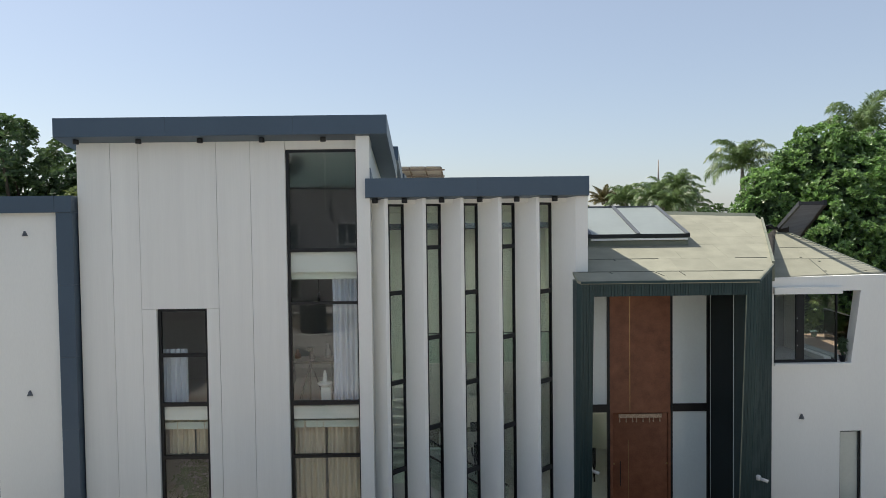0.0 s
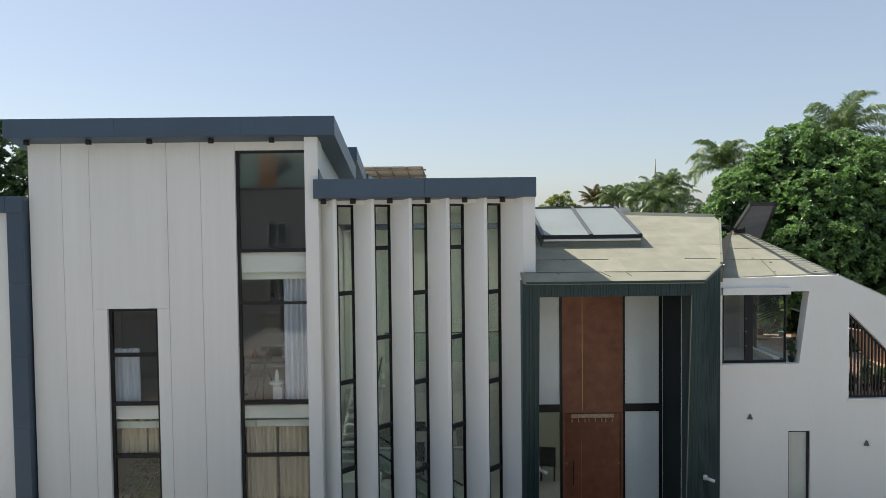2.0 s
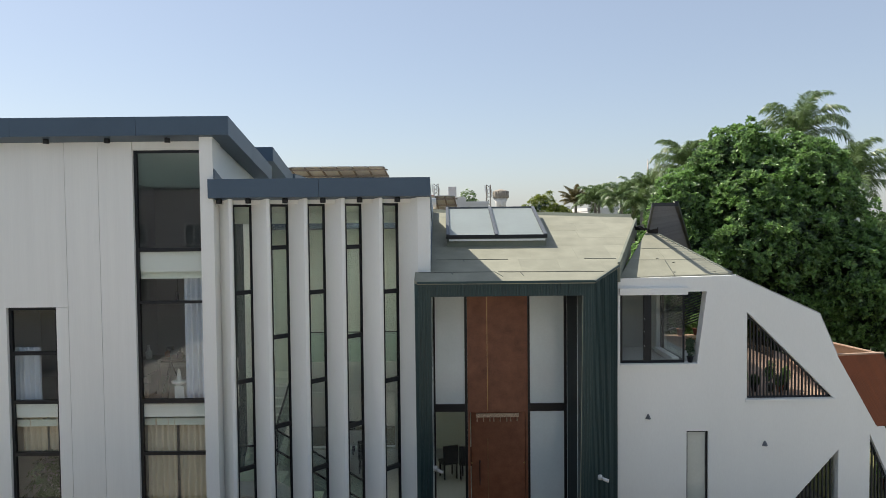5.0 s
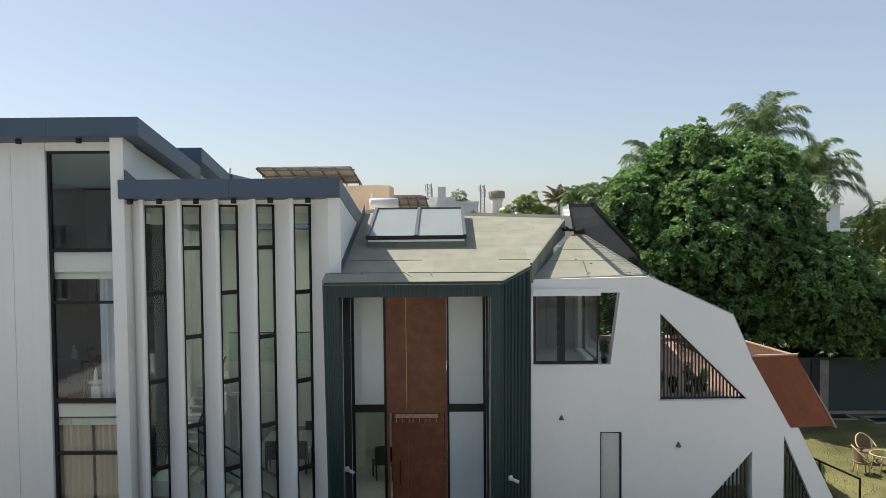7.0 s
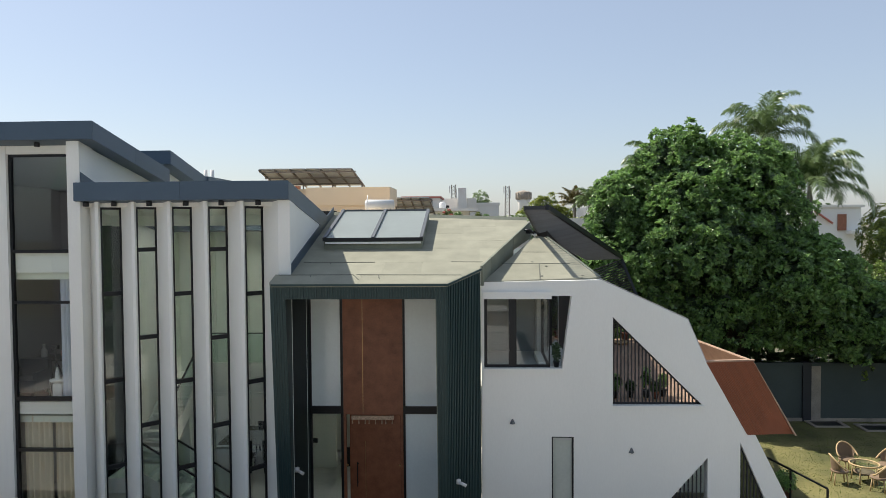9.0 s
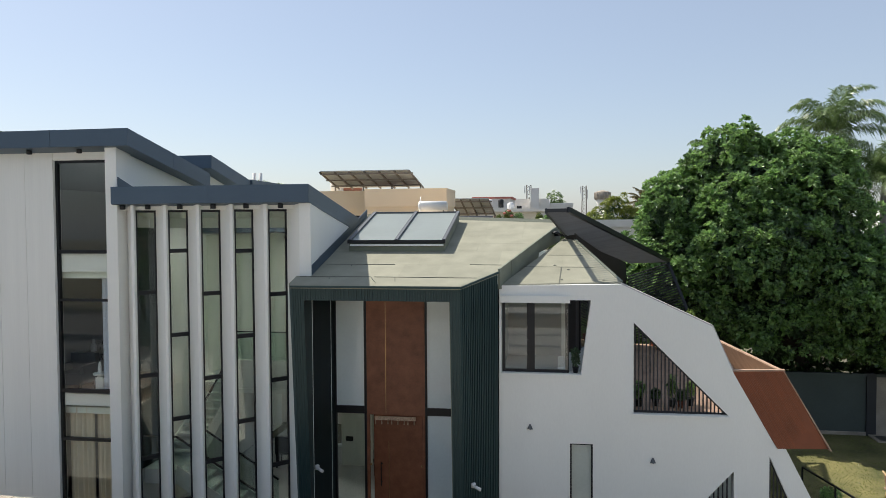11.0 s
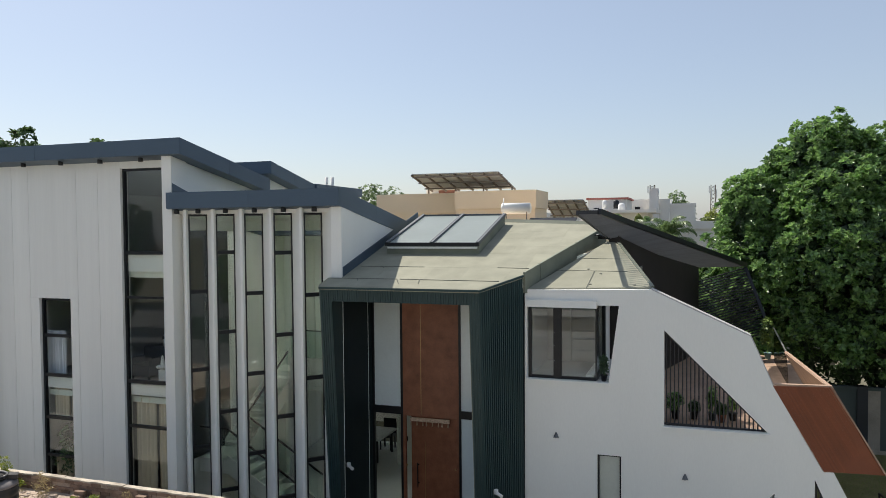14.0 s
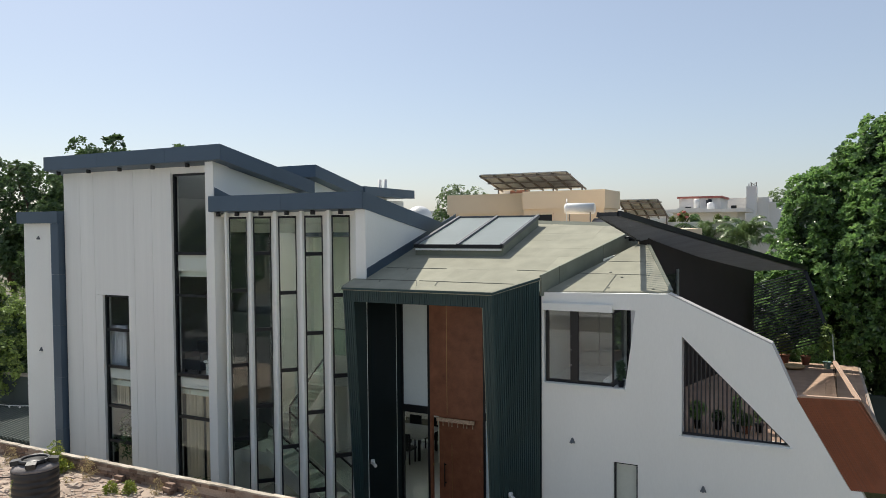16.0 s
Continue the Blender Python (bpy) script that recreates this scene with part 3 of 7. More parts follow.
def slant_window(name, p, q, z0, z1, bars):
    """A window whose plan runs from p to q."""
    p, q = Vector((*p, 0)), Vector((*q, 0))
    d = (q - p).normalized()
    nrm = Vector((-d.y, d.x, 0))
    w = thing(name, (p + q) / 2 + Vector((0, 0, z0)), "tall black-framed window between white fins", "window", "windows of the stair block", "structure")

    def strip(nm, a, b, za, zb, off, th, m):
        k = bm_new()
        s, e = p + d * a + nrm * off, p + d * b + nrm * off
        bm_poly(k, [(s.x, s.y, za), (e.x, e.y, za), (e.x, e.y, zb), (s.x, s.y, zb)], nrm * th)
        return part(nm, k, m, w)
    L = (q - p).length
    strip("jamb", 0, 0.036, z0, z1, 0, 0.06, BLACK)
    strip("jamb", L - 0.032, L, z0, z1, 0, 0.06, BLACK)
    strip("head", 0.03, L - 0.032, z1 - 0.05, z1, 0.002, 0.058, BLACK)
    edges = [z0]
    for z in bars:
        strip("transom", 0.03, L - 0.032, z - 0.045, z + 0.045, -0.004, 0.064, BLACK)
        edges += [z - 0.045, z + 0.045]
    edges.append(z1 - 0.05)
    for a, b in zip(edges[::2], edges[1::2]):
        strip("pane", 0.03, L - 0.032, a, b, 0.03, 0.008, GLASS).visible_shadow = False


for i, x in enumerate(X0):
    slant_window("window_stair", (x, 15.56), (x + 0.315, 15.89), 0.1, 7.6, (5.7, 3.77, 1.85) if i % 2 == 0 else (6.67, 4.74, 2.8, 0.87))
bm = bm_new()
bm_poly(bm, [(2.93, 15.46, 6.1), (3.19, 15.46, 6.1), (3.19, 15.46, 7.73), (2.93, 15.46, 7.73)], (0, 0.5, 0))
solid("pilaster_east", bm, WHITE, "white corner pilaster standing on the porch roof", "pilaster", kind="structure", bevel=0.006)
bm = bm_new()
bm_poly(bm, [(3.0, 15.965, 0), (3.0, 17.1, 0), (3.0, 17.1, 2.86), (3.0, 19.4, 2.86), (3.0, 19.4, 7.05), (3.0, 15.965, 7.64)], (0.18, 0, 0))
solid("wall_stair_east", bm, WHITE, "white side wall of the stair block", "wall", kind="structure")
bm = bm_new()
bm_poly(bm, [(3.181, 15.5, 6.1), (3.181, 20.2, 7.38), (3.181, 20.2, 7.66), (3.181, 15.97, 6.49), (3.181, 15.5, 6.36)], (0.02, 0, 0))
solid("flashing_stair", bm, FASCIA, "dark metal flashing along the wall foot", "flashing", kind="structure")
# The last argument adds a made-up roof light, unseen, to brighten the hall.
shed_roof("roof_stair", -1.47, 3.2, 15.32, 19.4, 8.13, 7.4, 0.39, (0.86,), "blue-grey metal edged lean-to roof over the stair block", (-1.3, 2.9, 16.75, 19.2))
bm = bm_new()
bm_poly(bm, [(-1.37, 15.97, 7.6), (-1.37, 16.73, 7.464), (-1.37, 16.73, 7.424), (-1.37, 15.97, 7.56)], (4.36, 0, 0))
# Downstand that keeps the added roof light out of view.
bm_box(bm, -1.37, 2.99, 16.731, 16.76, 7.18, 7.464)
solid("ceiling_stair", bm, INNER, "white sloping ceiling of the stair hall", "ceiling", kind="structure")
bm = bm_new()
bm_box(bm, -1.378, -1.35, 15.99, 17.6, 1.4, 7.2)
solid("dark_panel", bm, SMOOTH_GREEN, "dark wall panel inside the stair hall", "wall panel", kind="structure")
bm = bm_new()
bm_box(bm, -1.379, 2.999, 20.3, 20.45, 3.051, 7.1)
for x in (-0.35, 0.55, 1.75):
    bm_box(bm, x, x + 0.16, 20.24, 20.299, 3.051, 6.9)
solid("wall_stair_back", bm, INNER, "pale plaster wall with flat piers behind the stair hall", "wall", kind="structure")
bm = bm_new()
bm_box(bm, -1.379, -0.6, 19.2, 19.38, 0.04, 2.64)
solid("wall_under_landing", bm, INNER, "pale plaster wall under the upper landing", "wall", kind="structure")
bm = bm_new()
bm_poly(bm, [(-1.379, 19.41, 6.98), (-1.379, 20.45, 6.98), (-1.379, 20.45, 7.1), (-1.379, 19.41, 7.1)], (4.57, 0, 0))
bm_box(bm, 3.0, 3.18, 19.41, 20.45, 2.86, 6.979)
bm_box(bm, -1.379, -1.25, 19.41, 20.3, 3.051, 6.979)
solid("wall_landing_end", bm, INNER, "plaster shell of the upper landing", "wall", kind="structure")
bm = bm_new()
bm_box(bm, -1.379, 3.19, 15.98, 22.8, -0.02, 0.04)
solid("floor_stair", bm, TILE, "polished pale floor of the stair hall", "floor", kind="structure")
bm = bm_new()
bm_box(bm, -1.2, 2.999, 19.06, 19.385, 2.66, 2.9)
bm_box(bm, -0.3, 2.999, 19.0, 19.1, 2.9, 3.54)
bm_box(bm, -0.3, 2.999, 19.0, 19.059, 2.64, 2.745)
solid("landing", bm, WHITE, "white upper landing with a solid parapet and a recessed line", "landing", kind="structure")

# ---- porch with dark green ribbed metal, its front leaning out towards the top ----
LEAN_OUT = 0.075
fy = lambda z: 14.93 + LEAN_OUT * (5.8 - z)
rz = lambda y: 5.97 + 0.2785 * (y - 14.9)
CORNER, FLANK = 6.547, (7.245, 15.81)
porch = thing("porch", (4.8, 15.3, 0), "dark green ribbed metal entrance portal leaning outwards", "porch", kind="structure")
bm = bm_new()
bm_loft(bm, *[[(2.93, fy(z), z), (3.2, fy(z), z), (3.2, 15.45, z), (2.86, 15.45, z), (2.86, fy(z) + 0.08, z)] for z in (0, 5.965)])
part("post", bm, GREEN, porch)
bm = bm_new()
bm_loft(bm, *[[(6.336, fy(z), z), (CORNER, fy(z), z), (CORNER, 15.6, z), (6.336, 15.6, z)] for z in (0, 5.95)])
part("post", bm, GREEN, porch)
bm = bm_new()
bm_loft(bm, *[[(3.2, fy(z), z), (6.336, fy(z), z), (6.336, 15.4, z), (3.2, 15.4, z)] for z in (5.645, 5.955)])
part("lintel", bm, GREEN, porch)
bm = bm_new()
bm_loft(bm, *[[(CORNER + 0.001, fy(za), za), (*FLANK, zb), (FLANK[0] - 0.1, FLANK[1] + 0.12, zb), (CORNER + 0.001, fy(za) + 0.2, za)] for za, zb in ((0, 0), (5.955, 6.2))])
part("side_panel", bm, GREEN, porch)


def rib_mesh(h, w, d):
    b = bm_new()
    bm_poly(b, [(-w / 2, 0.01, 0), (w / 2, 0.01, 0), (w / 2 - 0.007, -d, 0), (-w / 2 + 0.007, -d, 0)], (0, 0, h))
    return to_mesh("rib", b, GREEN, (0, 0, 0))


rib_kinds = [(0.034, 0.012), (0.04, 0.016), (0.028, 0.009), (0.036, 0.018)]
rib_s, rib_t = [rib_mesh(0.325, w, d) for w, d in rib_kinds], [rib_mesh(5.97, w, d) for w, d in rib_kinds]
turn_f = Matrix.Rotation(math.atan(LEAN_OUT), 4, "X")
rng = random.Random(4)
x = 2.955
while x < 6.54:
    tall = x < 3.19 or x > 6.345
    piece("rib", (rib_t if tall else rib_s)[rng.randrange(4)], (x, fy(0 if tall else 5.645), 0 if tall else 5.645), porch, turn_f)
    x += 0.0565 + rng.uniform(-0.006, 0.006)
for k in range(21):
    f = (k + 0.5) / 21
    lo = Vector((CORNER + (FLANK[0] - CORNER) * f, fy(0) + (FLANK[1] - fy(0)) * f, 0))
    hi = Vector((lo.x, fy(5.955) + (FLANK[1] - fy(5.955)) * f, 5.955 + 0.245 * f))
    up = (hi - lo).normalized()
    side = Vector((FLANK[0] - CORNER, FLANK[1] - fy(3), 0))
    side = (side - up * side.dot(up)).normalized()
    back = up.cross(side)
    turn = Matrix((side, back, up)).transposed().to_4x4() @ Matrix.Diagonal((1, 1, (hi - lo).length / 5.97, 1))
    piece("rib", rib_t[rng.randrange(4)], lo, porch, turn)
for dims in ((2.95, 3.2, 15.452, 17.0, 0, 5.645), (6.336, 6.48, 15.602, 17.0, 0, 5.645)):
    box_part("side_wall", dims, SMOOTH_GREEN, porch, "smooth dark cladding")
for x, y in ((3.201, 15.455), (3.201, 16.76), (6.327, 15.605), (6.327, 16.93)):
    box_part("joint_strip", (x, x + 0.008, y, y + 0.014, 0, 5.645), FROST, porch, "thin pale joint strip")
bm = bm_new()
bm_loft(bm, *[[(6.322, fy(z) - 0.002, z), (6.3355, fy(z) - 0.002, z), (6.3355, fy(z) + 0.03, z), (6.322, fy(z) + 0.03, z)] for z in (0, 5.64)])
part("edge_trim", bm, FLASH, porch, "thin grey edge trim")
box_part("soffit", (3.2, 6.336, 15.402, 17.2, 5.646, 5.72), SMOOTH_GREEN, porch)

# entrance
for nm, x0, x1, lower in (("window_entrance_west", 3.2, 4.0, GLASS), ("window_entrance_east", 5.42, 6.33, FROST)):
    w = thing(nm, ((x0 + x1) / 2, 17.0, 0.1), "tall black-framed sidelight beside the entrance door", "window", kind="structure")
    box_part("jamb", (x0, x0 + 0.05, 17.0, 17.08, 0.1, 5.6), BLACK, w)
    box_part("jamb", (x1 - 0.06, x1, 17.0, 17.08, 0.1, 5.6), BLACK, w)
    box_part("transom", (x0 + 0.05, x1 - 0.06, 16.99, 17.08, 2.72, 2.9), BLACK, w)
    box_part("head", (x0 + 0.05, x1 - 0.06, 17.0, 17.08, 5.5, 5.6), BLACK, w)
    box_part("pane", (x0 + 0.05, x1 - 0.06, 17.03, 17.04, 2.9, 5.5), FROST, w, "frosted white pane")
    p = box_part("pane", (x0 + 0.05, x1 - 0.06, 17.03, 17.04, 0.1, 2.72), lower, w)
    p.visible_shadow = lower is FROST
bm = bm_new()
bm_box(bm, 6.33, 6.7, 17.0, 17.1, 0.1, 5.6)
solid("closing_jamb", bm, BLACK, "black strip beside the entrance window", "trim", kind="structure")
door = thing("door_entrance", (4.7, 17.0, 0.1), "tall rust-brown entrance door with a panel above it", "door", kind="structure")
box_part("upper_panel", (4.004, 4.462, 17.0, 17.09, 2.7, 5.6), RUST, door)
box_part("upper_panel", (4.476, 5.416, 17.0, 17.09, 2.7, 5.6), RUST, door)
box_part("brass_strip", (4.463, 4.475, 16.998, 17.05, 2.75, 5.6), mat("brass", (0.5, 0.32, 0.14), 0.35, 0.8), door)
box_part("door_frame", (4.004, 4.06, 16.99, 17.09, 0.1, 2.7), RUST, door)
box_part("door_frame", (5.36, 5.416, 16.99, 17.09, 0.1, 2.7), RUST, door)
hinge = Vector((5.355, 17.05, 0))
ajar = Matrix.Translation(hinge) @ Matrix.Rotation(radians(-13), 4, "Z") @ Matrix.Translation(-hinge)
bm = bm_new()
bm_box(bm, 4.066, 5.355, 17.02, 17.08, 0.12, 2.69)
soften(bm, 0.004)
bmesh.ops.transform(bm, matrix=ajar, verts=bm.verts)
leafb = part("leaf", bm, RUST, door, "rust-brown leaf standing slightly ajar")
bm = bm_new()
bm_box(bm, 4.463, 4.473, 17.014, 17.03, 0.14, 2.0)
bmesh.ops.transform(bm, matrix=ajar, verts=bm.verts)
part("brass_strip", bm, bpy.data.materials["brass"], leafb)
bm = bm_new()
bm_bar(bm, (4.28, 16.96, 0.9), (4.28, 16.96, 1.5), 0.018)
bm_bar(bm, (4.28, 16.96, 1.0), (4.28, 17.03, 1.0), 0.02)
bm_bar(bm, (4.28, 16.96, 1.45), (4.28, 17.03, 1.45), 0.02)
bmesh.ops.transform(bm, matrix=ajar, verts=bm.verts)
part("handle", bm, BLACK, leafb, "black upright pull handle")
for x in (4.09, 5.33):
    bm = bm_new()
    bm_tube(bm, [(x, 17.0, 1.5), (x, 16.975, 1.5)], [0.025, 0.018], 10)
    part("knob", bm, bpy.data.materials["brass"], door, "small brass knob")
gar = thing("door_garland", (4.7, 16.97, 2.5), "beaded festive hanging strip over the door", "garland")
GAR = mat("garland_beads", (0.5, 0.3, 0.2), 0.7, 0, 0.4, 30, 90, 0.2, tint=(0.6, 0.45, 0.3))
bm = bm_new()
bm_box(bm, 4.2, 5.2, 16.955, 16.985, 2.59, 2.68)
part("band", bm, GAR, gar, bevel=0.01)
for k in range(8):
    bm = bm_new()
    x = 4.24 + 0.92 * k / 7 + 0.02 * ((k * 7) % 3 - 1)
    bm_tube(bm, [(x, 16.97, 2.59), (x, 16.97, 2.53), (x, 16.97, 2.5), (x, 16.97, 2.48)], [0.006, 0.014, 0.018, 0.004], 6)
    part("tassel", bm, GAR, gar)


def security_camera(x, y, z, sx):
    c = thing("security_camera", (x, y, z), "small white bullet security camera on the porch cladding", "security camera", "security cameras")
    b = bm_new()
    bm_lathe(b, (x, y, z - 0.05), [(0.05, 0), (0.05, 0.09), (0.03, 0.1)], 14)
    part("base", b, TANKW, c)
    b = bm_new()
    bm_tube(b, [(x + sx * 0.03, y - 0.05, z - 0.01), (x + sx * 0.16, y - 0.12, z - 0.05)], [0.032, 0.036], 12)
    part("barrel", b, TANKW, c)


security_camera(3.24, 15.58, 1.86, 1)
security_camera(6.76, 15.36, 1.71, 1)

# ---- porch roof ----
bm = bm_new()
for pts in ([(2.92, 14.88), (6.56, 14.86), (7.27, 15.78), (7.776, 17.2), (3.19, 17.2), (3.19, 15.45), (2.86, 15.45), (2.86, 14.98)],
            [(5.83, 17.2), (7.776, 17.2), (8.5, 19.2), (8.5, 19.5), (5.83, 19.853)], [(3.19, 17.2), (3.62, 17.2), (3.62, 20.145), (3.2, 20.2)], [(3.62, 19.58), (5.83, 19.58), (5.83, 19.853), (3.62, 20.145)]):
    bm_poly(bm, [(x, y, rz(y)) for x, y in pts], (0, 0, -0.06))
proof = solid("roof_porch", bm, SHEET, "olive-grey mineral felt roof laid in lapped sheets", "roof", kind="structure")


def clip(pts, a, b):
    """What of a flat polygon lies left of the line from a to b."""
    side = lambda p: (b[0] - a[0]) * (p[1] - a[1]) - (b[1] - a[1]) * (p[0] - a[0])
    out = []
    for p, q in zip(pts, pts[1:] + pts[:1]):
        sp, sq = side(p), side(q)
        if sp >= 0:
            out.append(p)
        if sp * sq < 0:
            f = sp / (sp - sq)
            out.append((p[0] + (q[0] - p[0]) * f, p[1] + (q[1] - p[1]) * f))
    return out


def lay_sheets(parent, outline, rows, spans, height, seed, wide=1.0):
    """Felt sheets in rows up a slope, cut to a convex outline, each a little lapped or lifted."""
    r = random.Random(seed)
    for (y0, y1), runs in zip(zip(rows, rows[1:]), spans):
        for xa, xb in runs:
            n = max(1, round((xb - xa) / wide))
            cuts = [xa + (xb - xa) * k / n + (r.uniform(-0.16, 0.16) if 0 < k < n else 0) for k in range(n + 1)]
            for x0, x1 in zip(cuts, cuts[1:]):
                g = 0.0009
                pts = [(x0 + g, y0 + g), (x1 - g, y0 + g), (x1 - g, y1 - g), (x0 + g, y1 - g)]
                for a, b in zip(outline, outline[1:] + outline[:1]):
                    pts = clip(pts, a, b) if pts else pts
                if len(pts) < 3:
                    continue
                b = bm_new()
                lift = 0.004 + r.uniform(0, 0.0025)
                bm_poly(b, [(x, y, height(y) + lift) for x, y in pts], (0, 0, -0.003))
                part("sheet", b, SHEET, parent)


lay_sheets(proof, [(2.925, 14.89), (6.55, 14.87), (7.26, 15.79), (8.49, 19.2), (8.49, 19.49), (2.87, 20.22), (2.87, 15.0)],
           [14.8, 15.36, 15.44, 16.2, 17.17, 17.75, 18.35, 18.95, 19.6, 20.3],
           [[(2.88, 7.4)], [(2.88, 7.4)], [(3.2, 7.9)], [(3.2, 8.4)]] + [[(3.2, 3.54), (5.89, 8.6)]] * 4 + [[(3.2, 8.6)]], rz, 12)


def on_roof(a, b, w=0.014, m=None, h=0.016, z=rz, parent=None):
    k = bm_new()
    bm_bar(k, (*a, z(a[1]) + h / 2), (*b, z(b[1]) + h / 2), w, h)
    return part("seam", k, m or LAP, parent or proof)


on_roof((2.95, 15.4), (4.55, 15.4))
on_roof((4.62, 15.4), (6.85, 15.36))
on_roof((4.55, 15.4), (4.7, 15.12))
on_roof((5.08, 15.4), (5.14, 15.14))
on_roof((3.62, 15.4), (3.66, 15.28))
on_roof((3.3, 16.2), (4.9, 16.2), 0.012)
on_roof((6.6, 16.2), (7.3, 16.18), 0.012)
on_roof((3.9, 16.2), (3.92, 16.1), 0.02)
bm = bm_new()
bm_poly(bm, [(3.2, 20.2, rz(20.2) + 0.002), (8.5, 19.5, rz(19.5) + 0.002), (8.5, 19.56, rz(19.5) + 0.09), (3.2, 20.26, rz(20.2) + 0.09)], (0, 0.06, 0))
part("ridge_trim", bm, FLASH, proof)

for a, b in (((2.92, 14.866), (6.56, 14.845)), ((6.565, 14.845), (7.275, 15.765))):
    bm = bm_new()
    bm_bar(bm, (*a, rz(a[1]) - 0.02), (*b, rz(b[1]) - 0.012), 0.014, 0.045)
    part("drip_edge", bm, GREEN, proof, "dark green metal drip edge")
# skylight, parallel to the roof
sk = thing("skylight", (4.7, 18.3, 6.5), "two-pane frosted skylight on a raised curb", "skylight")
sz = lambda y: 6.86 + 0.2785 * (y - 17.15)
bm = bm_new()
for a in (3.56, 5.83):
    bm_poly(bm, [(a, 17.15, 6.5), (a, 19.62, 7.2), (a, 19.62, sz(19.62) - 0.05), (a, 17.15, sz(17.15) - 0.05)], (0.06, 0, 0))
for a in (17.15, 19.56):
    bm_poly(bm, [(3.62, a, rz(a) - 0.05), (5.83, a, rz(a) - 0.05), (5.83, a, sz(a) - 0.05), (3.62, a, sz(a) - 0.05)], (0, 0.05, 0))
part("curb", bm, FLASH, sk, "grey-green metal curb")
for a, b in ((3.62, 4.68), (4.76, 5.83)):
    bm = bm_new()
    bm_poly(bm, [(a, 17.2, sz(17.2) - 0.02), (b, 17.2, sz(17.2) - 0.02), (b, 19.58, sz(19.58) - 0.02), (a, 19.58, sz(19.58) - 0.02)], (0, 0, 0.015))
    part("pane", bm, SKYGLASS, sk)
for x in (3.58, 4.72, 5.87):
    bm = bm_new()
    bm_bar(bm, (x, 17.12, sz(17.12)), (x, 19.64, sz(19.64)), 0.075, 0.08)
    part("rail", bm, GREY, sk, bevel=0.006)
bm = bm_new()
bm_bar(bm, (3.54, 17.12, sz(17.12) - 0.02), (5.91, 17.12, sz(17.12) - 0.02), 0.08, 0.08)
part("gutter", bm, BLACK, sk)
bm = bm_new()
bm_bar(bm, (3.6, 17.11, sz(17.1) - 0.095), (5.86, 17.11, sz(17.1) - 0.095), 0.07, 0.045)
part("drip_strip", bm, WHITE, sk)
bm = bm_new()
bm_bar(bm, (3.54, 19.62, sz(19.62)), (5.91, 19.62, sz(19.62)), 0.07, 0.06)
part("top_rail", bm, GREY, sk)

# ---- angular white block ----
CB = [(7.25, 0), (14.42, 0), (13.14, 2.59), (12.96, 2.6), (12.09, 4.16), (11.69, 5.09), (9.85, 5.95), (7.27, 5.91)]
HOLES = [[(7.32, 4.03), (9.01, 4.03), (9.22, 5.61), (7.32, 5.6)], [(10.1, 3.22), (12.01, 3.24), (10.1, 5.15)],
         [(8.78, 0.3), (9.26, 0.3), (9.26, 2.53), (8.78, 2.53)], [(10.47, 0.2), (12.13, 0.2), (12.13, 2.09)], [(12.82, 0.2), (13.78, 0.2), (12.82, 2.43)]]
bm = bm_new()
bm_wall(bm, CB, HOLES, 15.88, 16.16)
solid("wall_angular", bm, WHITE, "angular white wall with slanted edge and cut-out openings", "wall", kind="structure")
bm = bm_new()
for (x0, z0), (x1, z1) in zip(CB[4:-1], CB[5:-1]):
    bm_bar(bm, (x0, 16.02, z0 + 0.012), (x1, 16.02, z1 + 0.012), 0.27, 0.03)
solid("coping_angular", bm, CAPW, "white coping along the slanted wall top, coloured darker to dim its sunlit edge", "trim", kind="structure")
bm = bm_new()
bm_box(bm, 7.12, 7.245, 15.9, 16.3, 0, 5.9)
solid("closing_strip", bm, SMOOTH_GREEN, "dark strip closing the joint beside the porch", "trim", kind="structure")
# low triangular roof and its upstand
cz = lambda x, y: 5.95 + 0.335 * (y - 16.0)
bm = bm_new()
bm_poly(bm, [(7.3, 15.9, cz(0, 15.9)), (9.85, 16.1, cz(0, 16.1)), (8.78, 18.95, cz(0, 18.95))], (0, 0, -0.08))
croof = solid("roof_triangle", bm, SHEET, "olive-grey felt on a low triangular roof", "roof", kind="structure")
lay_sheets(croof, [(7.32, 15.91), (9.84, 16.11), (8.78, 18.93)], [15.8, 16.89, 17.6, 18.3, 19.0], [[(7.2, 8.58), (8.58, 9.9)]] + [[(7.2, 9.9)]] * 3, lambda y: cz(0, y), 15, 1.6)
for a, b, w in (((7.75, 16.9), (9.3, 16.88), 0.014), ((8.6, 16.88), (8.55, 16.0), 0.02), ((8.25, 17.6), (9.1, 17.58), 0.01)):
    on_roof(a, b, w, LAP, 0.012, lambda y: cz(0, y), croof)
for x, y in ((8.45, 17.0), (8.75, 16.75), (8.6, 16.2), (9.5, 16.2)):
    bm = bm_new()
    bm_lathe(bm, (x, y, cz(0, y) - 0.005), [(0.036, 0), (0.036, 0.012), (0.02, 0.02)], 10)
    part("patch", bm, SEAM, croof)
bm = bm_new()
a0, a1 = (7.25, 15.82), (8.52, 19.25)
for f0, f1 in ((0.0, 0.16), (0.165, 0.6), (0.605, 1.0)):
    p = [(a0[0] + (a1[0] - a0[0]) * f, a0[1] + (a1[1] - a0[1]) * f) for f in (f0, f1)]
    bm_poly(bm, [(*p[0], cz(0, p[0][1]) - 0.05), (*p[1], cz(0, p[1][1]) - 0.25), (*p[1], rz(p[1][1]) + 0.05), (*p[0], rz(p[0][1]) + 0.05)], (0.05, -0.018, 0))
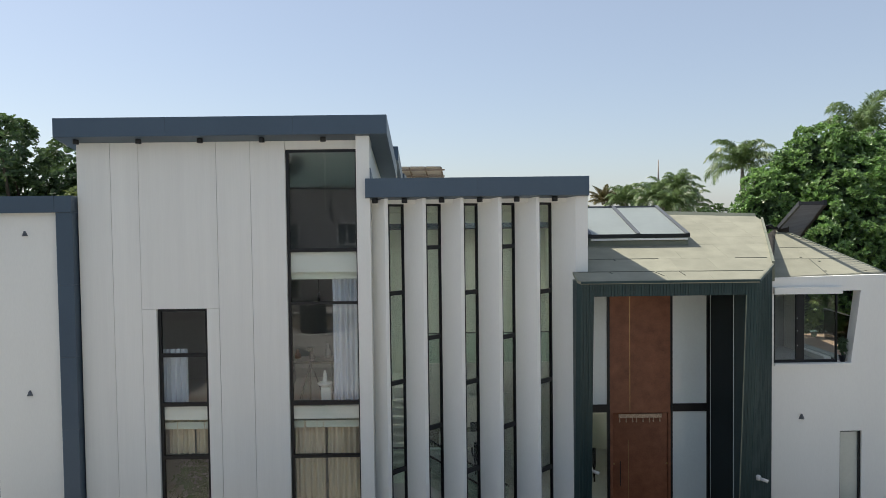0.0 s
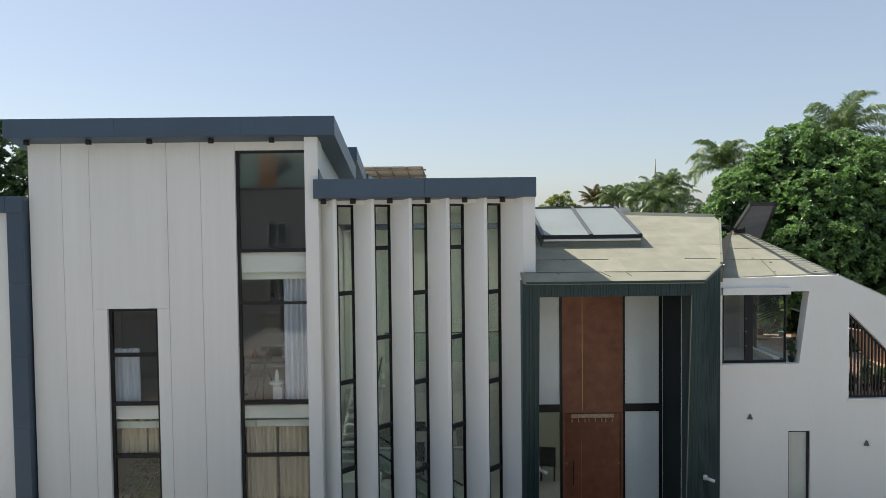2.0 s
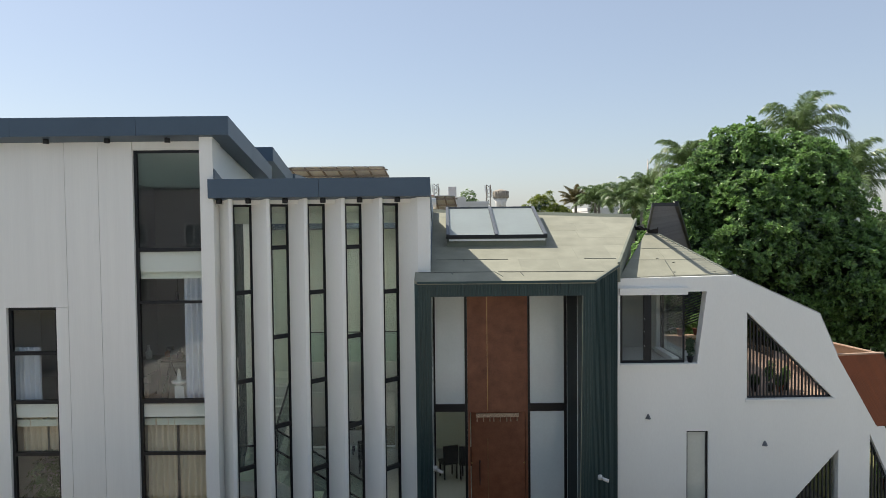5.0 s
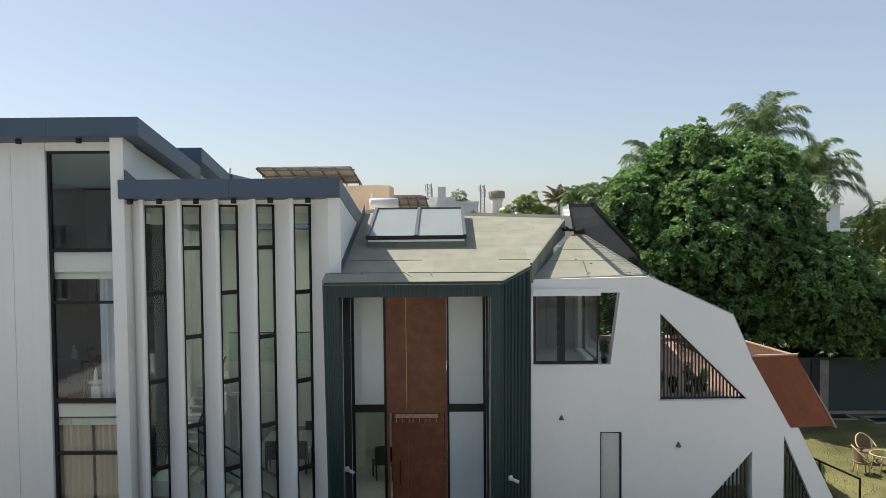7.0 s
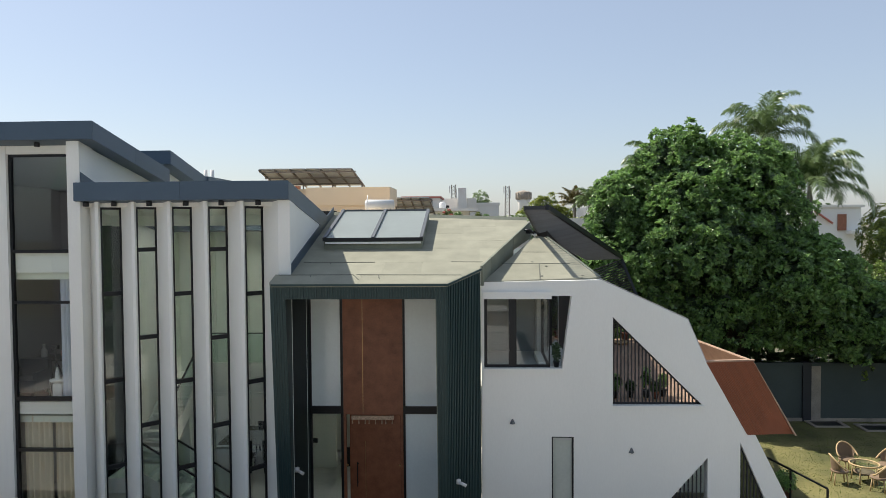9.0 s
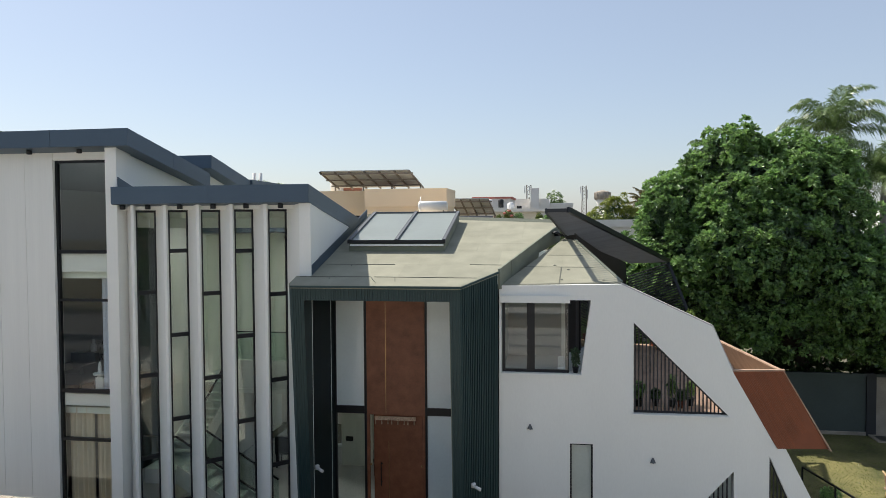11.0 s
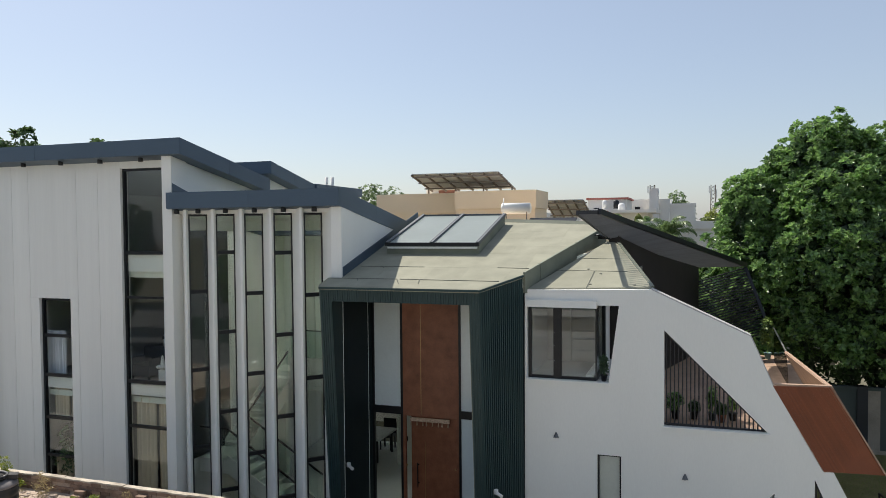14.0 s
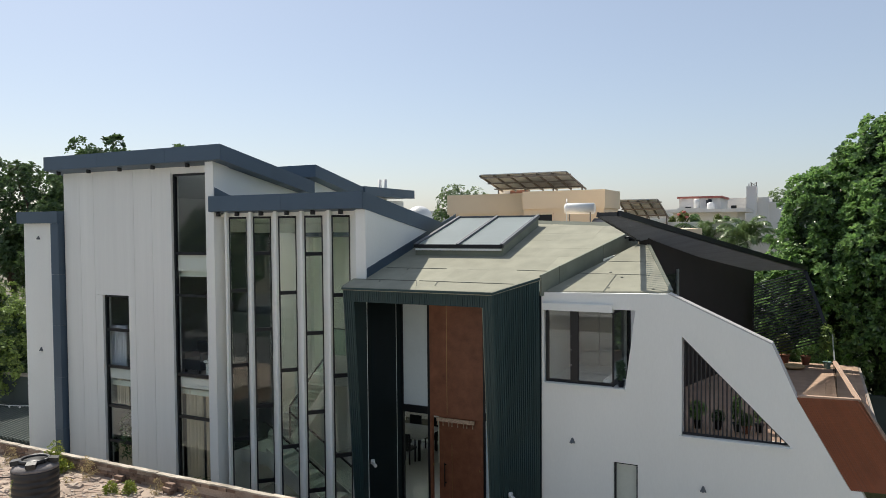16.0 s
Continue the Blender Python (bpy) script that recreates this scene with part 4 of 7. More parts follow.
solid("upstand", bm, FLASH, "grey-green metal upstand between two roofs", "flashing", kind="structure")
bm = bm_new()
bm_bar(bm, (9.86, 16.17, 5.985), (8.82, 18.92, 6.925), 0.07, 0.05)
solid("hip_flashing", bm, FLASH, "grey-green flashing strip along the roof hip", "flashing", kind="structure")

# corner window with shutter box
w = thing("window_corner", (8.05, 15.98, 4.03), "black-framed glass doors in the angular wall", "window", kind="structure")
for a, b in ((7.33, 7.39), (7.86, 8.03), (8.735, 8.76)):
    box_part("mullion", (a, b, 15.97, 16.04, 4.03, 5.6), BLACK, w)
box_part("sill", (7.39, 8.735, 15.972, 16.04, 4.03, 4.09), BLACK, w)
box_part("head", (7.39, 8.735, 15.972, 16.04, 5.54, 5.6), BLACK, w)
for a, b in ((7.39, 7.86), (8.03, 8.735)):
    box_part("pane", (a, b, 16.0, 16.008, 4.09, 5.54), GLASS, w).visible_shadow = False
box_part("side_pane", (8.72, 8.728, 16.05, 17.46, 4.1, 5.5), GLASS, w).visible_shadow = False
box_part("side_mullion", (8.69, 8.76, 17.46, 17.54, 4.03, 5.6), BLACK, w)
box_part("side_sill", (8.69, 8.76, 16.042, 17.458, 4.03, 4.1), BLACK, w)
box_part("side_head", (8.69, 8.76, 16.042, 17.458, 5.5, 5.6), BLACK, w)
for z in (4.4, 4.72, 5.0):
    box_part("lock", (7.87, 7.885, 15.955, 15.969, z, z + 0.02), SILVER, w)
bm = bm_new()
bm_box(bm, 8.52, 8.67, 16.06, 17.45, 4.02, 4.13)
solid("inner_plinth", bm, WHITE, "white plinth along the side glazing", "plinth", kind="structure", bevel=0.006)
bm = bm_new()
bm_box(bm, 7.3, 8.78, 15.8, 15.97, 5.55, 5.7)
solid("shutter_box", bm, WHITE, "white roller shutter box over the window", "shutter box", bevel=0.008)
bm = bm_new()
bm_box(bm, 7.32, 9.03, 15.83, 15.97, 3.985, 4.028)
solid("sill", bm, WHITE, "white projecting window sill", "sill", kind="structure")
bm = bm_new()
bm_box(bm, 10.06, 12.06, 15.84, 15.97, 3.18, 3.222)
solid("sill_triangle", bm, WHITE, "white sill under the slatted triangle opening", "sill", kind="structure")
add_window("window_slit", 8.78, 9.26, 15.93, (0.3, 2.53), "narrow upright frosted window in black frame", glass=SATIN, frame_w=0.035)


def slat_grille(name, x0, x1, y, low, high, label, step=0.088):
    """Upright black slats that fill a triangular opening."""
    g = thing(name, ((x0 + x1) / 2, y, low(x0)), label, "grille", kind="structure")
    b = bm_new()
    bm_box(b, -0.0125, 0.0125, -0.02, 0.02, 0, 1)
    me = to_mesh("slat", b, DARKBAR, (0, 0, 0))
    x = x0 + 0.04
    while x < x1 - 0.03:
        z0, z1 = low(x), high(x)
        if z1 - z0 > 0.03:
            piece("slat", me, (x, y, z0), g, Matrix.Diagonal((1, 1, z1 - z0, 1)))
        x += step
    b = bm_new()
    bm_bar(b, (x0, y, low(x0) + 0.02), (x1, y, low(x1) + 0.02), 0.045, 0.04)
    part("bottom_rail", b, DARKBAR, g)
    b = bm_new()
    bm_bar(b, (x0, y, high(x0) - 0.02), (x1, y, high(x1) - 0.02), 0.045, 0.04)
    part("top_rail", b, DARKBAR, g)


slat_grille("grille_upper", 10.1, 12.0, 16.0, lambda x: 3.23, lambda x: 5.15 - (x - 10.1), "black upright slats in a triangular opening", 0.077)
slat_grille("grille_lower", 10.48, 12.13, 16.0, lambda x: 0.2, lambda x: 0.2 + (x - 10.47) * 1.138, "black upright slats in a low triangular opening")
slat_grille("grille_corner", 12.82, 13.77, 16.0, lambda x: 0.2, lambda x: 2.43 - (x - 12.82) * 2.32, "black upright slats in a steep triangular opening", 0.075)
for x, z in ((7.93, 2.85), (10.5, 2.23)):
    wall_light(x, 15.88, z)
for z in (7.06, 3.66):
    wall_light(-8.7, 15.65, z)

# ---- roof terrace behind the angular wall ----
bm = bm_new()
bm_box(bm, 9.0, 13.55, 16.17, 25.4, 2.9, 3.16)
terr = solid("floor_terrace", bm, CONCRETE, "terrace slab carrying timber decking", "floor", kind="structure")
bm = bm_new()
bm_box(bm, -0.0705, 0.0705, 0, 9.1, 0, 0.025)
plank = to_mesh("plank", bm, DECK, (0, 0, 0))
x = 9.15
while x < 13.5:
    piece("plank", plank, (x, 16.2, 3.162), terr)
    x += 0.142
par = thing("terrace_parapet", (12.9, 20, 2.5), "rust-red slatted leaning parapet round the terrace", "parapet", kind="structure")
bm = bm_new()
for ring in ([(13.03, 4.17), (13.1, 4.17), (14.03, 2.55), (13.96, 2.55)],):
    bm_poly(bm, [(x - 0.02, 16.35, z) for x, z in ring], (-0.26, 4.3, -0.12))
part("core", bm, DECK, par, "red-brown boarded inner side")
bm = bm_new()
bm_poly(bm, [(12.1, 15.905, 4.14), (13.04, 15.905, 4.17), (14.04, 16.1, 2.56), (12.97, 15.905, 2.61)], (0, 0.09, 0))
part("front_core", bm, RUST_SLAT, par)
# leaning front boards
fa, fb = Vector((12.1, 15.9, 4.16)), Vector((13.06, 15.86, 4.2))
fc, fd = Vector((14.08, 16.22, 2.54)), Vector((12.97, 15.88, 2.6))
n = 30
for k in range(n):
    u0, u1 = (k + 0.06) / n, (k + 0.94) / n
    bm = bm_new()
    bm_poly(bm, [fa.lerp(fb, u0), fa.lerp(fb, u1), fd.lerp(fc, u1), fd.lerp(fc, u0)], (0, -0.022, 0))
    part("board", bm, RUST_SLAT, par)
n = 32
for k in range(n):
    y0, y1 = 16.02 + 4.65 * k / n, 16.02 + 4.65 * (k + 0.9) / n
    x0, x1 = 13.105 - 0.06 * (y0 - 16), 13.105 - 0.06 * (y1 - 16)
    bm = bm_new()
    bm_poly(bm, [(x0, y0, 4.18 - 0.027 * (y0 - 16)), (x1, y1, 4.18 - 0.027 * (y1 - 16)), (x1 + 0.94, y1, 2.54), (x0 + 0.94, y0, 2.54)], (0.02, 0, 0.012))
    part("board", bm, DECK, par)
bm = bm_new()
bm_bar(bm, (12.12, 15.93, 4.185), (13.1, 15.9, 4.215), 0.09, 0.03)
part("cap", bm, DECK, par)
bm = bm_new()
bm_bar(bm, (13.08, 15.9, 4.185), (12.8, 20.7, 4.055), 0.055, 0.025)
part("cap", bm, DECK, par)
bm = bm_new()
bm_bar(bm, (12.8, 20.72, 4.07), (12.82, 24.2, 4.2), 0.03, 0.03)
part("top_wire", bm, SILVER, par)
bm = bm_new()
bm_poly(bm, [(12.86, 20.75, 3.2), (12.84, 24.2, 3.2), (12.82, 24.2, 4.18), (12.81, 20.75, 4.05)], (0.012, 0, 0))
part("smoked_panel", bm, SMOKE, par, "smoky glass balustrade panel")

# dark upper wall, charcoal canopy, slatted screen
bm = bm_new()
bm_poly(bm, [(8.95, 18.6, 3.1), (10.74, 25.3, 3.1), (10.74, 25.3, 5.9), (8.95, 18.6, 7.0)], (-0.25, 0.07, 0))
solid("wall_upper", bm, DARKWALL, "very dark brown wall under the canopy", "wall", kind="structure")
wdw = thing("window_terrace", (9.2, 19.5, 3.2), "glass terrace door with a pale frame in the dark wall", "window", kind="structure")
u = Vector((10.74 - 8.95, 25.3 - 18.6, 0)).normalized()
q0 = Vector((8.97, 18.6, 3.2)) + u * 0.3
for s0, s1, z0, z1, m, nm in ((0, 0.06, 3.2, 6.45, BLACK, "jamb"), (1.1, 1.2, 3.2, 6.2, SILVER, "jamb"), (0.06, 1.1, 3.2, 6.1, GLASS, "pane")):
    a, b = q0 + u * s0, q0 + u * s1
    bm = bm_new()
    bm_poly(bm, [(a.x, a.y, z0), (b.x, b.y, z0), (b.x, b.y, z1), (a.x, a.y, z1)], (0.03, -0.008, 0))
    part(nm, bm, m, wdw)
can = thing("canopy", (9.5, 20, 6.0), "charcoal louvred canopy sloping down over the terrace", "canopy", kind="structure")
cl, ct, ctip, cro, cri, cb = [Vector(p) for p in ((8.28, 16.65, 7.53), (8.72, 16.5, 7.53), (12.12, 25.5, 5.95), (11.85, 24.75, 5.92), (10.78, 24.4, 5.98), (8.76, 18.8, 6.92))]
n = 96
for k in range(n):
    f = (k + 0.5) / n
    a = cl.lerp(cb, min(1, f / 0.27)) if f < 0.27 else cb.lerp(cri, (f - 0.27) / 0.73)
    b = ct.lerp(ctip, f * 0.985)
    bm = bm_new()
    bm_bar(bm, a - Vector((0, 0, 0.03)), b - Vector((0, 0, 0.03)), 0.018, 0.05)
    part("slat", bm, CHAR, can)
bm = bm_new()
bm_bar(bm, ct + Vector((0.03, 0, 0.01)), ctip + Vector((0.03, 0, 0.01)), 0.08, 0.12)
part("edge_beam", bm, BLACK, can)
bm = bm_new()
bm_bar(bm, cl + Vector((0, 0, 0.0)), ct + Vector((0, 0, 0.0)), 0.05, 0.08)
part("edge_beam", bm, CANOPY, can)
bm = bm_new()
bm_bar(bm, cl + Vector((-0.02, 0, 0.0)), cb + Vector((-0.02, 0, 0.0)), 0.05, 0.1)
part("edge_beam", bm, CANOPY, can)
bm = bm_new()
bm_tube(bm, [(8.3, 18.75, 6.86), (8.33, 18.72, 7.0), (8.5, 18.62, 7.02), (8.62, 18.6, 6.92)], 0.03, 8)
bm_bar(bm, (8.4, 18.9, 6.95), (8.72, 18.55, 6.95), 0.05, 0.07)
solid("pipe_bracket", bm, BLACK, "small black pipe and bracket at the roof apex", "bracket", kind="structure")
scr = thing("slat_screen", (11.8, 25, 3.2), "black slatted screen closing the terrace end", "screen", kind="structure")
s0, s1 = Vector((12.12, 25.45, 5.9)), Vector((12.8, 24.7, 3.95))
bm = bm_new()
bm_bar(bm, s0, s1, 0.09, 0.09, (0, 1, 0))
part("post", bm, BLACK, scr)
for k in range(26):
    f = (k + 0.2) / 26
    a = Vector((10.74, 24.6, 5.5 - 2.25 * f))
    b = s0.lerp(s1, f) + Vector((0, 0, 0.0))
    bm = bm_new()
    bm_bar(bm, a, b, 0.03, 0.034)
    part("slat", bm, DARKBAR, scr)

# ---- rooms behind the glass ----
bm = bm_new()
bm_box(bm, 3.195, 9.0, 17.1, 23.0, -0.02, 0.04)
solid("floor_hall", bm, TILE, "polished pale hall floor", "floor", kind="structure")
bm = bm_new()
# The second opening is added so that daylight reaches the stair hall.
bm_wall(bm, [(-1.4, 0), (9.0, 0), (9.0, 6.4), (-1.4, 6.4)], [[(6.4, 0.1), (8.8, 0.1), (8.8, 2.75), (6.4, 2.75)], [(-1.2, 0.1), (1.9, 0.1), (1.9, 2.75), (-1.2, 2.75)]], 22.8, 23.0)
solid("wall_hall_back", bm, INNER, "pale back wall with garden openings, one added to light the stair hall", "wall", kind="structure")
bm = bm_new()
bm_box(bm, 6.35, 8.7, 17.2, 22.8, 2.8, 3.05)
bm_box(bm, 3.19, 6.35, 20.3, 22.8, 2.8, 3.05)
bm_box(bm, -1.38, 3.189, 19.39, 22.8, 2.8, 3.05)
solid("ceiling_hall", bm, INNER, "white ceiling of the hall", "ceiling", kind="structure")
bm = bm_new()
bm_box(bm, 2.1, 3.0, 21.1, 21.3, 0.04, 2.8)
solid("wall_hall_screen", bm, INNER, "pale screen wall in the hall", "wall", kind="structure")
bm = bm_new()
bm_box(bm, 2.24, 2.46, 21.08, 21.1, 0.78, 0.92)
solid("switch_panel", bm, BLACK, "small dark switch panel on the screen wall", "switch panel", bevel=0.005)
bm = bm_new()
bm_box(bm, 7.3, 9.3, 16.17, 22.0, 3.85, 4.02)
solid("floor_room", bm, TILE, "pale floor of the upper corner room", "floor", kind="structure")
bm = bm_new()
bm_box(bm, 7.312, 7.89, 18.1, 18.2, 4.02, 6.05)
bm_box(bm, 7.915, 8.598, 18.1, 18.2, 4.02, 6.05)
bm_box(bm, 7.3, 8.598, 18.202, 18.25, 4.02, 6.05)
solid("wall_room_back", bm, GREYWALL, "pale back wall of the corner room", "wall", kind="structure")
bm = bm_new()
bm_box(bm, 8.6, 8.725, 17.55, 19.6, 4.02, 6.0)
solid("wall_room_east", bm, WHITE, "white end wall beside the corner glazing", "wall", kind="structure")
bm = bm_new()
bm_box(bm, 7.28, 7.31, 16.17, 20.0, 4.02, 6.0)
solid("wall_room_west", bm, GREYWALL, "pale side wall of the corner room", "wall", kind="structure")
bm = bm_new()
bm_box(bm, 7.3, 13.3, 19.5, 19.7, 0, 2.88)
bm_box(bm, 7.26, 7.4, 16.17, 19.5, 0, 2.88)
solid("wall_ground_back", bm, INNER, "plain wall behind the ground floor openings", "wall", kind="structure")

# stair with glass balustrade
stair = thing("staircase", (1.0, 18, 0.12), "white staircase with glass balustrade and black rail", "staircase", kind="structure")


def flight(a, b, wide, n, rails):
    """Steps climbing from a to b, reaching wide to the side; a glass panel with a black rail on each side named."""
    a, b, wide = Vector(a), Vector(b), Vector(wide)
    drop, rim = Vector((0, 0, 0.34)), Vector((0, 0, 0.12))
    for side in (Vector(), wide * 0.96):
        k = bm_new()
        bm_poly(k, [a + side - drop, a + side + rim, b + side + rim, b + side - drop], wide * 0.04)
        part("string", k, WHITE, stair)
    k = bm_new()
    bm_poly(k, [a + wide * 0.04 - drop * 0.9, a + wide * 0.04 - drop * 0.5, b + wide * 0.04 - drop * 0.5, b + wide * 0.04 - drop * 0.9], wide * 0.92)
    part("soffit", k, WHITE, stair)
    run = (b - a) / n
    flat = Vector((run.x, run.y, 0))
    for i in range(n):
        p = a + run * i + wide * 0.04 + Vector((0, 0, run.z - 0.1))
        k = bm_new()
        bm_poly(k, [p - Vector((0, 0, 0.06)), p + flat - Vector((0, 0, 0.06)), p + flat + wide * 0.92 - Vector((0, 0, 0.06)), p + wide * 0.92 - Vector((0, 0, 0.06))], (0, 0, 0.06))
        part("tread", k, WHITE, stair)
    for f, high in rails:
        p, q = a + wide * f, b + wide * f
        k = bm_new()
        bm_poly(k, [p, q, q + Vector((0, 0, high)), p + Vector((0, 0, high))], wide.normalized() * 0.014)
        part("glass_panel", k, GREENGLASS, stair)
        k = bm_new()
        bm_bar(k, p + Vector((0, 0, high + 0.015)), q + Vector((0, 0, high + 0.015)), 0.04)
        part("handrail", k, BLACK, stair)


flight((1.65, 16.3, 0.04), (-0.54, 16.3, 1.37), (0, 1.0, 0), 8, ((0.02, 0.79), (0.96, 0.86)))
flight((-0.54, 17.32, 1.42), (-0.36, 19.0, 2.75), (-0.83, 0, 0), 8, ((0.02, 0.94),))
box_part("half_landing", (-1.37, -0.542, 16.3, 17.31, 1.02, 1.37), WHITE, stair)
box_part("glass_panel", (-1.37, -0.54, 16.305, 16.317, 1.372, 2.15), GREENGLASS, stair)
box_part("handrail", (-1.37, -0.54, 16.29, 16.33, 2.15, 2.19), BLACK, stair)
box_part("post", (-0.575, -0.545, 17.3, 17.33, 1.372, 2.34), BLACK, stair)
box_part("glass_panel", (-0.3, 2.99, 19.04, 19.052, 3.541, 4.31), GREENGLASS, stair)
box_part("handrail", (-0.3, 2.99, 19.03, 19.06, 4.31, 4.335), BLACK, stair)
TX, TY = 0.0, 20.9
table = thing("dining_table", (TX + 0.8, TY + 0.7, 0.04), "dark dining table with a glossy top in the hall", "table")
box_part("tabletop", (TX, TX + 1.6, TY, TY + 1.4, 0.74, 0.79), TILE, table, bevel=0.01)
for x in (TX + 0.1, TX + 1.44):
    for y in (TY + 0.1, TY + 1.24):
        box_part("leg", (x, x + 0.06, y, y + 0.06, 0.04, 0.74), BLACK, table)


def dining_chair(x, y, rz_):
    c = thing("dining_chair", (0, 0, 0), "dark dining chair beside the table", "chair", "dining chairs")
    box_part("seat", (-0.22, 0.22, -0.22, 0.22, 0.42, 0.48), BLACK, c, bevel=0.01)
    box_part("backrest", (-0.22, 0.22, 0.18, 0.22, 0.48, 0.95), BLACK, c, bevel=0.01)
    for a in (-0.2, 0.16):
        for b in (-0.2, 0.16):
            box_part("leg", (a, a + 0.04, b, b + 0.04, 0, 0.42), BLACK, c)
    c.matrix_basis = pose(x, y, 0.04, 0, 0, rz_)
    return c


dc = dining_chair(TX + 0.45, TY - 0.15, 180)
for x, y, a in ((TX + 1.2, TY - 0.15, 180), (TX + 0.45, TY + 1.55, 0), (TX + 1.2, TY + 1.55, 0), (3.55, 20.2, 200), (4.1, 20.1, 170)):
    copy_thing(dc, pose(x, y, 0.04, 0, 0, a))

# ---- plants ----


def rosette(n_leaf, length, width, tilt, rng, fold=0.25, simple=False):
    """Vertices and faces of one spray of leaves at the origin, pointing up."""
    vs, fs = [], []
    for k in range(n_leaf):
        a = math.tau * (k * 0.382 + rng.uniform(-0.04, 0.04))
        t = tilt + rng.uniform(-0.35, 0.35)
        L = length * rng.uniform(0.7, 1.15)
        W = width * rng.uniform(0.8, 1.2)
        r = np.array((math.cos(a) * math.cos(t), math.sin(a) * math.cos(t), math.sin(t)))
        s = np.array((-math.sin(a), math.cos(a), 0))
        up = np.cross(r, s)
        b = len(vs)
        droop = np.array((0, 0, -0.2 * L))
        if simple:
            vs += [r * 0.03, r * L * 0.6 + s * W * 0.5 + up * W * fold, r * L + droop, r * L * 0.6 - s * W * 0.5 + up * W * fold]
            fs += [(b, b + 1, b + 2), (b, b + 2, b + 3)]
            continue
        vs += [r * 0.03, r * L * 0.35 + s * W * 0.32 + up * W * fold * 0.6, r * L * 0.4 + droop * 0.1, r * L * 0.35 - s * W * 0.32 + up * W * fold * 0.6,
               r * L * 0.75 + s * W * 0.5 + up * W * fold + droop * 0.5, r * L + droop, r * L * 0.75 - s * W * 0.5 + up * W * fold + droop * 0.5]
        fs += [(b, b + 1, b + 2), (b, b + 2, b + 3), (b + 1, b + 4, b + 5, b + 2), (b + 2, b + 5, b + 6, b + 3)]
    return np.array(vs), fs


def crown_mesh(blobs, count, kinds, seed, shell=0.35, clump=0.0):
    """Sprays of leaves spread through the outer part of overlapping lumps, gathered in clumps where asked."""
    rng = np.random.default_rng(seed)
    B = np.array([b[:6] for b in blobs], float)
    wt = B[:, 3] * B[:, 4] + B[:, 4] * B[:, 5] + B[:, 3] * B[:, 5]
    wt = wt / wt.sum()

    def spot(limit):
        while True:
            i = rng.choice(len(B), p=wt)
            d = rng.normal(size=3)
            d /= np.linalg.norm(d)
            if d[2] < -0.75:
                continue
            p = B[i, :3] + d * B[i, 3:]
            bump = 0.16 * noise.noise(Vector(p * 0.55)) + 0.12 * noise.noise(Vector(p * 1.7))
            p = B[i, :3] + d * B[i, 3:] * (1 + bump - shell * rng.random() ** 1.6)
            q = np.linalg.norm((p - B[:, :3]) / B[:, 3:], axis=1)
            q[i] = 9
            if q.min() > limit:
                out = d / B[i, 3:] * B[i, 3:].mean()
                return p, out / np.linalg.norm(out)
    V, F, base = [], [], 0
    per = 22 if clump > 0.4 else 11
    while count > 0:
        p, d = spot(0.72)
        sprays = [(p, d)]
        if clump and rng.random() < 0.86:
            r = clump * rng.uniform(0.6, 1.25)
            sprays = []
            for k in range(int(per * rng.uniform(0.6, 1.3))):
                e = rng.normal(size=3) + d * 0.9 + np.array((0, 0, 0.55))
                e /= np.linalg.norm(e)
                sprays.append((p + e * r * rng.uniform(0.75, 1.0) * np.array((0.85, 0.85, 1.05)), e))
        for p, d in sprays:
            count -= 1
            vs, fs = kinds[rng.integers(len(kinds))]
            ax = d + np.array((0, 0, 0.6)) + rng.normal(size=3) * 0.3
            ax /= np.linalg.norm(ax)
            s = np.cross(ax, rng.normal(size=3))
            s /= np.linalg.norm(s)
            m = np.stack([s, np.cross(ax, s), ax], axis=1) * rng.uniform(0.75, 1.25)
            V.append(vs @ m.T + p)
            F += [tuple(a + base for a in f) for f in fs]
            base += len(vs)
    return np.concatenate(V), F


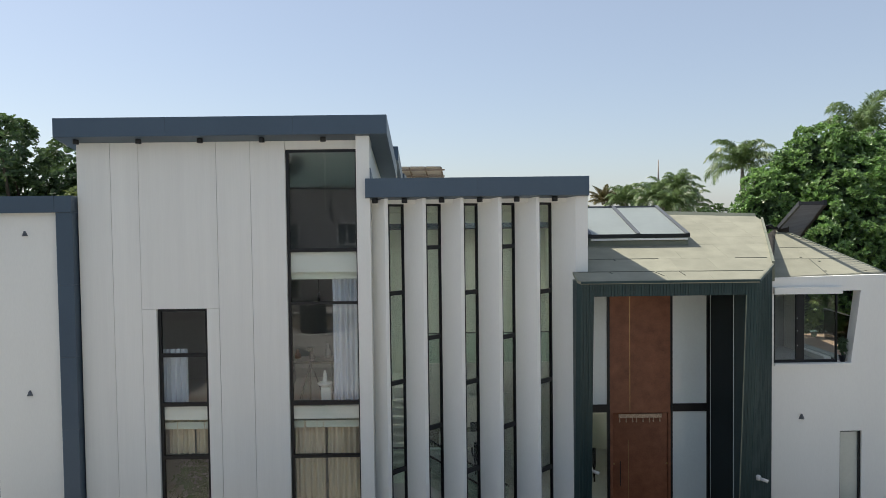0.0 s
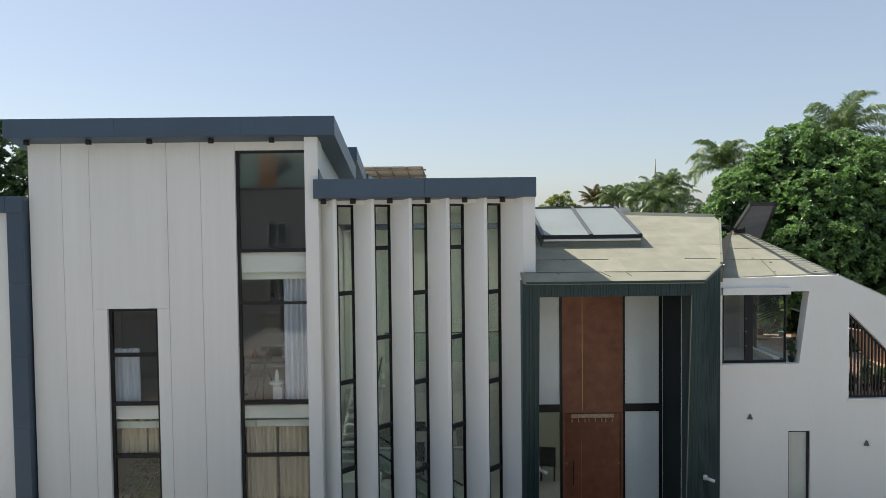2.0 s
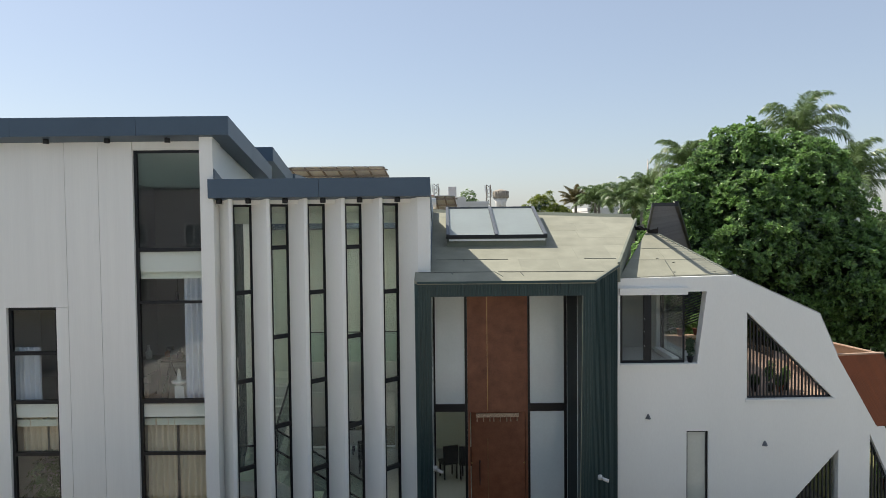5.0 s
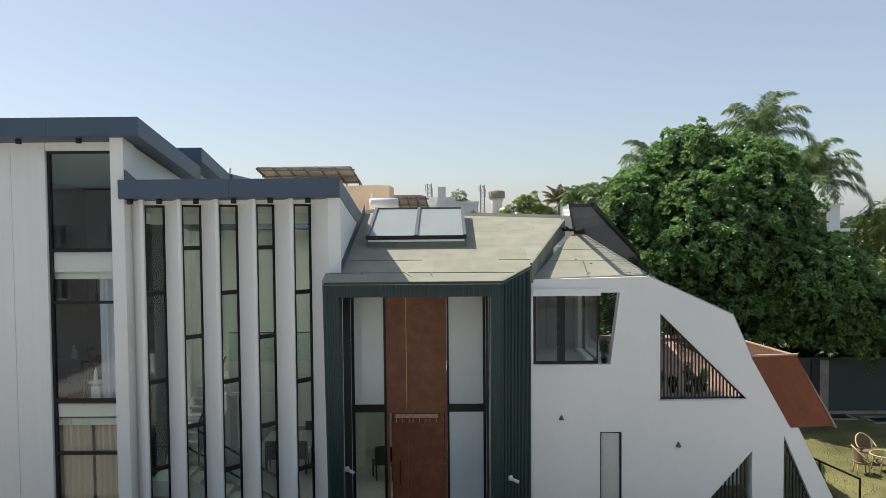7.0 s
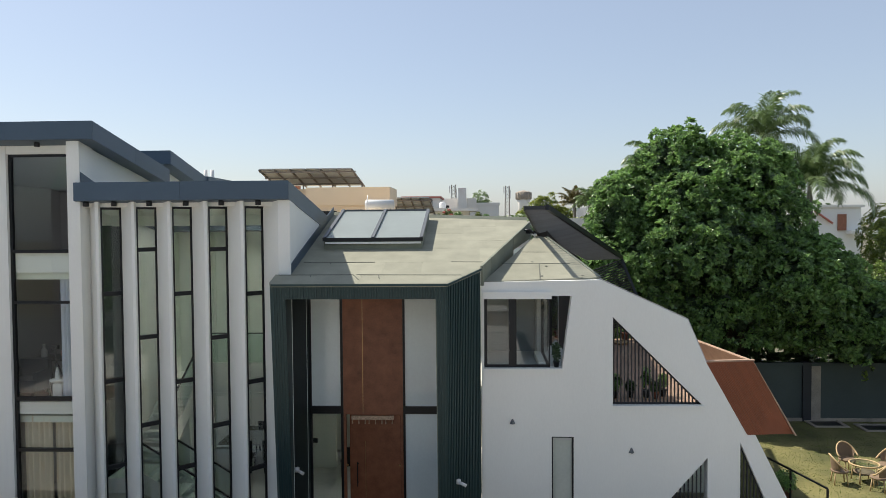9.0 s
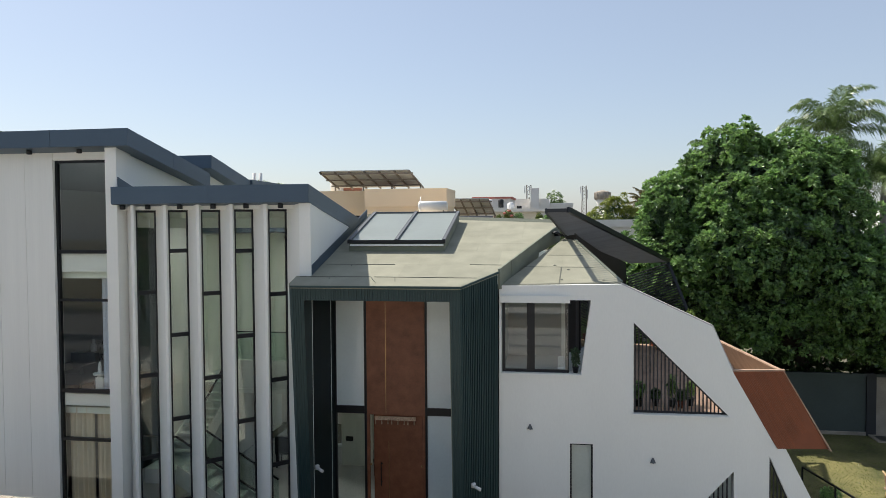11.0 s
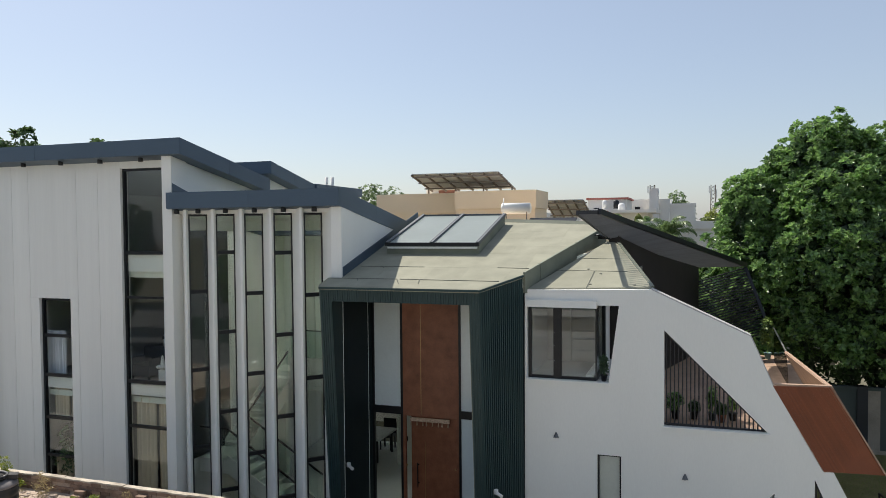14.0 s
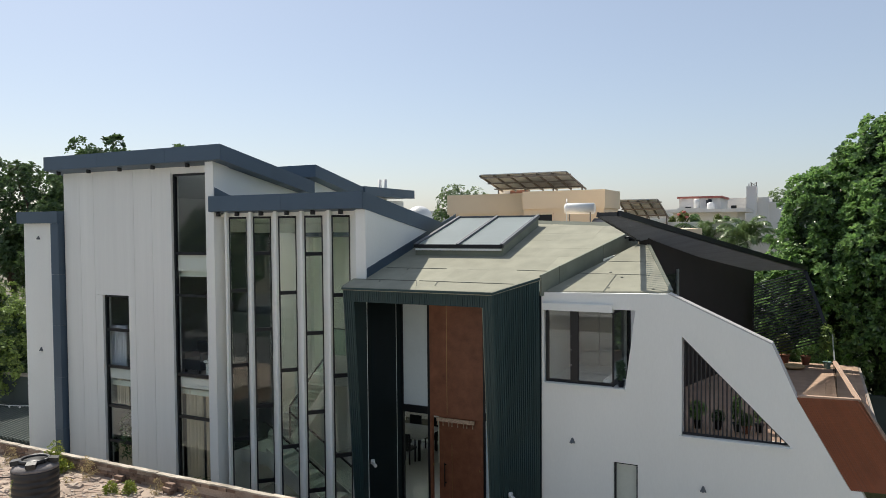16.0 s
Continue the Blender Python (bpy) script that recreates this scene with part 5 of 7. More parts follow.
def add_tree(base, height, blobs, count, leaf, seed, label, length=0.3, width=0.13, n_leaf=8, trunk_r=0.25, tilt=0.35, shell=0.35, name="tree", clump=0.0):
    rng = random.Random(seed)
    t = thing(name, base, label, "tree")
    base = Vector(base)
    fork = base + Vector((rng.uniform(-0.3, 0.3), rng.uniform(-0.3, 0.3), height * 0.3))
    bm = bm_new()
    bm_tube(bm, [base, base.lerp(fork, 0.15), base.lerp(fork, 0.6) + Vector((0.06, 0.04, 0)), fork], [trunk_r * 1.4, trunk_r, trunk_r * 0.85, trunk_r * 0.75], 10)
    part("trunk", bm, BARK, t)
    for b in blobs:
        c = Vector(b[:3])
        bm = bm_new()
        mid = fork.lerp(c, 0.5) + Vector((rng.uniform(-0.4, 0.4), rng.uniform(-0.4, 0.4), 0.2))
        bm_tube(bm, [fork - Vector((0, 0, 0.2)), mid, c, c + Vector((rng.uniform(-1, 1), rng.uniform(-1, 1), b[5] * 0.6))], [trunk_r * 0.6, trunk_r * 0.4, trunk_r * 0.22, 0.02], 7)
        part("limb", bm, BARK, t)
    kinds = [rosette(n_leaf, length, width, tilt, rng) for _ in range(6)]
    V, F = crown_mesh(blobs, count, kinds, seed, shell, clump)
    # Inner fill that blocks sky gaps, its darker green standing in for shade.
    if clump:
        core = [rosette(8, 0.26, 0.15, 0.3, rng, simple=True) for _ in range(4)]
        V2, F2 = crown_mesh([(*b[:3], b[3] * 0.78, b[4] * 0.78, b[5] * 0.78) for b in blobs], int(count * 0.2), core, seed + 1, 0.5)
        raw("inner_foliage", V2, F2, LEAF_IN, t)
    raw("crown", V, F, leaf, t)
    return t


add_tree((17.5, 29, 0), 9, [(15.1, 27.8, 7.9, 2.4, 2.3, 2.0), (14.55, 27.8, 9.2, 1.25, 1.3, 1.25), (12.75, 27.9, 7.5, 1.3, 1.4, 1.35), (16.7, 27.9, 6.5, 2.7, 2.78, 2.9), (19.4, 28.2, 4.5, 2.2, 2.4, 1.9), (13.1, 28, 5.5, 2.1, 2.1, 2.2), (16, 27.4, 4.2, 3.18, 1.78, 1.98),
         (20, 27, 3.5, 2.3, 1.68, 1.3), (20.7, 25.9, 3, 1.08, 0.68, 0.68), (16.9, 28.4, 8.75, 2.2, 2.0, 1.5), (12.0, 27.8, 4.3, 1.85, 1.6, 1.95), (18.3, 26.2, 5.0, 2.1, 1.58, 1.7), (21.3, 26, 3.4, 1.6, 1.28, 1.3), (15.2, 26.4, 6.4, 2.08, 1.58, 1.98)],
         19500, LEAF, 3, "large broad-leaved evergreen tree beside the garden wall", 0.215, 0.09, 8, 0.35, 0.85, 0.42, clump=0.33)
add_tree((23.4, 29.2, 0), 7, [(22.6, 28.4, 3.7, 1.8, 1.7, 1.7), (24.4, 28.8, 3.2, 2.0, 1.8, 1.8), (22.0, 27.6, 2.6, 1.5, 1.3, 1.3), (25.8, 29.2, 4.4, 1.6, 1.6, 1.5)], 3000, LEAF_L, 5, "light yellow-green tree hanging over the boundary wall", 0.17, 0.075, 8, 0.2, 0.5, 0.4, clump=0.45)
add_tree((26.2, 34.5, 0), 8, [(25.6, 34, 6.4, 1.3, 1.2, 1.5), (26.6, 34.4, 5.4, 1.6, 1.4, 1.6), (25.4, 33.8, 4.2, 1.8, 1.5, 1.6)], 1100, LEAF_Y, 57, "yellow-green small-leaved tree beyond the lawn", 0.2, 0.08, 7, 0.14)
hedge = [(11.5 + 1.9 * k, 29.6 + 0.5 * math.sin(k * 2.1), 1.6, 1.5, 1.0, 1.7 + 0.3 * math.sin(k * 1.3)) for k in range(11)]
kinds = [rosette(8, 0.26, 0.14, 0.35, random.Random(k), simple=True) for k in range(5)]
V, F = crown_mesh(hedge, 2600, kinds, 21)
tagged(raw("hedge", V, F, LEAF_D, at=(20, 29.6, 0)), "dark dense shrubs behind the boundary wall", "shrubs", kind="stuff")
LEFT = [((-16.1, 30, 0), 12.3), ((-13.4, 31, 0), 10.6), ((-21.8, 28.2, 0), 13.0), ((-24.6, 29, 0), 12.2), ((-28, 30, 0), 11.6), ((-32, 30, 0), 12.8), ((-19, 29.5, 0), 11.4), ((-14.8, 32, 0), 11.0), ((-11.8, 31, 0), 9.8)]
for i, ((x, y, z), h) in enumerate(LEFT):
    r = random.Random(40 + i)
    bl = [(x + r.uniform(-1.6, 1.6), y + r.uniform(-1.4, 1.4), h * f, 2.2 * g, 2.2 * g, 1.8 * g) for f, g in ((0.42, 1.15), (0.58, 1.2), (0.7, 1.0), (0.84, 0.66), (0.5, 1.1), (0.74, 0.9))]
    add_tree((x, y, z), h, bl, 1800, LEAF_D, 60 + i, "tall dark-leaved tree behind the house", 0.27, 0.13, 7, 0.22, 0.6, clump=0.6)
add_tree((-11.4, 24, 0), 8.4, [(-11.5, 24, 7.6, 0.9, 0.9, 0.9), (-10.6, 24.2, 7.2, 1.0, 1.0, 0.9), (-11, 24.2, 6.2, 1.4, 1.1, 1.2)], 620, LEAF_Y, 78, "bright yellow-green tree behind the side block", 0.2, 0.09, 7, 0.1)
for i, (x, y, h) in enumerate(((-16.5, 19.5, 4.6), (-19.5, 21, 5.4))):
    add_tree((x, y, 0), h, [(x, y, h * 0.62, 1.5, 1.4, 1.5), (x + 0.8, y, h * 0.45, 1.3, 1.2, 1.1)], 1500, LEAF_L, 80 + i, "light green bushy tree beyond the side block", 0.17, 0.075, 7, 0.1, name="bush", clump=0.42)


def palm_crown(c, n, L, rng, droop=1.0):
    """Feather fronds with leaflets."""
    V, F = [], []
    for k in range(n):
        a = math.tau * (k * 0.382) + rng.uniform(-0.2, 0.2)
        e = 1.5 - 1.5 * ((k + rng.random()) / n) ** 1.05
        l = L * rng.uniform(0.8, 1.1)
        d = Vector((math.cos(a), math.sin(a), 0))
        side = Vector((-math.sin(a), math.cos(a), 0))
        pts = []
        p, ang = Vector(c), e
        for s in range(13):
            pts.append(p.copy())
            p = p + (d * math.cos(ang) + Vector((0, 0, math.sin(ang)))) * l / 12
            ang -= droop * (0.015 + 0.027 * s)
        for s in range(1, 13):
            q0, q1 = pts[s - 1], pts[s]
            t = (q1 - q0).normalized()
            b = len(V)
            V += [q0 + side * 0.02, q0 - side * 0.02, q1 - side * 0.015, q1 + side * 0.015]
            F.append((b, b + 1, b + 2, b + 3))
            if s < 2:
                continue
            for h in (0.0, 0.125, 0.25, 0.375, 0.5, 0.625, 0.75, 0.875):
                o = q0.lerp(q1, h)
                w = L * 0.27 * math.sin(math.pi * min(0.95, 0.14 + (s + h) / 15.5)) + 0.08
                for sg in (-1, 1):
                    out = side * sg * rng.uniform(0.5, 0.85) + t * rng.uniform(0.5, 0.85) + Vector((0, 0, rng.uniform(-0.15, 0.35)))
                    m = o + out * w * 0.5
                    tip = o + out * w * 0.95 - Vector((0, 0, w * rng.uniform(0.25, 0.6)))
                    b = len(V)
                    V += [o + t * 0.012, m + t * 0.024, tip, m - t * 0.024, o - t * 0.012]
                    F += [(b, b + 1, b + 3, b + 4), (b + 1, b + 2, b + 3)]
    return V, F


def add_palm(x, y, h, n=18, L=2.6, seed=1, leaf=None, lean=0.2, base=0.0, droop=1.0):
    rng = random.Random(seed)
    t = thing("palm_tree", (x, y, base), "tall palm with arching feather fronds", "palm", "palms")
    top = Vector((x + lean, y, h))
    bm = bm_new()
    ps = [Vector((x, y, base)).lerp(top, f) + Vector((0.15 * math.sin(f * 3), 0, 0)) for f in (0, 0.1, 0.4, 0.7, 0.93, 1.0)]
    bm_tube(bm, ps, [0.24, 0.19, 0.17, 0.15, 0.13, 0.07], 12)
    part("trunk", bm, PALMBARK, t)
    V, F = palm_crown(ps[-1], n, L, rng, droop)
    raw("fronds", V, F, leaf or LEAF_P, t)
    return t


add_palm(16.8, 40.8, 10.0, 18, 2.6, 9)
add_palm(20.3, 35.2, 11.05, 17, 3.0, 5)
add_palm(21.5, 33.0, 8.7, 20, 3.1, 6)
for i, (x, y, h) in enumerate(((19.3, 66, 8.9), (20.6, 64, 8.3), (22.3, 68, 10.0), (17.8, 70, 8.8), (21.4, 70, 9.5), (24.6, 72, 8.6), (19.0, 74, 9.2))):
    add_palm(x, y, h, 20, 2.6, 20 + i)
add_palm(16.3, 72, 9.0, 22, 1.9, 30, leaf=DRY_P, droop=0.5)
add_palm(8.8, 44, 6.3, 16, 2.1, 31)
add_palm(6.4, 47, 6.0, 16, 2.4, 32)

# ---- garden ----
fence = thing("boundary_fence", (21, 26.7, 0), "dark grey panelled boundary wall behind the lawn", "fence", kind="structure")
xs = [13.2, 15.6, 18.9, 22.2, 25.5, 28.8, 32]
for a, b in zip(xs, xs[1:]):
    box_part("panel", (a + 0.15, b - 0.15, 26.66, 26.78, 0.12, 2.0), FENCE, fence)
    box_part("top_rail", (a + 0.15, b - 0.15, 26.6, 26.8, 2.0, 2.1), FENCE, fence)
    box_part("stile", (a + 0.152, a + 0.5, 26.63, 26.659, 0.121, 1.999), CONCRETE, fence)
    box_part("plinth", (a + 0.15, b - 0.15, 26.6, 26.8, 0, 0.12), CONCRETE, fence)
for a in xs:
    box_part("post", (a - 0.15, a + 0.15, 26.58, 26.84, 0, 2.12), CANOPY, fence)
rng = np.random.default_rng(5)
V, F = [], []
for k in range(26000):
    x, y = 13.6 + 12 * rng.random() ** 1.1, 16.5 + 10 * rng.random()
    h, a = rng.uniform(0.012, 0.03), rng.uniform(0, math.tau)
    b = len(V)
    w = 0.012
    V += [(x - w * math.cos(a), y - w * math.sin(a), 0.018), (x + w * math.cos(a), y + w * math.sin(a), 0.018), (x + rng.uniform(-0.03, 0.03), y + rng.uniform(-0.03, 0.03), 0.02 + h)]
    F.append((b, b + 1, b + 2))
tagged(raw("grass", V, F, LEAF_Y, at=(18, 21, 0.02)), "short patchy lawn grass", "grass", kind="stuff")


def cane_chair():
    c = thing("garden_chair", (0, 0, 0), "pale cane garden armchair on the lawn", "chair", "garden chairs")
    bm = bm_new()
    bm_lathe(bm, (0, 0, 0.36), [(0.02, 0), (0.24, 0.0), (0.26, 0.03), (0.24, 0.06), (0.02, 0.07)], 18)
    part("seat", bm, CANESEAT, c)
    for k in range(4):
        a = math.pi / 4 + k * math.pi / 2
        bm = bm_new()
        bm_tube(bm, [(0.27 * math.cos(a), 0.27 * math.sin(a), 0), (0.21 * math.cos(a), 0.21 * math.sin(a), 0.38)], 0.02, 7)
        part("leg", bm, CANE, c)
    bm = bm_new()
    arc = []
    for k in range(15):
        f = k / 14
        a = math.pi * (-0.08 + 1.16 * f)
        arc.append((0.32 * math.cos(a), 0.3 * math.sin(a) - 0.02, 0.5 + 0.36 * math.sin(math.pi * f) ** 1.4))
    bm_tube(bm, arc, 0.025, 8)
    part("rim", bm, CANE, c)
    V, F = [], []
    for k in range(15):
        p = Vector(arc[k])
        V += [p, Vector((p.x * 0.78, p.y * 0.78, 0.44)), p * 0.97 + Vector((0, 0, 0.01)), Vector((p.x * 0.74, p.y * 0.74, 0.44))]
    for k in range(2, 12):
        b = 4 * k
        F += [(b, b + 4, b + 5, b + 1), (b + 2, b + 3, b + 7, b + 6)]
    raw("backrest", V, F, CANESEAT, c)
    return c


gc = cane_chair()
gc.matrix_basis = pose(17.68, 21.2, 0.02, 0, 0, 8) @ Matrix.Diagonal((0.9, 0.9, 0.93, 1))
for x, y, a in ((17.0, 20.22, 80), (17.78, 19.7, -130), (18.55, 20.75, -65)):
    copy_thing(gc, pose(x, y, 0.02, 0, 0, a))
gt = thing("garden_table", (17.75, 20.4, 0.02), "round cane garden table with glass top", "table")
bm = bm_new()
bm_tube(bm, [(17.75 + 0.37 * math.cos(k * math.tau / 24), 20.4 + 0.37 * math.sin(k * math.tau / 24), 0.52) for k in range(25)], 0.025, 7)
part("rim", bm, CANE, gt)
bm = bm_new()
bm_lathe(bm, (17.75, 20.4, 0.51), [(0.02, 0), (0.36, 0), (0.36, 0.012), (0.02, 0.012)], 24)
part("tabletop", bm, GREENGLASS, gt)
bm = bm_new()
bm_lathe(bm, (17.75, 20.4, 0.27), [(0.02, 0), (0.26, 0), (0.27, 0.02), (0.26, 0.04), (0.02, 0.045)], 20)
part("shelf", bm, CANESEAT, gt, "brown woven lower shelf")
for k in range(4):
    a = math.pi / 4 + k * math.pi / 2
    bm = bm_new()
    bm_tube(bm, [(17.75 + 0.33 * math.cos(a), 20.4 + 0.33 * math.sin(a), 0.02), (17.75 + 0.28 * math.cos(a), 20.4 + 0.28 * math.sin(a), 0.51)], 0.02, 7)
    part("leg", bm, CANE, gt)
hr = thing("handrail", (15.2, 19.5, 0), "thin black steel handrail beside the lawn", "handrail", kind="structure")
for a, b in (((14.75, 20.1, 0.9), (15.42, 17.5, 0.86)), ((15.42, 17.5, 0.86), (15.42, 17.5, 0)), ((14.75, 20.1, 0.9), (14.75, 20.1, 0)), ((15.1, 18.8, 0.85), (15.1, 18.8, 0))):
    bm = bm_new()
    bm_bar(bm, a, b, 0.04)
    part("rail" if a[2] == 0.9 and b[2] == 0.86 else "post", bm, BLACK, hr)

# Unseen pale slab, added as a reflector for the white walls.
bm = bm_new()
bm_box(bm, -14, 9.2, 12.55, 15.3, -0.05, 0.03)
solid("forecourt", bm, PAVE, "pale paved ground, unseen, added to bounce light onto the house front", "paving", kind="structure")
bm = bm_new()
bm_box(bm, -60, 60, -24, 1.9, -0.05, 0.03)
solid("road", bm, ASPHALT, "worn grey asphalt lane in front of the houses", "road", kind="structure")

# Added out of view; its pale top bounces sun onto the angular wall.
bm = bm_new()
bm_box(bm, 9.2, 24, 4.5, 15.3, -0.05, 0.03)
solid("driveway", bm, SCREED, "pale concrete ground added out of view to bounce light onto the angular wall", "driveway", kind="structure")
bm = bm_new()
bm_box(bm, 12.5, 24, 1.95, 4.495, -0.05, 0.03)
solid("yard_road", bm, ASPHALT, "worn grey asphalt yard beside the driveway", "road", kind="structure")
bm = bm_new()
bm_box(bm, -45, -8.1, 1.95, 8.8, -0.05, 0.03)
solid("side_lane", bm, ASPHALT, "worn grey asphalt side lane", "lane", kind="structure")
# Extension of the reflecting ground, for the tall block's lower wall.
bm = bm_new()
bm_box(bm, -30, -8.1, 8.81, 12.54, -0.05, 0.03)
solid("side_forecourt", bm, SCREED, "pale concrete apron added beside the lane to bounce light", "paving", kind="structure")
for x0, x1, y0, y1 in ((12.6, 24, 4.0, 4.12), (-45, -8.3, 2.6, 2.72)):
    bm = bm_new()
    bm_box(bm, x0, x1, y0, y1, 0.02, 0.036)
    solid("road_line", bm, TANKW, "white painted line on the asphalt", "road marking", kind="structure")

# ---- neighbour's roof terrace in front ----
nb = thing("neighbour_terrace", (-2, 8, 0), "neglected brick-walled roof terrace next door", "roof terrace", kind="structure")
box_part("building", (-8, 9, -16.0, 12.5, 0, 1.70), PAVE, nb)
box_part("floor", (-7.95, 8.95, 8.4, 12.45, 1.704, 1.80), DUST, nb, "dusty rubble-strewn roof floor")
box_part("screed", (-7.95, 8.95, -15.95, 8.39, 1.704, 1.795), SCREED, nb, "bare concrete screed")
rng = random.Random(9)
par2 = thing("brick_parapet", (-2, 12.35, 1.80), "low weathered brick parapet with mortar coping", "parapet", kind="structure")
box_part("mortar", (-7.95, 8.5, 12.306, 12.41, 1.80, 2.085), DUST, par2, "crumbling brown mortar")
bm = bm_new()
bm_box(bm, -0.11, 0.11, -0.02, 0.02, 0, 0.066)
soften(bm, 0.006)
bk = to_mesh("brick", bm, BRICK, (0, 0, 0))
for row in range(4):
    x = -6.5 + (0.115 if row % 2 else 0)
    while x < 3.2:
        if noise.noise(Vector((x * 1.1, row * 0.35, 2.0))) < 0.16:
            piece("brick", bk, (x, 12.312 + rng.uniform(-0.006, 0.006), 1.792 + row * 0.0735), par2)
        x += 0.232
for k in range(21):
    a = -7.95 + k * 0.78
    b = bm_new()
    m = 7
    front = [(a + 0.785 * j / m, 12.292 + rng.uniform(-0.018, 0.02)) for j in range(m + 1)]
    top = 2.108 + rng.uniform(-0.008, 0.01)
    bm_poly(b, [(x, y, top + rng.uniform(-0.004, 0.004)) for x, y in front] + [(a + 0.785, 12.42, top), (a, 12.42, top)], (0, 0, -0.03))
    part("coping", b, OLDCOPE, par2)
for x, courses in ((-6.9, 3), (-1.15, 2), (0.4, 3), (2.4, 2)):
    pier = thing("brick_pier", (x, 12.19, 1.80), "short broken brick pier against the parapet", "brick pier")
    for c in range(courses):
        for y in (12.13, 12.235) if c < courses - 1 else (12.2,):
            piece("brick", bk, (x + rng.uniform(-0.015, 0.015), y, 1.80 + c * 0.07), pier, Matrix.Rotation(rng.uniform(-0.09, 0.09), 4, "Z") @ Matrix.Diagonal((1.0, 2.5, 1.0, 1)))


PAVER = mat("old_paving_brick", (0.31, 0.215, 0.165), 0.95, 0, 0.35, 2, 40, 0.4, rand=0.4, tint=(0.42, 0.34, 0.27))
DUSTY = mat("dusty_black_plastic", (0.2, 0.18, 0.17), 0.7, 0, 0.4, 5, 50, 0.1)


def water_tank(x, y, z, r=0.5, h=1.1):
    t = thing("water_tank", (x, y, z), "black ribbed plastic water tank on the roof terrace", "water tank")
    prof = [(r * 0.97, 0)]
    for k in range(6):
        a = k * h * 0.125
        prof += [(r * 0.97, a + 0.02), (r, a + 0.04), (r, a + h * 0.125 - 0.02), (r * 0.97, a + h * 0.125)]
    prof += [(r, h * 0.78), (r, h * 0.82)]
    bm = bm_new()
    bm_lathe(bm, (x, y, z), prof, 32)
    part("body", bm, TANKB, t)
    bm = bm_new()
    bm_lathe(bm, (x, y, z), [(r, h * 0.821), (r * 0.96, h * 0.86), (r * 0.82, h * 0.91), (r * 0.55, h * 0.935)], 32)
    part("shoulder", bm, DUSTY, t, "dust-greyed tank shoulder")
    bm = bm_new()
    bm_tube(bm, [(x + 0.26 * math.cos(k * math.tau / 20), y + 0.26 * math.sin(k * math.tau / 20), z + h * 0.99) for k in range(21)], 0.035, 7)
    part("mouth_ring", bm, TANKB, t)
    bm = bm_new()
    bm_lathe(bm, (x, y, z + h * 0.93), [(0.24, 0), (0.24, 0.05), (0.02, 0.055)], 20)
    part("lid", bm, TANKB, t)
    for k in range(4):
        a = math.pi / 4 + k * math.pi / 2
        bm = bm_new()
        bm_bar(bm, (x + 0.26 * math.cos(a), y + 0.26 * math.sin(a), z + h * 0.97), (x + r * 0.98 * math.cos(a), y + r * 0.98 * math.sin(a), z + h * 0.95), 0.18, 0.09)
        part("lug", bm, TANKB, t, bevel=0.02)


water_tank(-1.4, 10.45, 1.80, 0.43, 0.98)
water_tank(-6.2, -5.0, 1.80, 0.65, 1.7)

HEAP = mat("sand_heap", (0.34, 0.3, 0.25), 0.95, 0, 0.3, 2, 40, 0.5, tint=(0.5, 0.46, 0.4))
for x, y, r0, h in ((-6.4, 1.2, 1.1, 0.42), (-3.4, -3.2, 0.9, 0.3), (3.2, -1.4, 1.2, 0.4), (6.6, 3.0, 0.9, 0.3)):
    rng = random.Random(int(x * 10))
    bm = bm_new()
    bm_lathe(bm, (x, y, 1.795), [(r0 * f, h * (1 - f ** 1.4)) for f in (1.0, 0.86, 0.7, 0.52, 0.34, 0.16, 0.03)], 22)
    for v in bm.verts:
        if v.co.z > 1.8:
            v.co += Vector((noise.noise(v.co * 2.1), noise.noise(v.co * 2.1 + Vector((7, 0, 0))), 0.5 * noise.noise(v.co * 3.0))) * 0.2
    solid("rubble_heap", bm, HEAP, "grey heap of sand and rubble on the roof terrace", "rubble heap", "heaps on the roof terrace")
low = thing("dividing_wall", (-4, -6.5, 1.795), "low whitewashed wall across the roof terrace", "wall", kind="structure")
box_part("wall", (-7.9, 8.9, -6.6, -6.4, 1.795, 2.55), CONCRETE, low)
box_part("coping", (-7.9, 8.9, -6.66, -6.34, 2.553, 2.62), TANKW, low, "whitewashed coping")
for y in (4.2, -0.6, -3.9):
    bm = bm_new()
    bm_tube(bm, [(-7.5, y, 1.84), (-4, y + 0.2, 1.84), (2, y - 0.1, 1.84), (8.5, y + 0.1, 1.84)], 0.045, 8)
    solid("roof_pipe", bm, TANKW, "white plastic water pipe lying across the terrace", "pipe")

# ---- pot plants, weeds and rubble ----


def spiky_plant(x, y, z, L, n, leaf, seed, up=0.7):
    """Vertices and faces of a tuft of long arching leaves."""
    r = random.Random(seed)
    V, F = [], []
    for k in range(n):
        a, e, l = math.tau * k * 0.382 + r.uniform(-0.2, 0.2), r.uniform(0.15, 1.3) * up + 0.1, L * r.uniform(0.7, 1.1)
        d, s = Vector((math.cos(a), math.sin(a), 0)), Vector((-math.sin(a), math.cos(a), 0))
        p, b = Vector((x, y, z)), len(V)
        for i in range(6):
            w = l * 0.07 * (1 - (i / 5) ** 1.5) + 0.003
            V += [p + s * w, p - s * w]
            p = p + (d * math.cos(e) + Vector((0, 0, math.sin(e)))) * l / 5
            e -= 0.28
        F += [(b + 2 * i, b + 2 * i + 1, b + 2 * i + 3, b + 2 * i + 2) for i in range(5)]
    return V, F


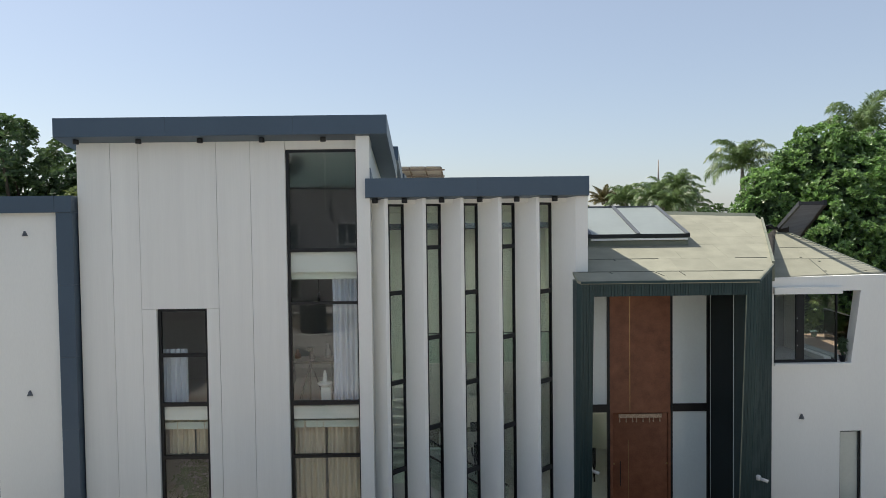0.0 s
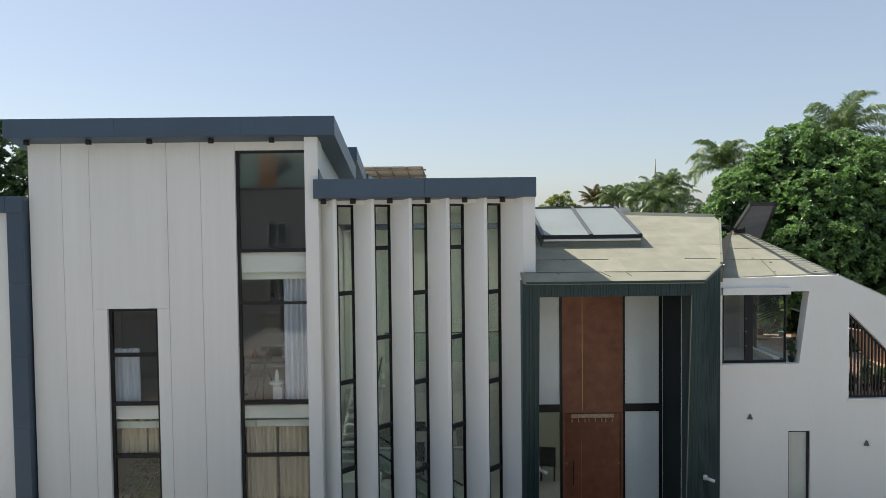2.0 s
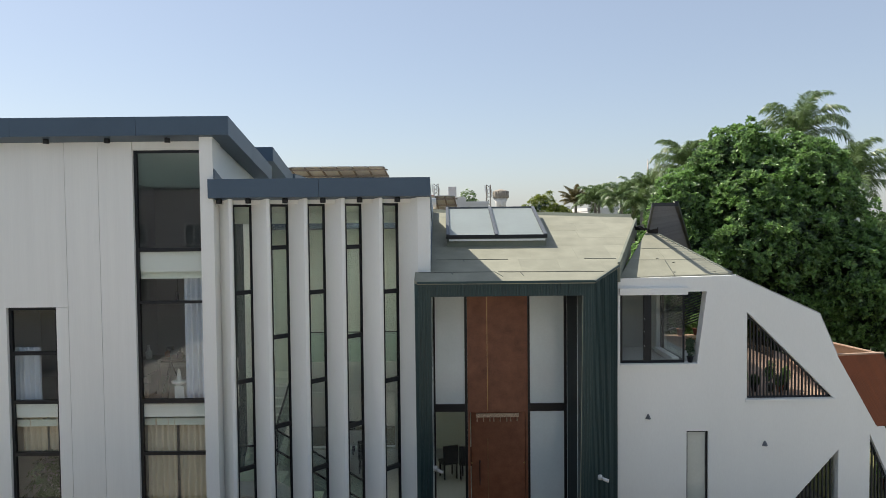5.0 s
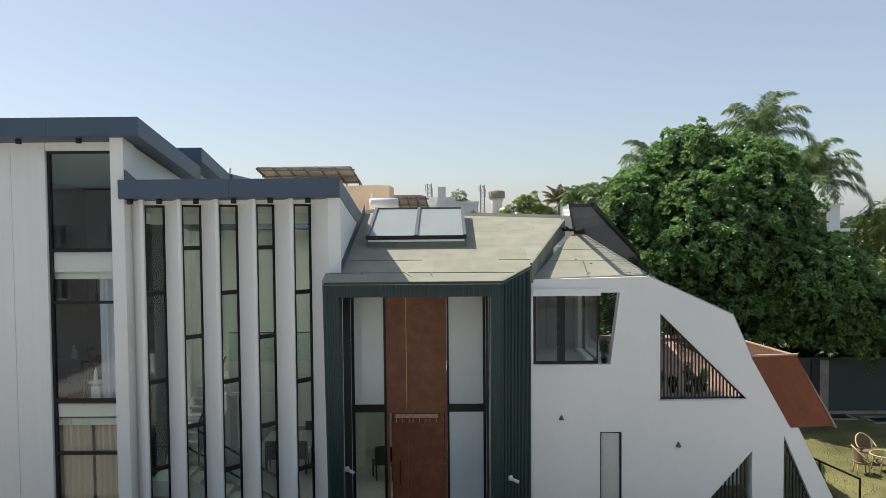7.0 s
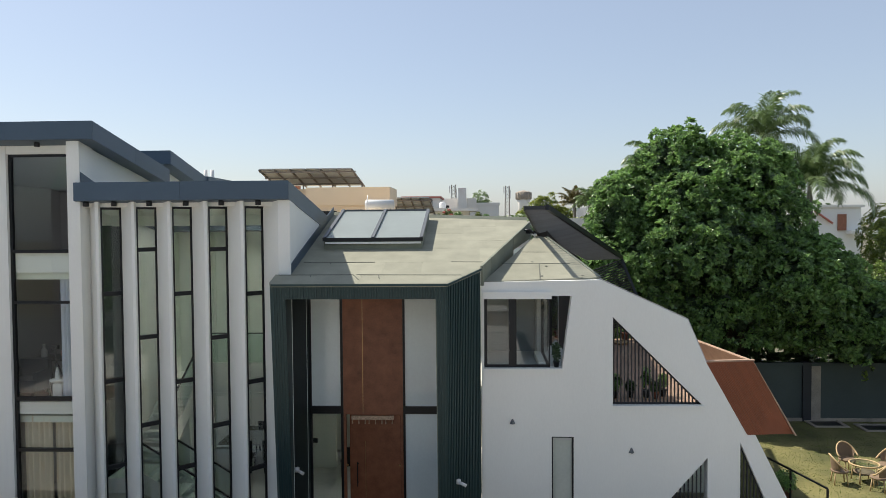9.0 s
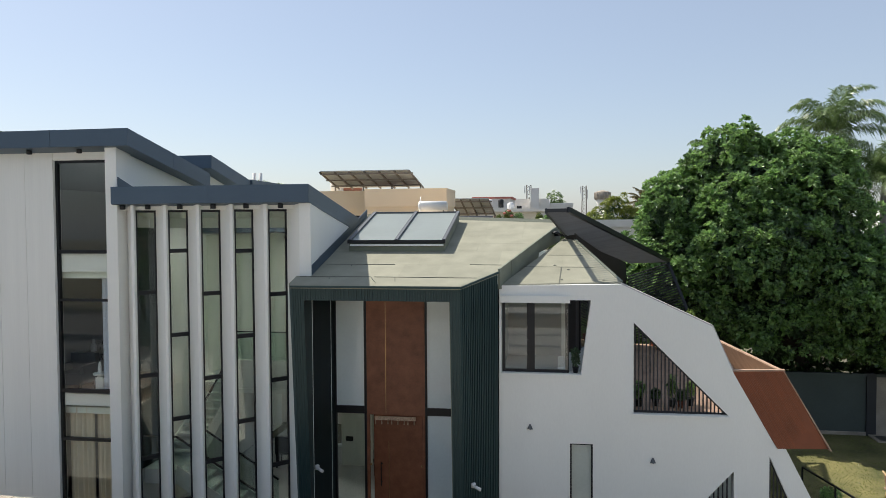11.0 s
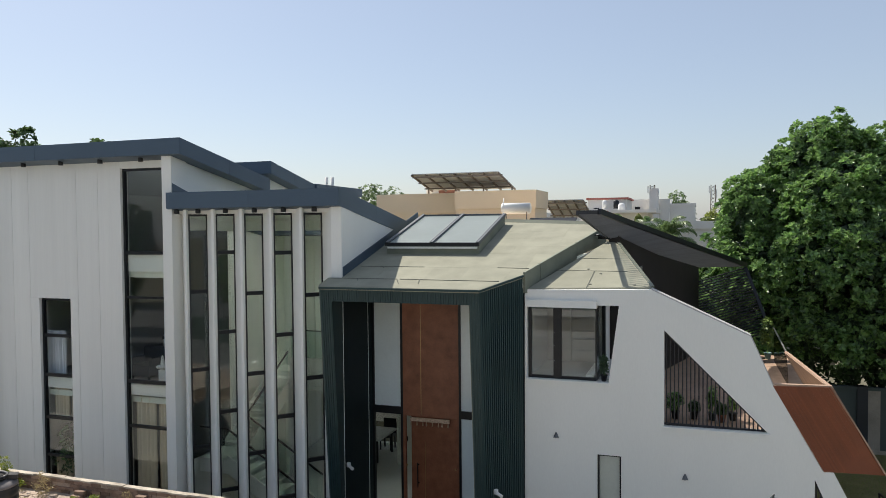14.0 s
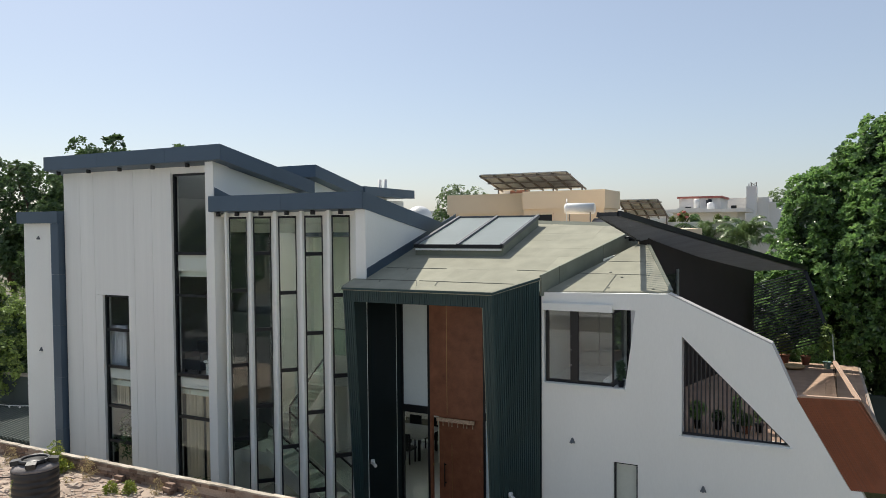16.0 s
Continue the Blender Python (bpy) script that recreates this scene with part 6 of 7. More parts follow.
def potted_plant(x, y, z, h, seed, label, bushy=True, pot=None, r0=0.13, leaf=None, wide=0.42):
    t = thing("potted_plant", (x, y, z), label, "plant", "pot plants")
    bm = bm_new()
    bm_lathe(bm, (x, y, z), [(r0 * 0.7, 0), (r0, r0 * 1.7), (r0 * 1.12, r0 * 1.72), (r0 * 1.12, r0 * 1.95), (r0 * 0.9, r0 * 1.95), (r0 * 0.85, r0 * 1.8)], 16)
    part("pot", bm, pot or POT, t)
    if bushy:
        rr = random.Random(seed)
        size = min(0.13, 0.05 + 0.12 * h)
        kinds = [rosette(7, size, size * 0.38, 0.4, rr) for _ in range(4)]
        V, F = crown_mesh([(x, y, z + r0 * 1.9 + h * 0.5, h * wide, h * wide, h * 0.5)], int((60 + 90 * h) * wide / 0.42), kinds, seed, 0.7)
        V = list(V)
        b = len(V)
        V += [(x - 0.01, y, z + r0 * 1.8), (x + 0.01, y, z + r0 * 1.8), (x, y, z + r0 * 1.9 + h * 0.7)]
        F.append((b, b + 1, b + 2))
    else:
        V, F = spiky_plant(x, y, z + r0 * 1.8, h, 26, leaf, seed)
    raw("foliage", V, F, leaf or LEAF, t)
    return t


for i, (x, y, h, wide, pot, lab) in enumerate(((10.29, 16.7, 0.4, 0.36, BLACK, "leafy shrub in a dark pot on the deck"), (10.66, 16.8, 0.2, 0.5, BLACK, "low round leafy pot plant on the deck"), (11.02, 16.8, 0.55, 0.1, FENCE, "tall thin-stemmed pot plant on the deck"), (11.2, 16.7, 0.22, 0.5, POT, "dense leafy pot plant on the deck"), (11.42, 16.9, 0.38, 0.16, BLACK, "thin-stemmed leafy pot plant on the deck"))):
    potted_plant(x, y, 3.187, h, 200 + i, lab, pot=pot, r0=0.085, leaf=LEAF_D if i % 2 else LEAF, wide=wide)
potted_plant(-5.42, 16.4, 0.25, 1.45, 219, "tall indoor plant behind the narrow window", pot=FENCE, leaf=LEAF_D)
potted_plant(8.9, 16.02, 4.03, 0.36, 210, "slender leafy plant in a black pot on the sill", pot=BLACK, r0=0.07, leaf=LEAF_IN, wide=0.15)
potted_plant(12.15, 25.0, 3.187, 0.5, 211, "flowering plant in a terracotta pot on the deck")
potted_plant(12.7, 24.6, 3.187, 1.0, 212, "tall thin leafy plant in a green pot on the deck", pot=TEAL, wide=0.16, leaf=LEAF_L, r0=0.1)
potted_plant(11.6, 25.0, 3.187, 0.6, 213, "bright-leaved pot plant on the deck", leaf=LEAF_Y, wide=0.3)
potted_plant(12.5, 16.4, 3.7, 0.45, 214, "small arching plant beside the parapet", False, DECK, 0.08, LEAF_Y)
box_part("planter_shelf", (12.15, 13.0, 16.2, 16.6, 3.6, 3.698), DECK, par)
potted_plant(-2.0, 15.1, 0.03, 0.85, 215, "spiky cycad in a tall planter by the window", False, CONCRETE, 0.3, LEAF_D)
potted_plant(2.55, 14.9, 0.03, 0.9, 216, "spiky cycad in a tall planter by the porch", False, CONCRETE, 0.3, LEAF_D)
potted_plant(15.08, 19.0, 0.02, 0.5, 217, "leafy shrub beside the lawn handrail", pot=POT)
for x, y in ((19.4, 26.2), (20.9, 25.7)):
    dg = thing("drain_cover", (x, y, 0.02), "pale concrete drain surround in the lawn", "drain cover")
    for dims in ((x - 0.6, x + 0.6, y - 0.45, y - 0.33), (x - 0.6, x + 0.6, y + 0.33, y + 0.45), (x - 0.6, x - 0.48, y - 0.329, y + 0.329), (x + 0.48, x + 0.6, y - 0.329, y + 0.329)):
        box_part("edging", (*dims, 0.02, 0.06), CONCRETE, dg)
    box_part("grate", (x - 0.479, x + 0.479, y - 0.329, y + 0.329, 0.0, 0.03), BLACK, dg)
hp = thing("cane_hoop", (11.9, 24.6, 3.19), "round cane basket rim lying on the deck", "basket")
bm = bm_new()
bm_tube(bm, [(11.85 + 0.28 * math.cos(k * math.tau / 20), 24.2 + 0.28 * math.sin(k * math.tau / 20), 3.26) for k in range(21)], 0.03, 7)
part("rim", bm, CANE, hp)
bm = bm_new()
bm_lathe(bm, (11.85, 24.2, 3.19), [(0.2, 0), (0.27, 0.07)], 18)
part("bowl", bm, CANE, hp)
# weeds along the parapet
for i, (x, y, L, leaf, lab) in enumerate(((-3.15, 12.1, 0.75, WEED, "tall green weed clump against the brick parapet"), (-2.95, 11.95, 0.42, WEED, "green weed clump against the brick parapet"), (-2.0, 12.05, 0.5, DRY, "dry seeding weed against the parapet"), (-0.75, 11.65, 0.24, WEED, "low green weed clump in the rubble"), (-0.35, 11.8, 0.26, WEED, "low green weed clump in the rubble"), (-0.55, 11.95, 0.2, WEED, "low green weed clump in the rubble"),
                                          (0.1, 12.1, 0.3, DRY, "dry weed tuft by the parapet"), (1.2, 12.0, 0.35, DRY, "dry weed tuft by the parapet"), (-4.6, 12.0, 0.4, DRY, "dry weed tuft by the parapet"))):
    r = random.Random(300 + i)
    dry = leaf is DRY
    kinds = [rosette(7, 0.1 if dry else 0.12, 0.012 if dry else 0.026, 0.8, r) for _ in range(4)]
    V, F = crown_mesh([(x, y, 1.77 + L * 0.45, L * 0.34, L * 0.3, L * 0.5), (x + L * 0.4, y - 0.05, 1.77 + L * 0.22, L * 0.3, L * 0.25, L * 0.26)], int((90 if dry else 130) * L), kinds, 300 + i, 0.85)
    V = list(V)
    for j in range(9):
        b, a = len(V), r.uniform(0, 6.28)
        w, q = 0.004, L * r.uniform(0.1, 0.4)
        V += [(x - w, y, 1.78), (x + w, y, 1.78), (x + q * math.cos(a), y + q * math.sin(a), 1.78 + L * r.uniform(0.6, 1.1))]
        F.append((b, b + 1, b + 2))
    tagged(raw("weed", V, F, leaf, at=(x, y, 1.80)), lab, "weed")
# creeper hanging up the tank wall
r = random.Random(71)
V, F = [], []
for k in range(46):
    f = k / 45
    a = -1.95 + 0.35 * f + 0.08 * math.sin(f * 7)
    p = Vector((-1.4 + 0.445 * math.cos(a), 10.45 + 0.445 * math.sin(a), 1.82 + 0.68 * f))
    d = Vector((r.uniform(-1, 1), -0.6, r.uniform(-0.6, 0.8))).normalized() * 0.05
    q = d.cross(Vector((0, 0, 1))).normalized() * 0.017
    b = len(V)
    V += [p, p + d * 0.5 + q, p + d, p + d * 0.5 - q]
    F.append((b, b + 1, b + 2, b + 3))
    if k < 45:
        V += [p + Vector((0.004, -0.003, -0.004)), p + Vector((-0.004, -0.003, -0.004)), p + Vector((0, -0.003, 0.03))]
        F.append((b + 4, b + 5, b + 6))
tagged(raw("creeper", V, F, WEED, at=(-1.4, 10.0, 1.80)), "thin leafy creeper climbing the black water tank", "creeper")
V, F = [], []
r = random.Random(17)
for k in range(260):
    x, y = r.uniform(-6, 2.5), 9.3 + 2.8 * r.random()
    if noise.noise(Vector((x * 0.9, y * 0.9, 3.0))) < 0.02:
        continue
    v, f = spiky_plant(x, y, 1.795, r.uniform(0.08, 0.2), 9, None, 900 + k, 1.0)
    F += [tuple(q + len(V) for q in g) for g in f]
    V += v
tagged(raw("dry_grass", V, F, DRY, at=(-2, 11, 1.80)), "dry yellow grass growing in the rubble", "grass", kind="stuff")
V, F = [], []
for k in range(1500):
    x, y, q = r.uniform(-7, 3), 9.0 + 3.15 * r.random(), r.uniform(0.012, 0.06) * (2 if r.random() < 0.06 else 1)
    b = len(V)
    a = r.uniform(0, 3)
    for dx, dy, dz in ((-1, -1, -0.4), (1, -0.8, -0.4), (1, 1, -0.4), (-0.9, 1, -0.4), (-0.6, -0.5, 0.7), (0.7, -0.6, 0.5), (0.5, 0.6, 0.8), (-0.5, 0.6, 0.6)):
        V.append((x + q * (dx * math.cos(a) - dy * math.sin(a)), y + q * (dx * math.sin(a) + dy * math.cos(a)), 1.805 + q * dz * 0.7))
    F += [(b, b + 1, b + 5, b + 4), (b + 1, b + 2, b + 6, b + 5), (b + 2, b + 3, b + 7, b + 6), (b + 3, b, b + 4, b + 7), (b + 4, b + 5, b + 6, b + 7)]
tagged(raw("rubble", V, F, mat("rubble_stone", (0.3, 0.22, 0.17), 0.95, 0, 0.3, 4, 40, 0.4, rand=0.8, island=True, tint=(0.42, 0.36, 0.3)), at=(-2, 11, 1.80)), "broken brick and stone rubble on the terrace floor", "rubble", kind="stuff")
bm = bm_new()
for f in range(12):
    p0, p1 = [(-1.85 - 3.0 * q, 10.5 + 0.3 * math.sin(q * 3), 1.87 + 0.5 * (1 - q) ** 2) for q in (f / 12, (f + 1) / 12)]
    bm_bar(bm, p0, p1, 0.03)
solid("hose", bm, BLACK, "black water pipe running from the tank", "pipe")

# brick paving of the terrace, heaved and partly lost under dust
bm = bm_new()
bm_box(bm, -0.112, 0.112, -0.052, 0.052, -0.03, 0.008)
soften(bm, 0.006)
paver = to_mesh("paver", bm, PAVER, (0, 0, 0))
rng = random.Random(33)
V, F, laid = [], [], 0
for i in range(-44, 60):
    for j in range(-40, 60):
        u, v = i * 0.238 + (0.119 if j % 2 else 0), j * 0.117
        x, y = -2.0 + 0.82 * u - 0.57 * v, 10.5 + 0.57 * u + 0.82 * v
        if not (-6.5 < x < 3.2 and 8.6 < y < 12.1) or noise.noise(Vector((x * 0.7, y * 0.7, 9.0))) > 0.05 or rng.random() < 0.12:
            continue
        rot = Matrix.Rotation(0.607 + rng.uniform(-0.05, 0.05), 4, "Z") @ Matrix.Rotation(rng.uniform(-0.05, 0.05), 4, "X") @ Matrix.Rotation(rng.uniform(-0.04, 0.04), 4, "Y")
        z = 1.802 + rng.uniform(-0.008, 0.006)
        if laid < 300 and y > 10.6 and -4.2 < x < 1.0:
            piece("paver", paver, (x, y, z), nb, rot)
            laid += 1
            continue
        b = len(V)
        for dx, dy, dz in ((-0.112, -0.052, 0.006), (0.112, -0.052, 0.006), (0.112, 0.052, 0.006), (-0.112, 0.052, 0.006), (-0.112, -0.052, -0.03), (0.112, -0.052, -0.03), (0.112, 0.052, -0.03), (-0.112, 0.052, -0.03)):
            V.append(rot @ Vector((dx, dy, dz)) + Vector((x, y, z)))
        F += [(b, b + 1, b + 2, b + 3), (b + 4, b + 5, b + 1, b), (b + 5, b + 6, b + 2, b + 1), (b + 6, b + 7, b + 3, b + 2), (b + 7, b + 4, b, b + 3)]
tagged(raw("paving", V, F, PAVER, at=(-2, 10, 1.80)), "heaved old brick paving on the terrace", "paving", kind="stuff")

# ---- neighbourhood behind ----


def block(name, x0, x1, y0, y1, z1, m, label, wins=(), parapet=0.0, cat="building"):
    t = thing(name, ((x0 + x1) / 2, (y0 + y1) / 2, 0), label, cat)
    box_part("wall", (x0, x1, y0, y1, 0, z1), m, t)
    if parapet:
        box_part("parapet", (x0 - 0.1, x1 + 0.1, y0 - 0.1, y1 + 0.1, z1 - parapet, z1 + 0.08), m, t)
    for a, b, c, d in wins:
        w = box_part("window", (a, b, y0 - 0.03, y0 + 0.04, c, d), BLACK, t)
        box_part("frame", (a - 0.06, b + 0.06, y0 - 0.02, y0 + 0.03, d + 0.002, d + 0.08), m, w)
    return t


bb = block("peach_house", -7.8, -2.3, 42.0, 49, 9.12, BEIGE, "peach rendered house with a flat roof", ((-3.6, -2.6, 7.0, 7.75),), 1.1)
box_part("wing", (-2.24, 2.3, 40.2, 43.4, 0, 8.2), BEIGE, bb)
box_part("parapet", (-2.28, 2.37, 40.1, 43.5, 8.203, 9.2), BEIGE, bb)
w = box_part("window", (-1.5, -0.6, 40.16, 40.25, 7.0, 7.9), BLACK, bb)
box_part("frame", (-1.6, -0.5, 40.12, 40.2, 7.905, 7.99), BEIGE, w)
block("low_house", -0.5, 7.5, 33.5, 38.5, 7.1, BEIGE, "low flat-roofed house behind the ridge")
block("garden_house", 3.5, 15, 47, 56, 7.35, OFFWHITE, "pale low house with roof garden parapet", parapet=0.4)
rt = thing("rooftop_tank", (-4.6, 44.5, 9.2), "pale round rooftop water tank", "water tank")
bm = bm_new()
bm_lathe(bm, (-5.4, 45.5, 9.1), [(0.55, 0), (0.55, 1.0), (0.3, 1.2)], 18)
part("body", bm, TANKW, rt)
box_part("stand", (-5.0, -3.9, 45.1, 45.6, 9.1, 9.75), POT, rt)


def pv_array(x0, x1, yh, zh, yl, zl, nx, ny, label):
    """Solar panels on a raked steel rack, seen from behind."""
    t = thing("solar_array", ((x0 + x1) / 2, (yh + yl) / 2, zl - 1.2), label, "solar panels")
    for i in range(nx):
        for j in range(ny):
            a, b = x0 + (x1 - x0) * (i + 0.02) / nx, x0 + (x1 - x0) * (i + 0.98) / nx
            f, g = (j + 0.02) / ny, (j + 0.98) / ny
            bm = bm_new()
            bm_poly(bm, [(a + 0.25 * f, yh + (yl - yh) * f, zh + (zl - zh) * f), (b + 0.25 * f, yh + (yl - yh) * f, zh + (zl - zh) * f), (b + 0.25 * g, yh + (yl - yh) * g, zh + (zl - zh) * g), (a + 0.25 * g, yh + (yl - yh) * g, zh + (zl - zh) * g)], (0, 0.01, 0.04))
            part("panel", bm, PVBACK, t)
    for i in range(nx + 1):
        x = x0 + (x1 - x0) * i / nx
        bm = bm_new()
        bm_bar(bm, (x, yh, zh - 0.05), (x + 0.25, yl, zl - 0.05), 0.07, 0.09)
        part("rafter", bm, STEEL, t)
        if i % 2 == 0:
            for f in (0.8,):
                bm = bm_new()
                bm_bar(bm, (x + 0.2, yh + (yl - yh) * f, zl - 1.2), (x + 0.2, yh + (yl - yh) * f, zh + (zl - zh) * f - 0.05), 0.08)
                part("post", bm, STEEL, t)
    for f in (0.05, 0.4, 0.75):
        bm = bm_new()
        bm_bar(bm, (x0, yh + (yl - yh) * f, zh + (zl - zh) * f - 0.12), (x1 + 0.2, yh + (yl - yh) * f, zh + (zl - zh) * f - 0.12), 0.06, 0.08)
        part("purlin", bm, STEEL, t)
    return t


pv_array(-4.85, 0.3, 40.0, 10.22, 42.9, 9.42, 6, 2, "raked solar panels on a steel rack over the roof")
pv_array(1.9, 4.2, 45.0, 8.76, 47.2, 7.7, 4, 3, "small raked solar panel rack")
hw = thing("water_heater", (2.5, 35, 7.1), "white horizontal hot-water cylinder on a steel stand", "water heater")
bm = bm_new()
bm_tube(bm, [(1.82, 34.9, 8.08), (1.86, 34.9, 8.08), (3.12, 35.2, 8.08), (3.16, 35.2, 8.08)], [0.2, 0.26, 0.26, 0.2], 20)
part("cylinder", bm, TANKW, hw)
for x in (2.0, 3.0):
    bm = bm_new()
    bm_bar(bm, (x, 35.0, 7.1), (x, 35.0, 7.9), 0.05)
    part("leg", bm, STEEL, hw)
bm = bm_new()
bm_tube(bm, [(1.95, 34.7, 7.1), (1.95, 34.7, 8.0), (1.95, 34.75, 8.55)], 0.02, 6)
part("pipe", bm, TANKW, hw)

FAR = [(1.6, 6.9, 106, 116, 10.7, 0), (6.9, 10.2, 107, 116, 10.0, 0.3), (4.35, 5.5, 104, 105.8, 12.1, 0), (-2.6, 2.2, 95, 103, 10.4, 0), (0.9, 6.3, 70, 78, 8.3, 0), (16, 26, 130, 142, 9.6, 0.5), (28, 40, 124, 140, 9.2, 0.5), (-16, -6, 110, 122, 9.0, 0.5),
       (-34, -20, 110, 125, 9.4, 0.5), (-60, -40, 120, 140, 10, 0.5)]
for i, (x0, x1, y0, y1, z, p) in enumerate(FAR):
    wins = [(x0 + 0.7 + k * 2.4, x0 + 1.4 + k * 2.4, z - 1.9, z - 1.0) for k in range(int((x1 - x0 - 1) / 2.4))] if z < 12 else []
    fh = block("far_house", x0, x1, y0, y1, z, OFFWHITE, "pale flat-roofed house far behind the roofs", wins, p)
    if i == 3:
        box_part("roof_edge", (x0 - 0.2, x1 + 0.2, y0 - 0.2, y1, z, z + 0.24), REDPAINT, fh, "red tin roof edge")
    if i == 4:
        box_part("roof_slab", (x0 - 0.8, x1 + 0.8, y0 - 1.2, y1, z + 0.01, z + 0.3), OFFWHITE, fh)
for x, y, z, m in ((-0.4, 94, 9.6, TANKW), (1.0, 94, 9.6, BLACK), (3.6, 74, 8.62, TANKW)):
    bm = bm_new()
    bm_lathe(bm, (x, y, z - 0.4), [(0.34, 0), (0.34, 0.95), (0.16, 1.1)], 16)
    t = solid("roof_tank", bm, m, "rooftop water tank on a far house", "water tank")
bm = bm_new()
bm_box(bm, -2.4, 2.0, 92.6, 95, 0, 9.2)
solid("far_annex", bm, OFFWHITE, "pale annex wall carrying water tanks", "building")
rb = thing("brick_house", (31, 60, 0), "white and red-brick house beyond the palms", "house")
box_part("wall", (33.9, 37.6, 60, 68, 0, 8.2), WHITE, rb)
box_part("cornice", (33.8, 37.8, 59.8, 68.2, 8.203, 8.4), WHITE, rb)
box_part("pier", (35.75, 36.4, 59.85, 59.99, 6.36, 7.65), POT, rb)
bm = bm_new()
bm_poly(bm, [(33.9, 59.7, 8.0), (35.3, 59.7, 7.0), (35.3, 59.7, 6.9), (33.9, 59.7, 7.9)], (0, 0.28, 0))
part("porch_roof", bm, REDPAINT, rb, "faded pink sloping tile roof")
box_part("balcony", (36.4, 38.4, 59.0, 59.98, 6.1, 6.35), WHITE, rb)
add_tree((14.6, 80, 0), 9, [(14.4, 80, 8.7, 1.5, 1.4, 1.2), (12.9, 80, 8.0, 1.4, 1.3, 1.0), (15.9, 80, 7.9, 1.5, 1.4, 1.0), (14.4, 80, 7.2, 2.4, 1.6, 1.2)], 900, WEED, 61, "bright yellow-green feathery tree among the far houses", 0.3, 0.08, 7, 0.15, clump=0.5)
wt = thing("water_tower", (19.4, 200, 0), "round concrete water tower on the skyline", "water tower")
bm = bm_new()
bm_lathe(bm, (19.4, 200, 0), [(1.4, 0), (1.4, 12.0), (1.9, 13.3)], 24)
part("shaft", bm, OFFWHITE, wt)
bm = bm_new()
bm_lathe(bm, (19.4, 200, 13.3), [(1.95, 0), (2.1, 0.1), (2.1, 1.9), (1.5, 2.2), (0.3, 2.5)], 24)
part("bowl", bm, CONCRETE, wt)
for k in range(16):
    a = k * math.tau / 16
    bm = bm_new()
    bm_box(bm, 19.4 + 2.12 * math.cos(a) - 0.07, 19.4 + 2.12 * math.cos(a) + 0.07, 200 + 2.12 * math.sin(a) - 0.07, 200 + 2.12 * math.sin(a) + 0.07, 13.4, 15.2)
    part("rib", bm, CONCRETE, wt)
bm = bm_new()
bm_tube(bm, [(45.4, 150, 0), (45.4, 150, 15), (45.4, 150, 19.4)], [0.3, 0.2, 0.08], 6)
solid("radio_mast", bm, STEEL, "thin radio mast on the skyline", "mast")
for mx, my, mh in ((13.3, 156, 14.9), (2.3, 146, 14.7)):
    mast = thing("antenna_mast", (mx, my, 0), "steel lattice antenna mast on the skyline", "mast")
    for a, b in ((-0.6, -0.6), (0.6, -0.6), (0.6, 0.6), (-0.6, 0.6)):
        bm = bm_new()
        bm_bar(bm, (mx + a, my + b, 0), (mx + a * 0.7, my + b * 0.7, mh), 0.1)
        part("leg", bm, STEEL, mast)
    for k in range(10):
        z = mh * (0.5 + 0.05 * k)
        bm = bm_new()
        bm_bar(bm, (mx - 0.5, my - 0.5, z), (mx + 0.5, my - 0.5, z + mh * 0.05), 0.07)
        bm_bar(bm, (mx + 0.5, my - 0.5, z), (mx - 0.5, my - 0.5, z + mh * 0.05), 0.07)
        part("brace", bm, STEEL, mast)
    for k in range(4):
        bm = bm_new()
        bm_box(bm, mx - 0.85 + k * 0.45, mx - 0.65 + k * 0.45, my - 0.9, my - 0.75, mh - 1.6 - (k % 2) * 1.1, mh - 0.2 - (k % 2) * 0.7)
        part("antenna", bm, TANKW, mast)
r = random.Random(77)
bl = []
for k in range(70):
    x = -120 + 300 * (k + r.random()) / 70
    y = r.uniform(75, 150)
    h = r.uniform(6.0, 9.3)
    bl.append((x, y, h * 0.62, r.uniform(2.5, 4.5), r.uniform(2.5, 4), h * 0.38))
kinds = [rosette(6, 0.9, 0.46, 0.4, r, simple=True) for _ in range(5)]
V, F = crown_mesh(bl, 9000, kinds, 11)
tagged(raw("far_trees", V, F, LEAF_D, at=(0, 110, 0)), "distant green trees between the houses", "trees", kind="stuff")
for i, (x, y, h) in enumerate(((7.6, 116, 12.9), (-23.2, 74, 12.6), (-20.4, 74, 12.0), (12.2, 60, 8.2), (15.2, 58, 8.0))):
    add_tree((x, y, 0), h, [(x, y, h * 0.75, 1.7, 1.7, h * 0.2), (x + 1, y, h * 0.6, 1.8, 1.6, h * 0.2), (x - 1, y, h * 0.55, 1.7, 1.6, h * 0.22)], 420, LEAF_Y if i > 2 else LEAF_P, 90 + i, "rounded tree among the far houses", 0.4, 0.2, 6, 0.15)

# roof garden of the low house
for i, (x, y, h, leaf) in enumerate(((4.6, 47.4, 0.5, LEAF_Y), (5.2, 47.6, 0.75, LEAF_Y), (5.9, 47.5, 0.6, LEAF), (7.2, 47.5, 0.55, LEAF_Y), (7.7, 47.6, 0.45, LEAF))):
    potted_plant(x, y, 7.05, h, 500 + i, "flowering pot plant in the roof garden", pot=POT, leaf=leaf)
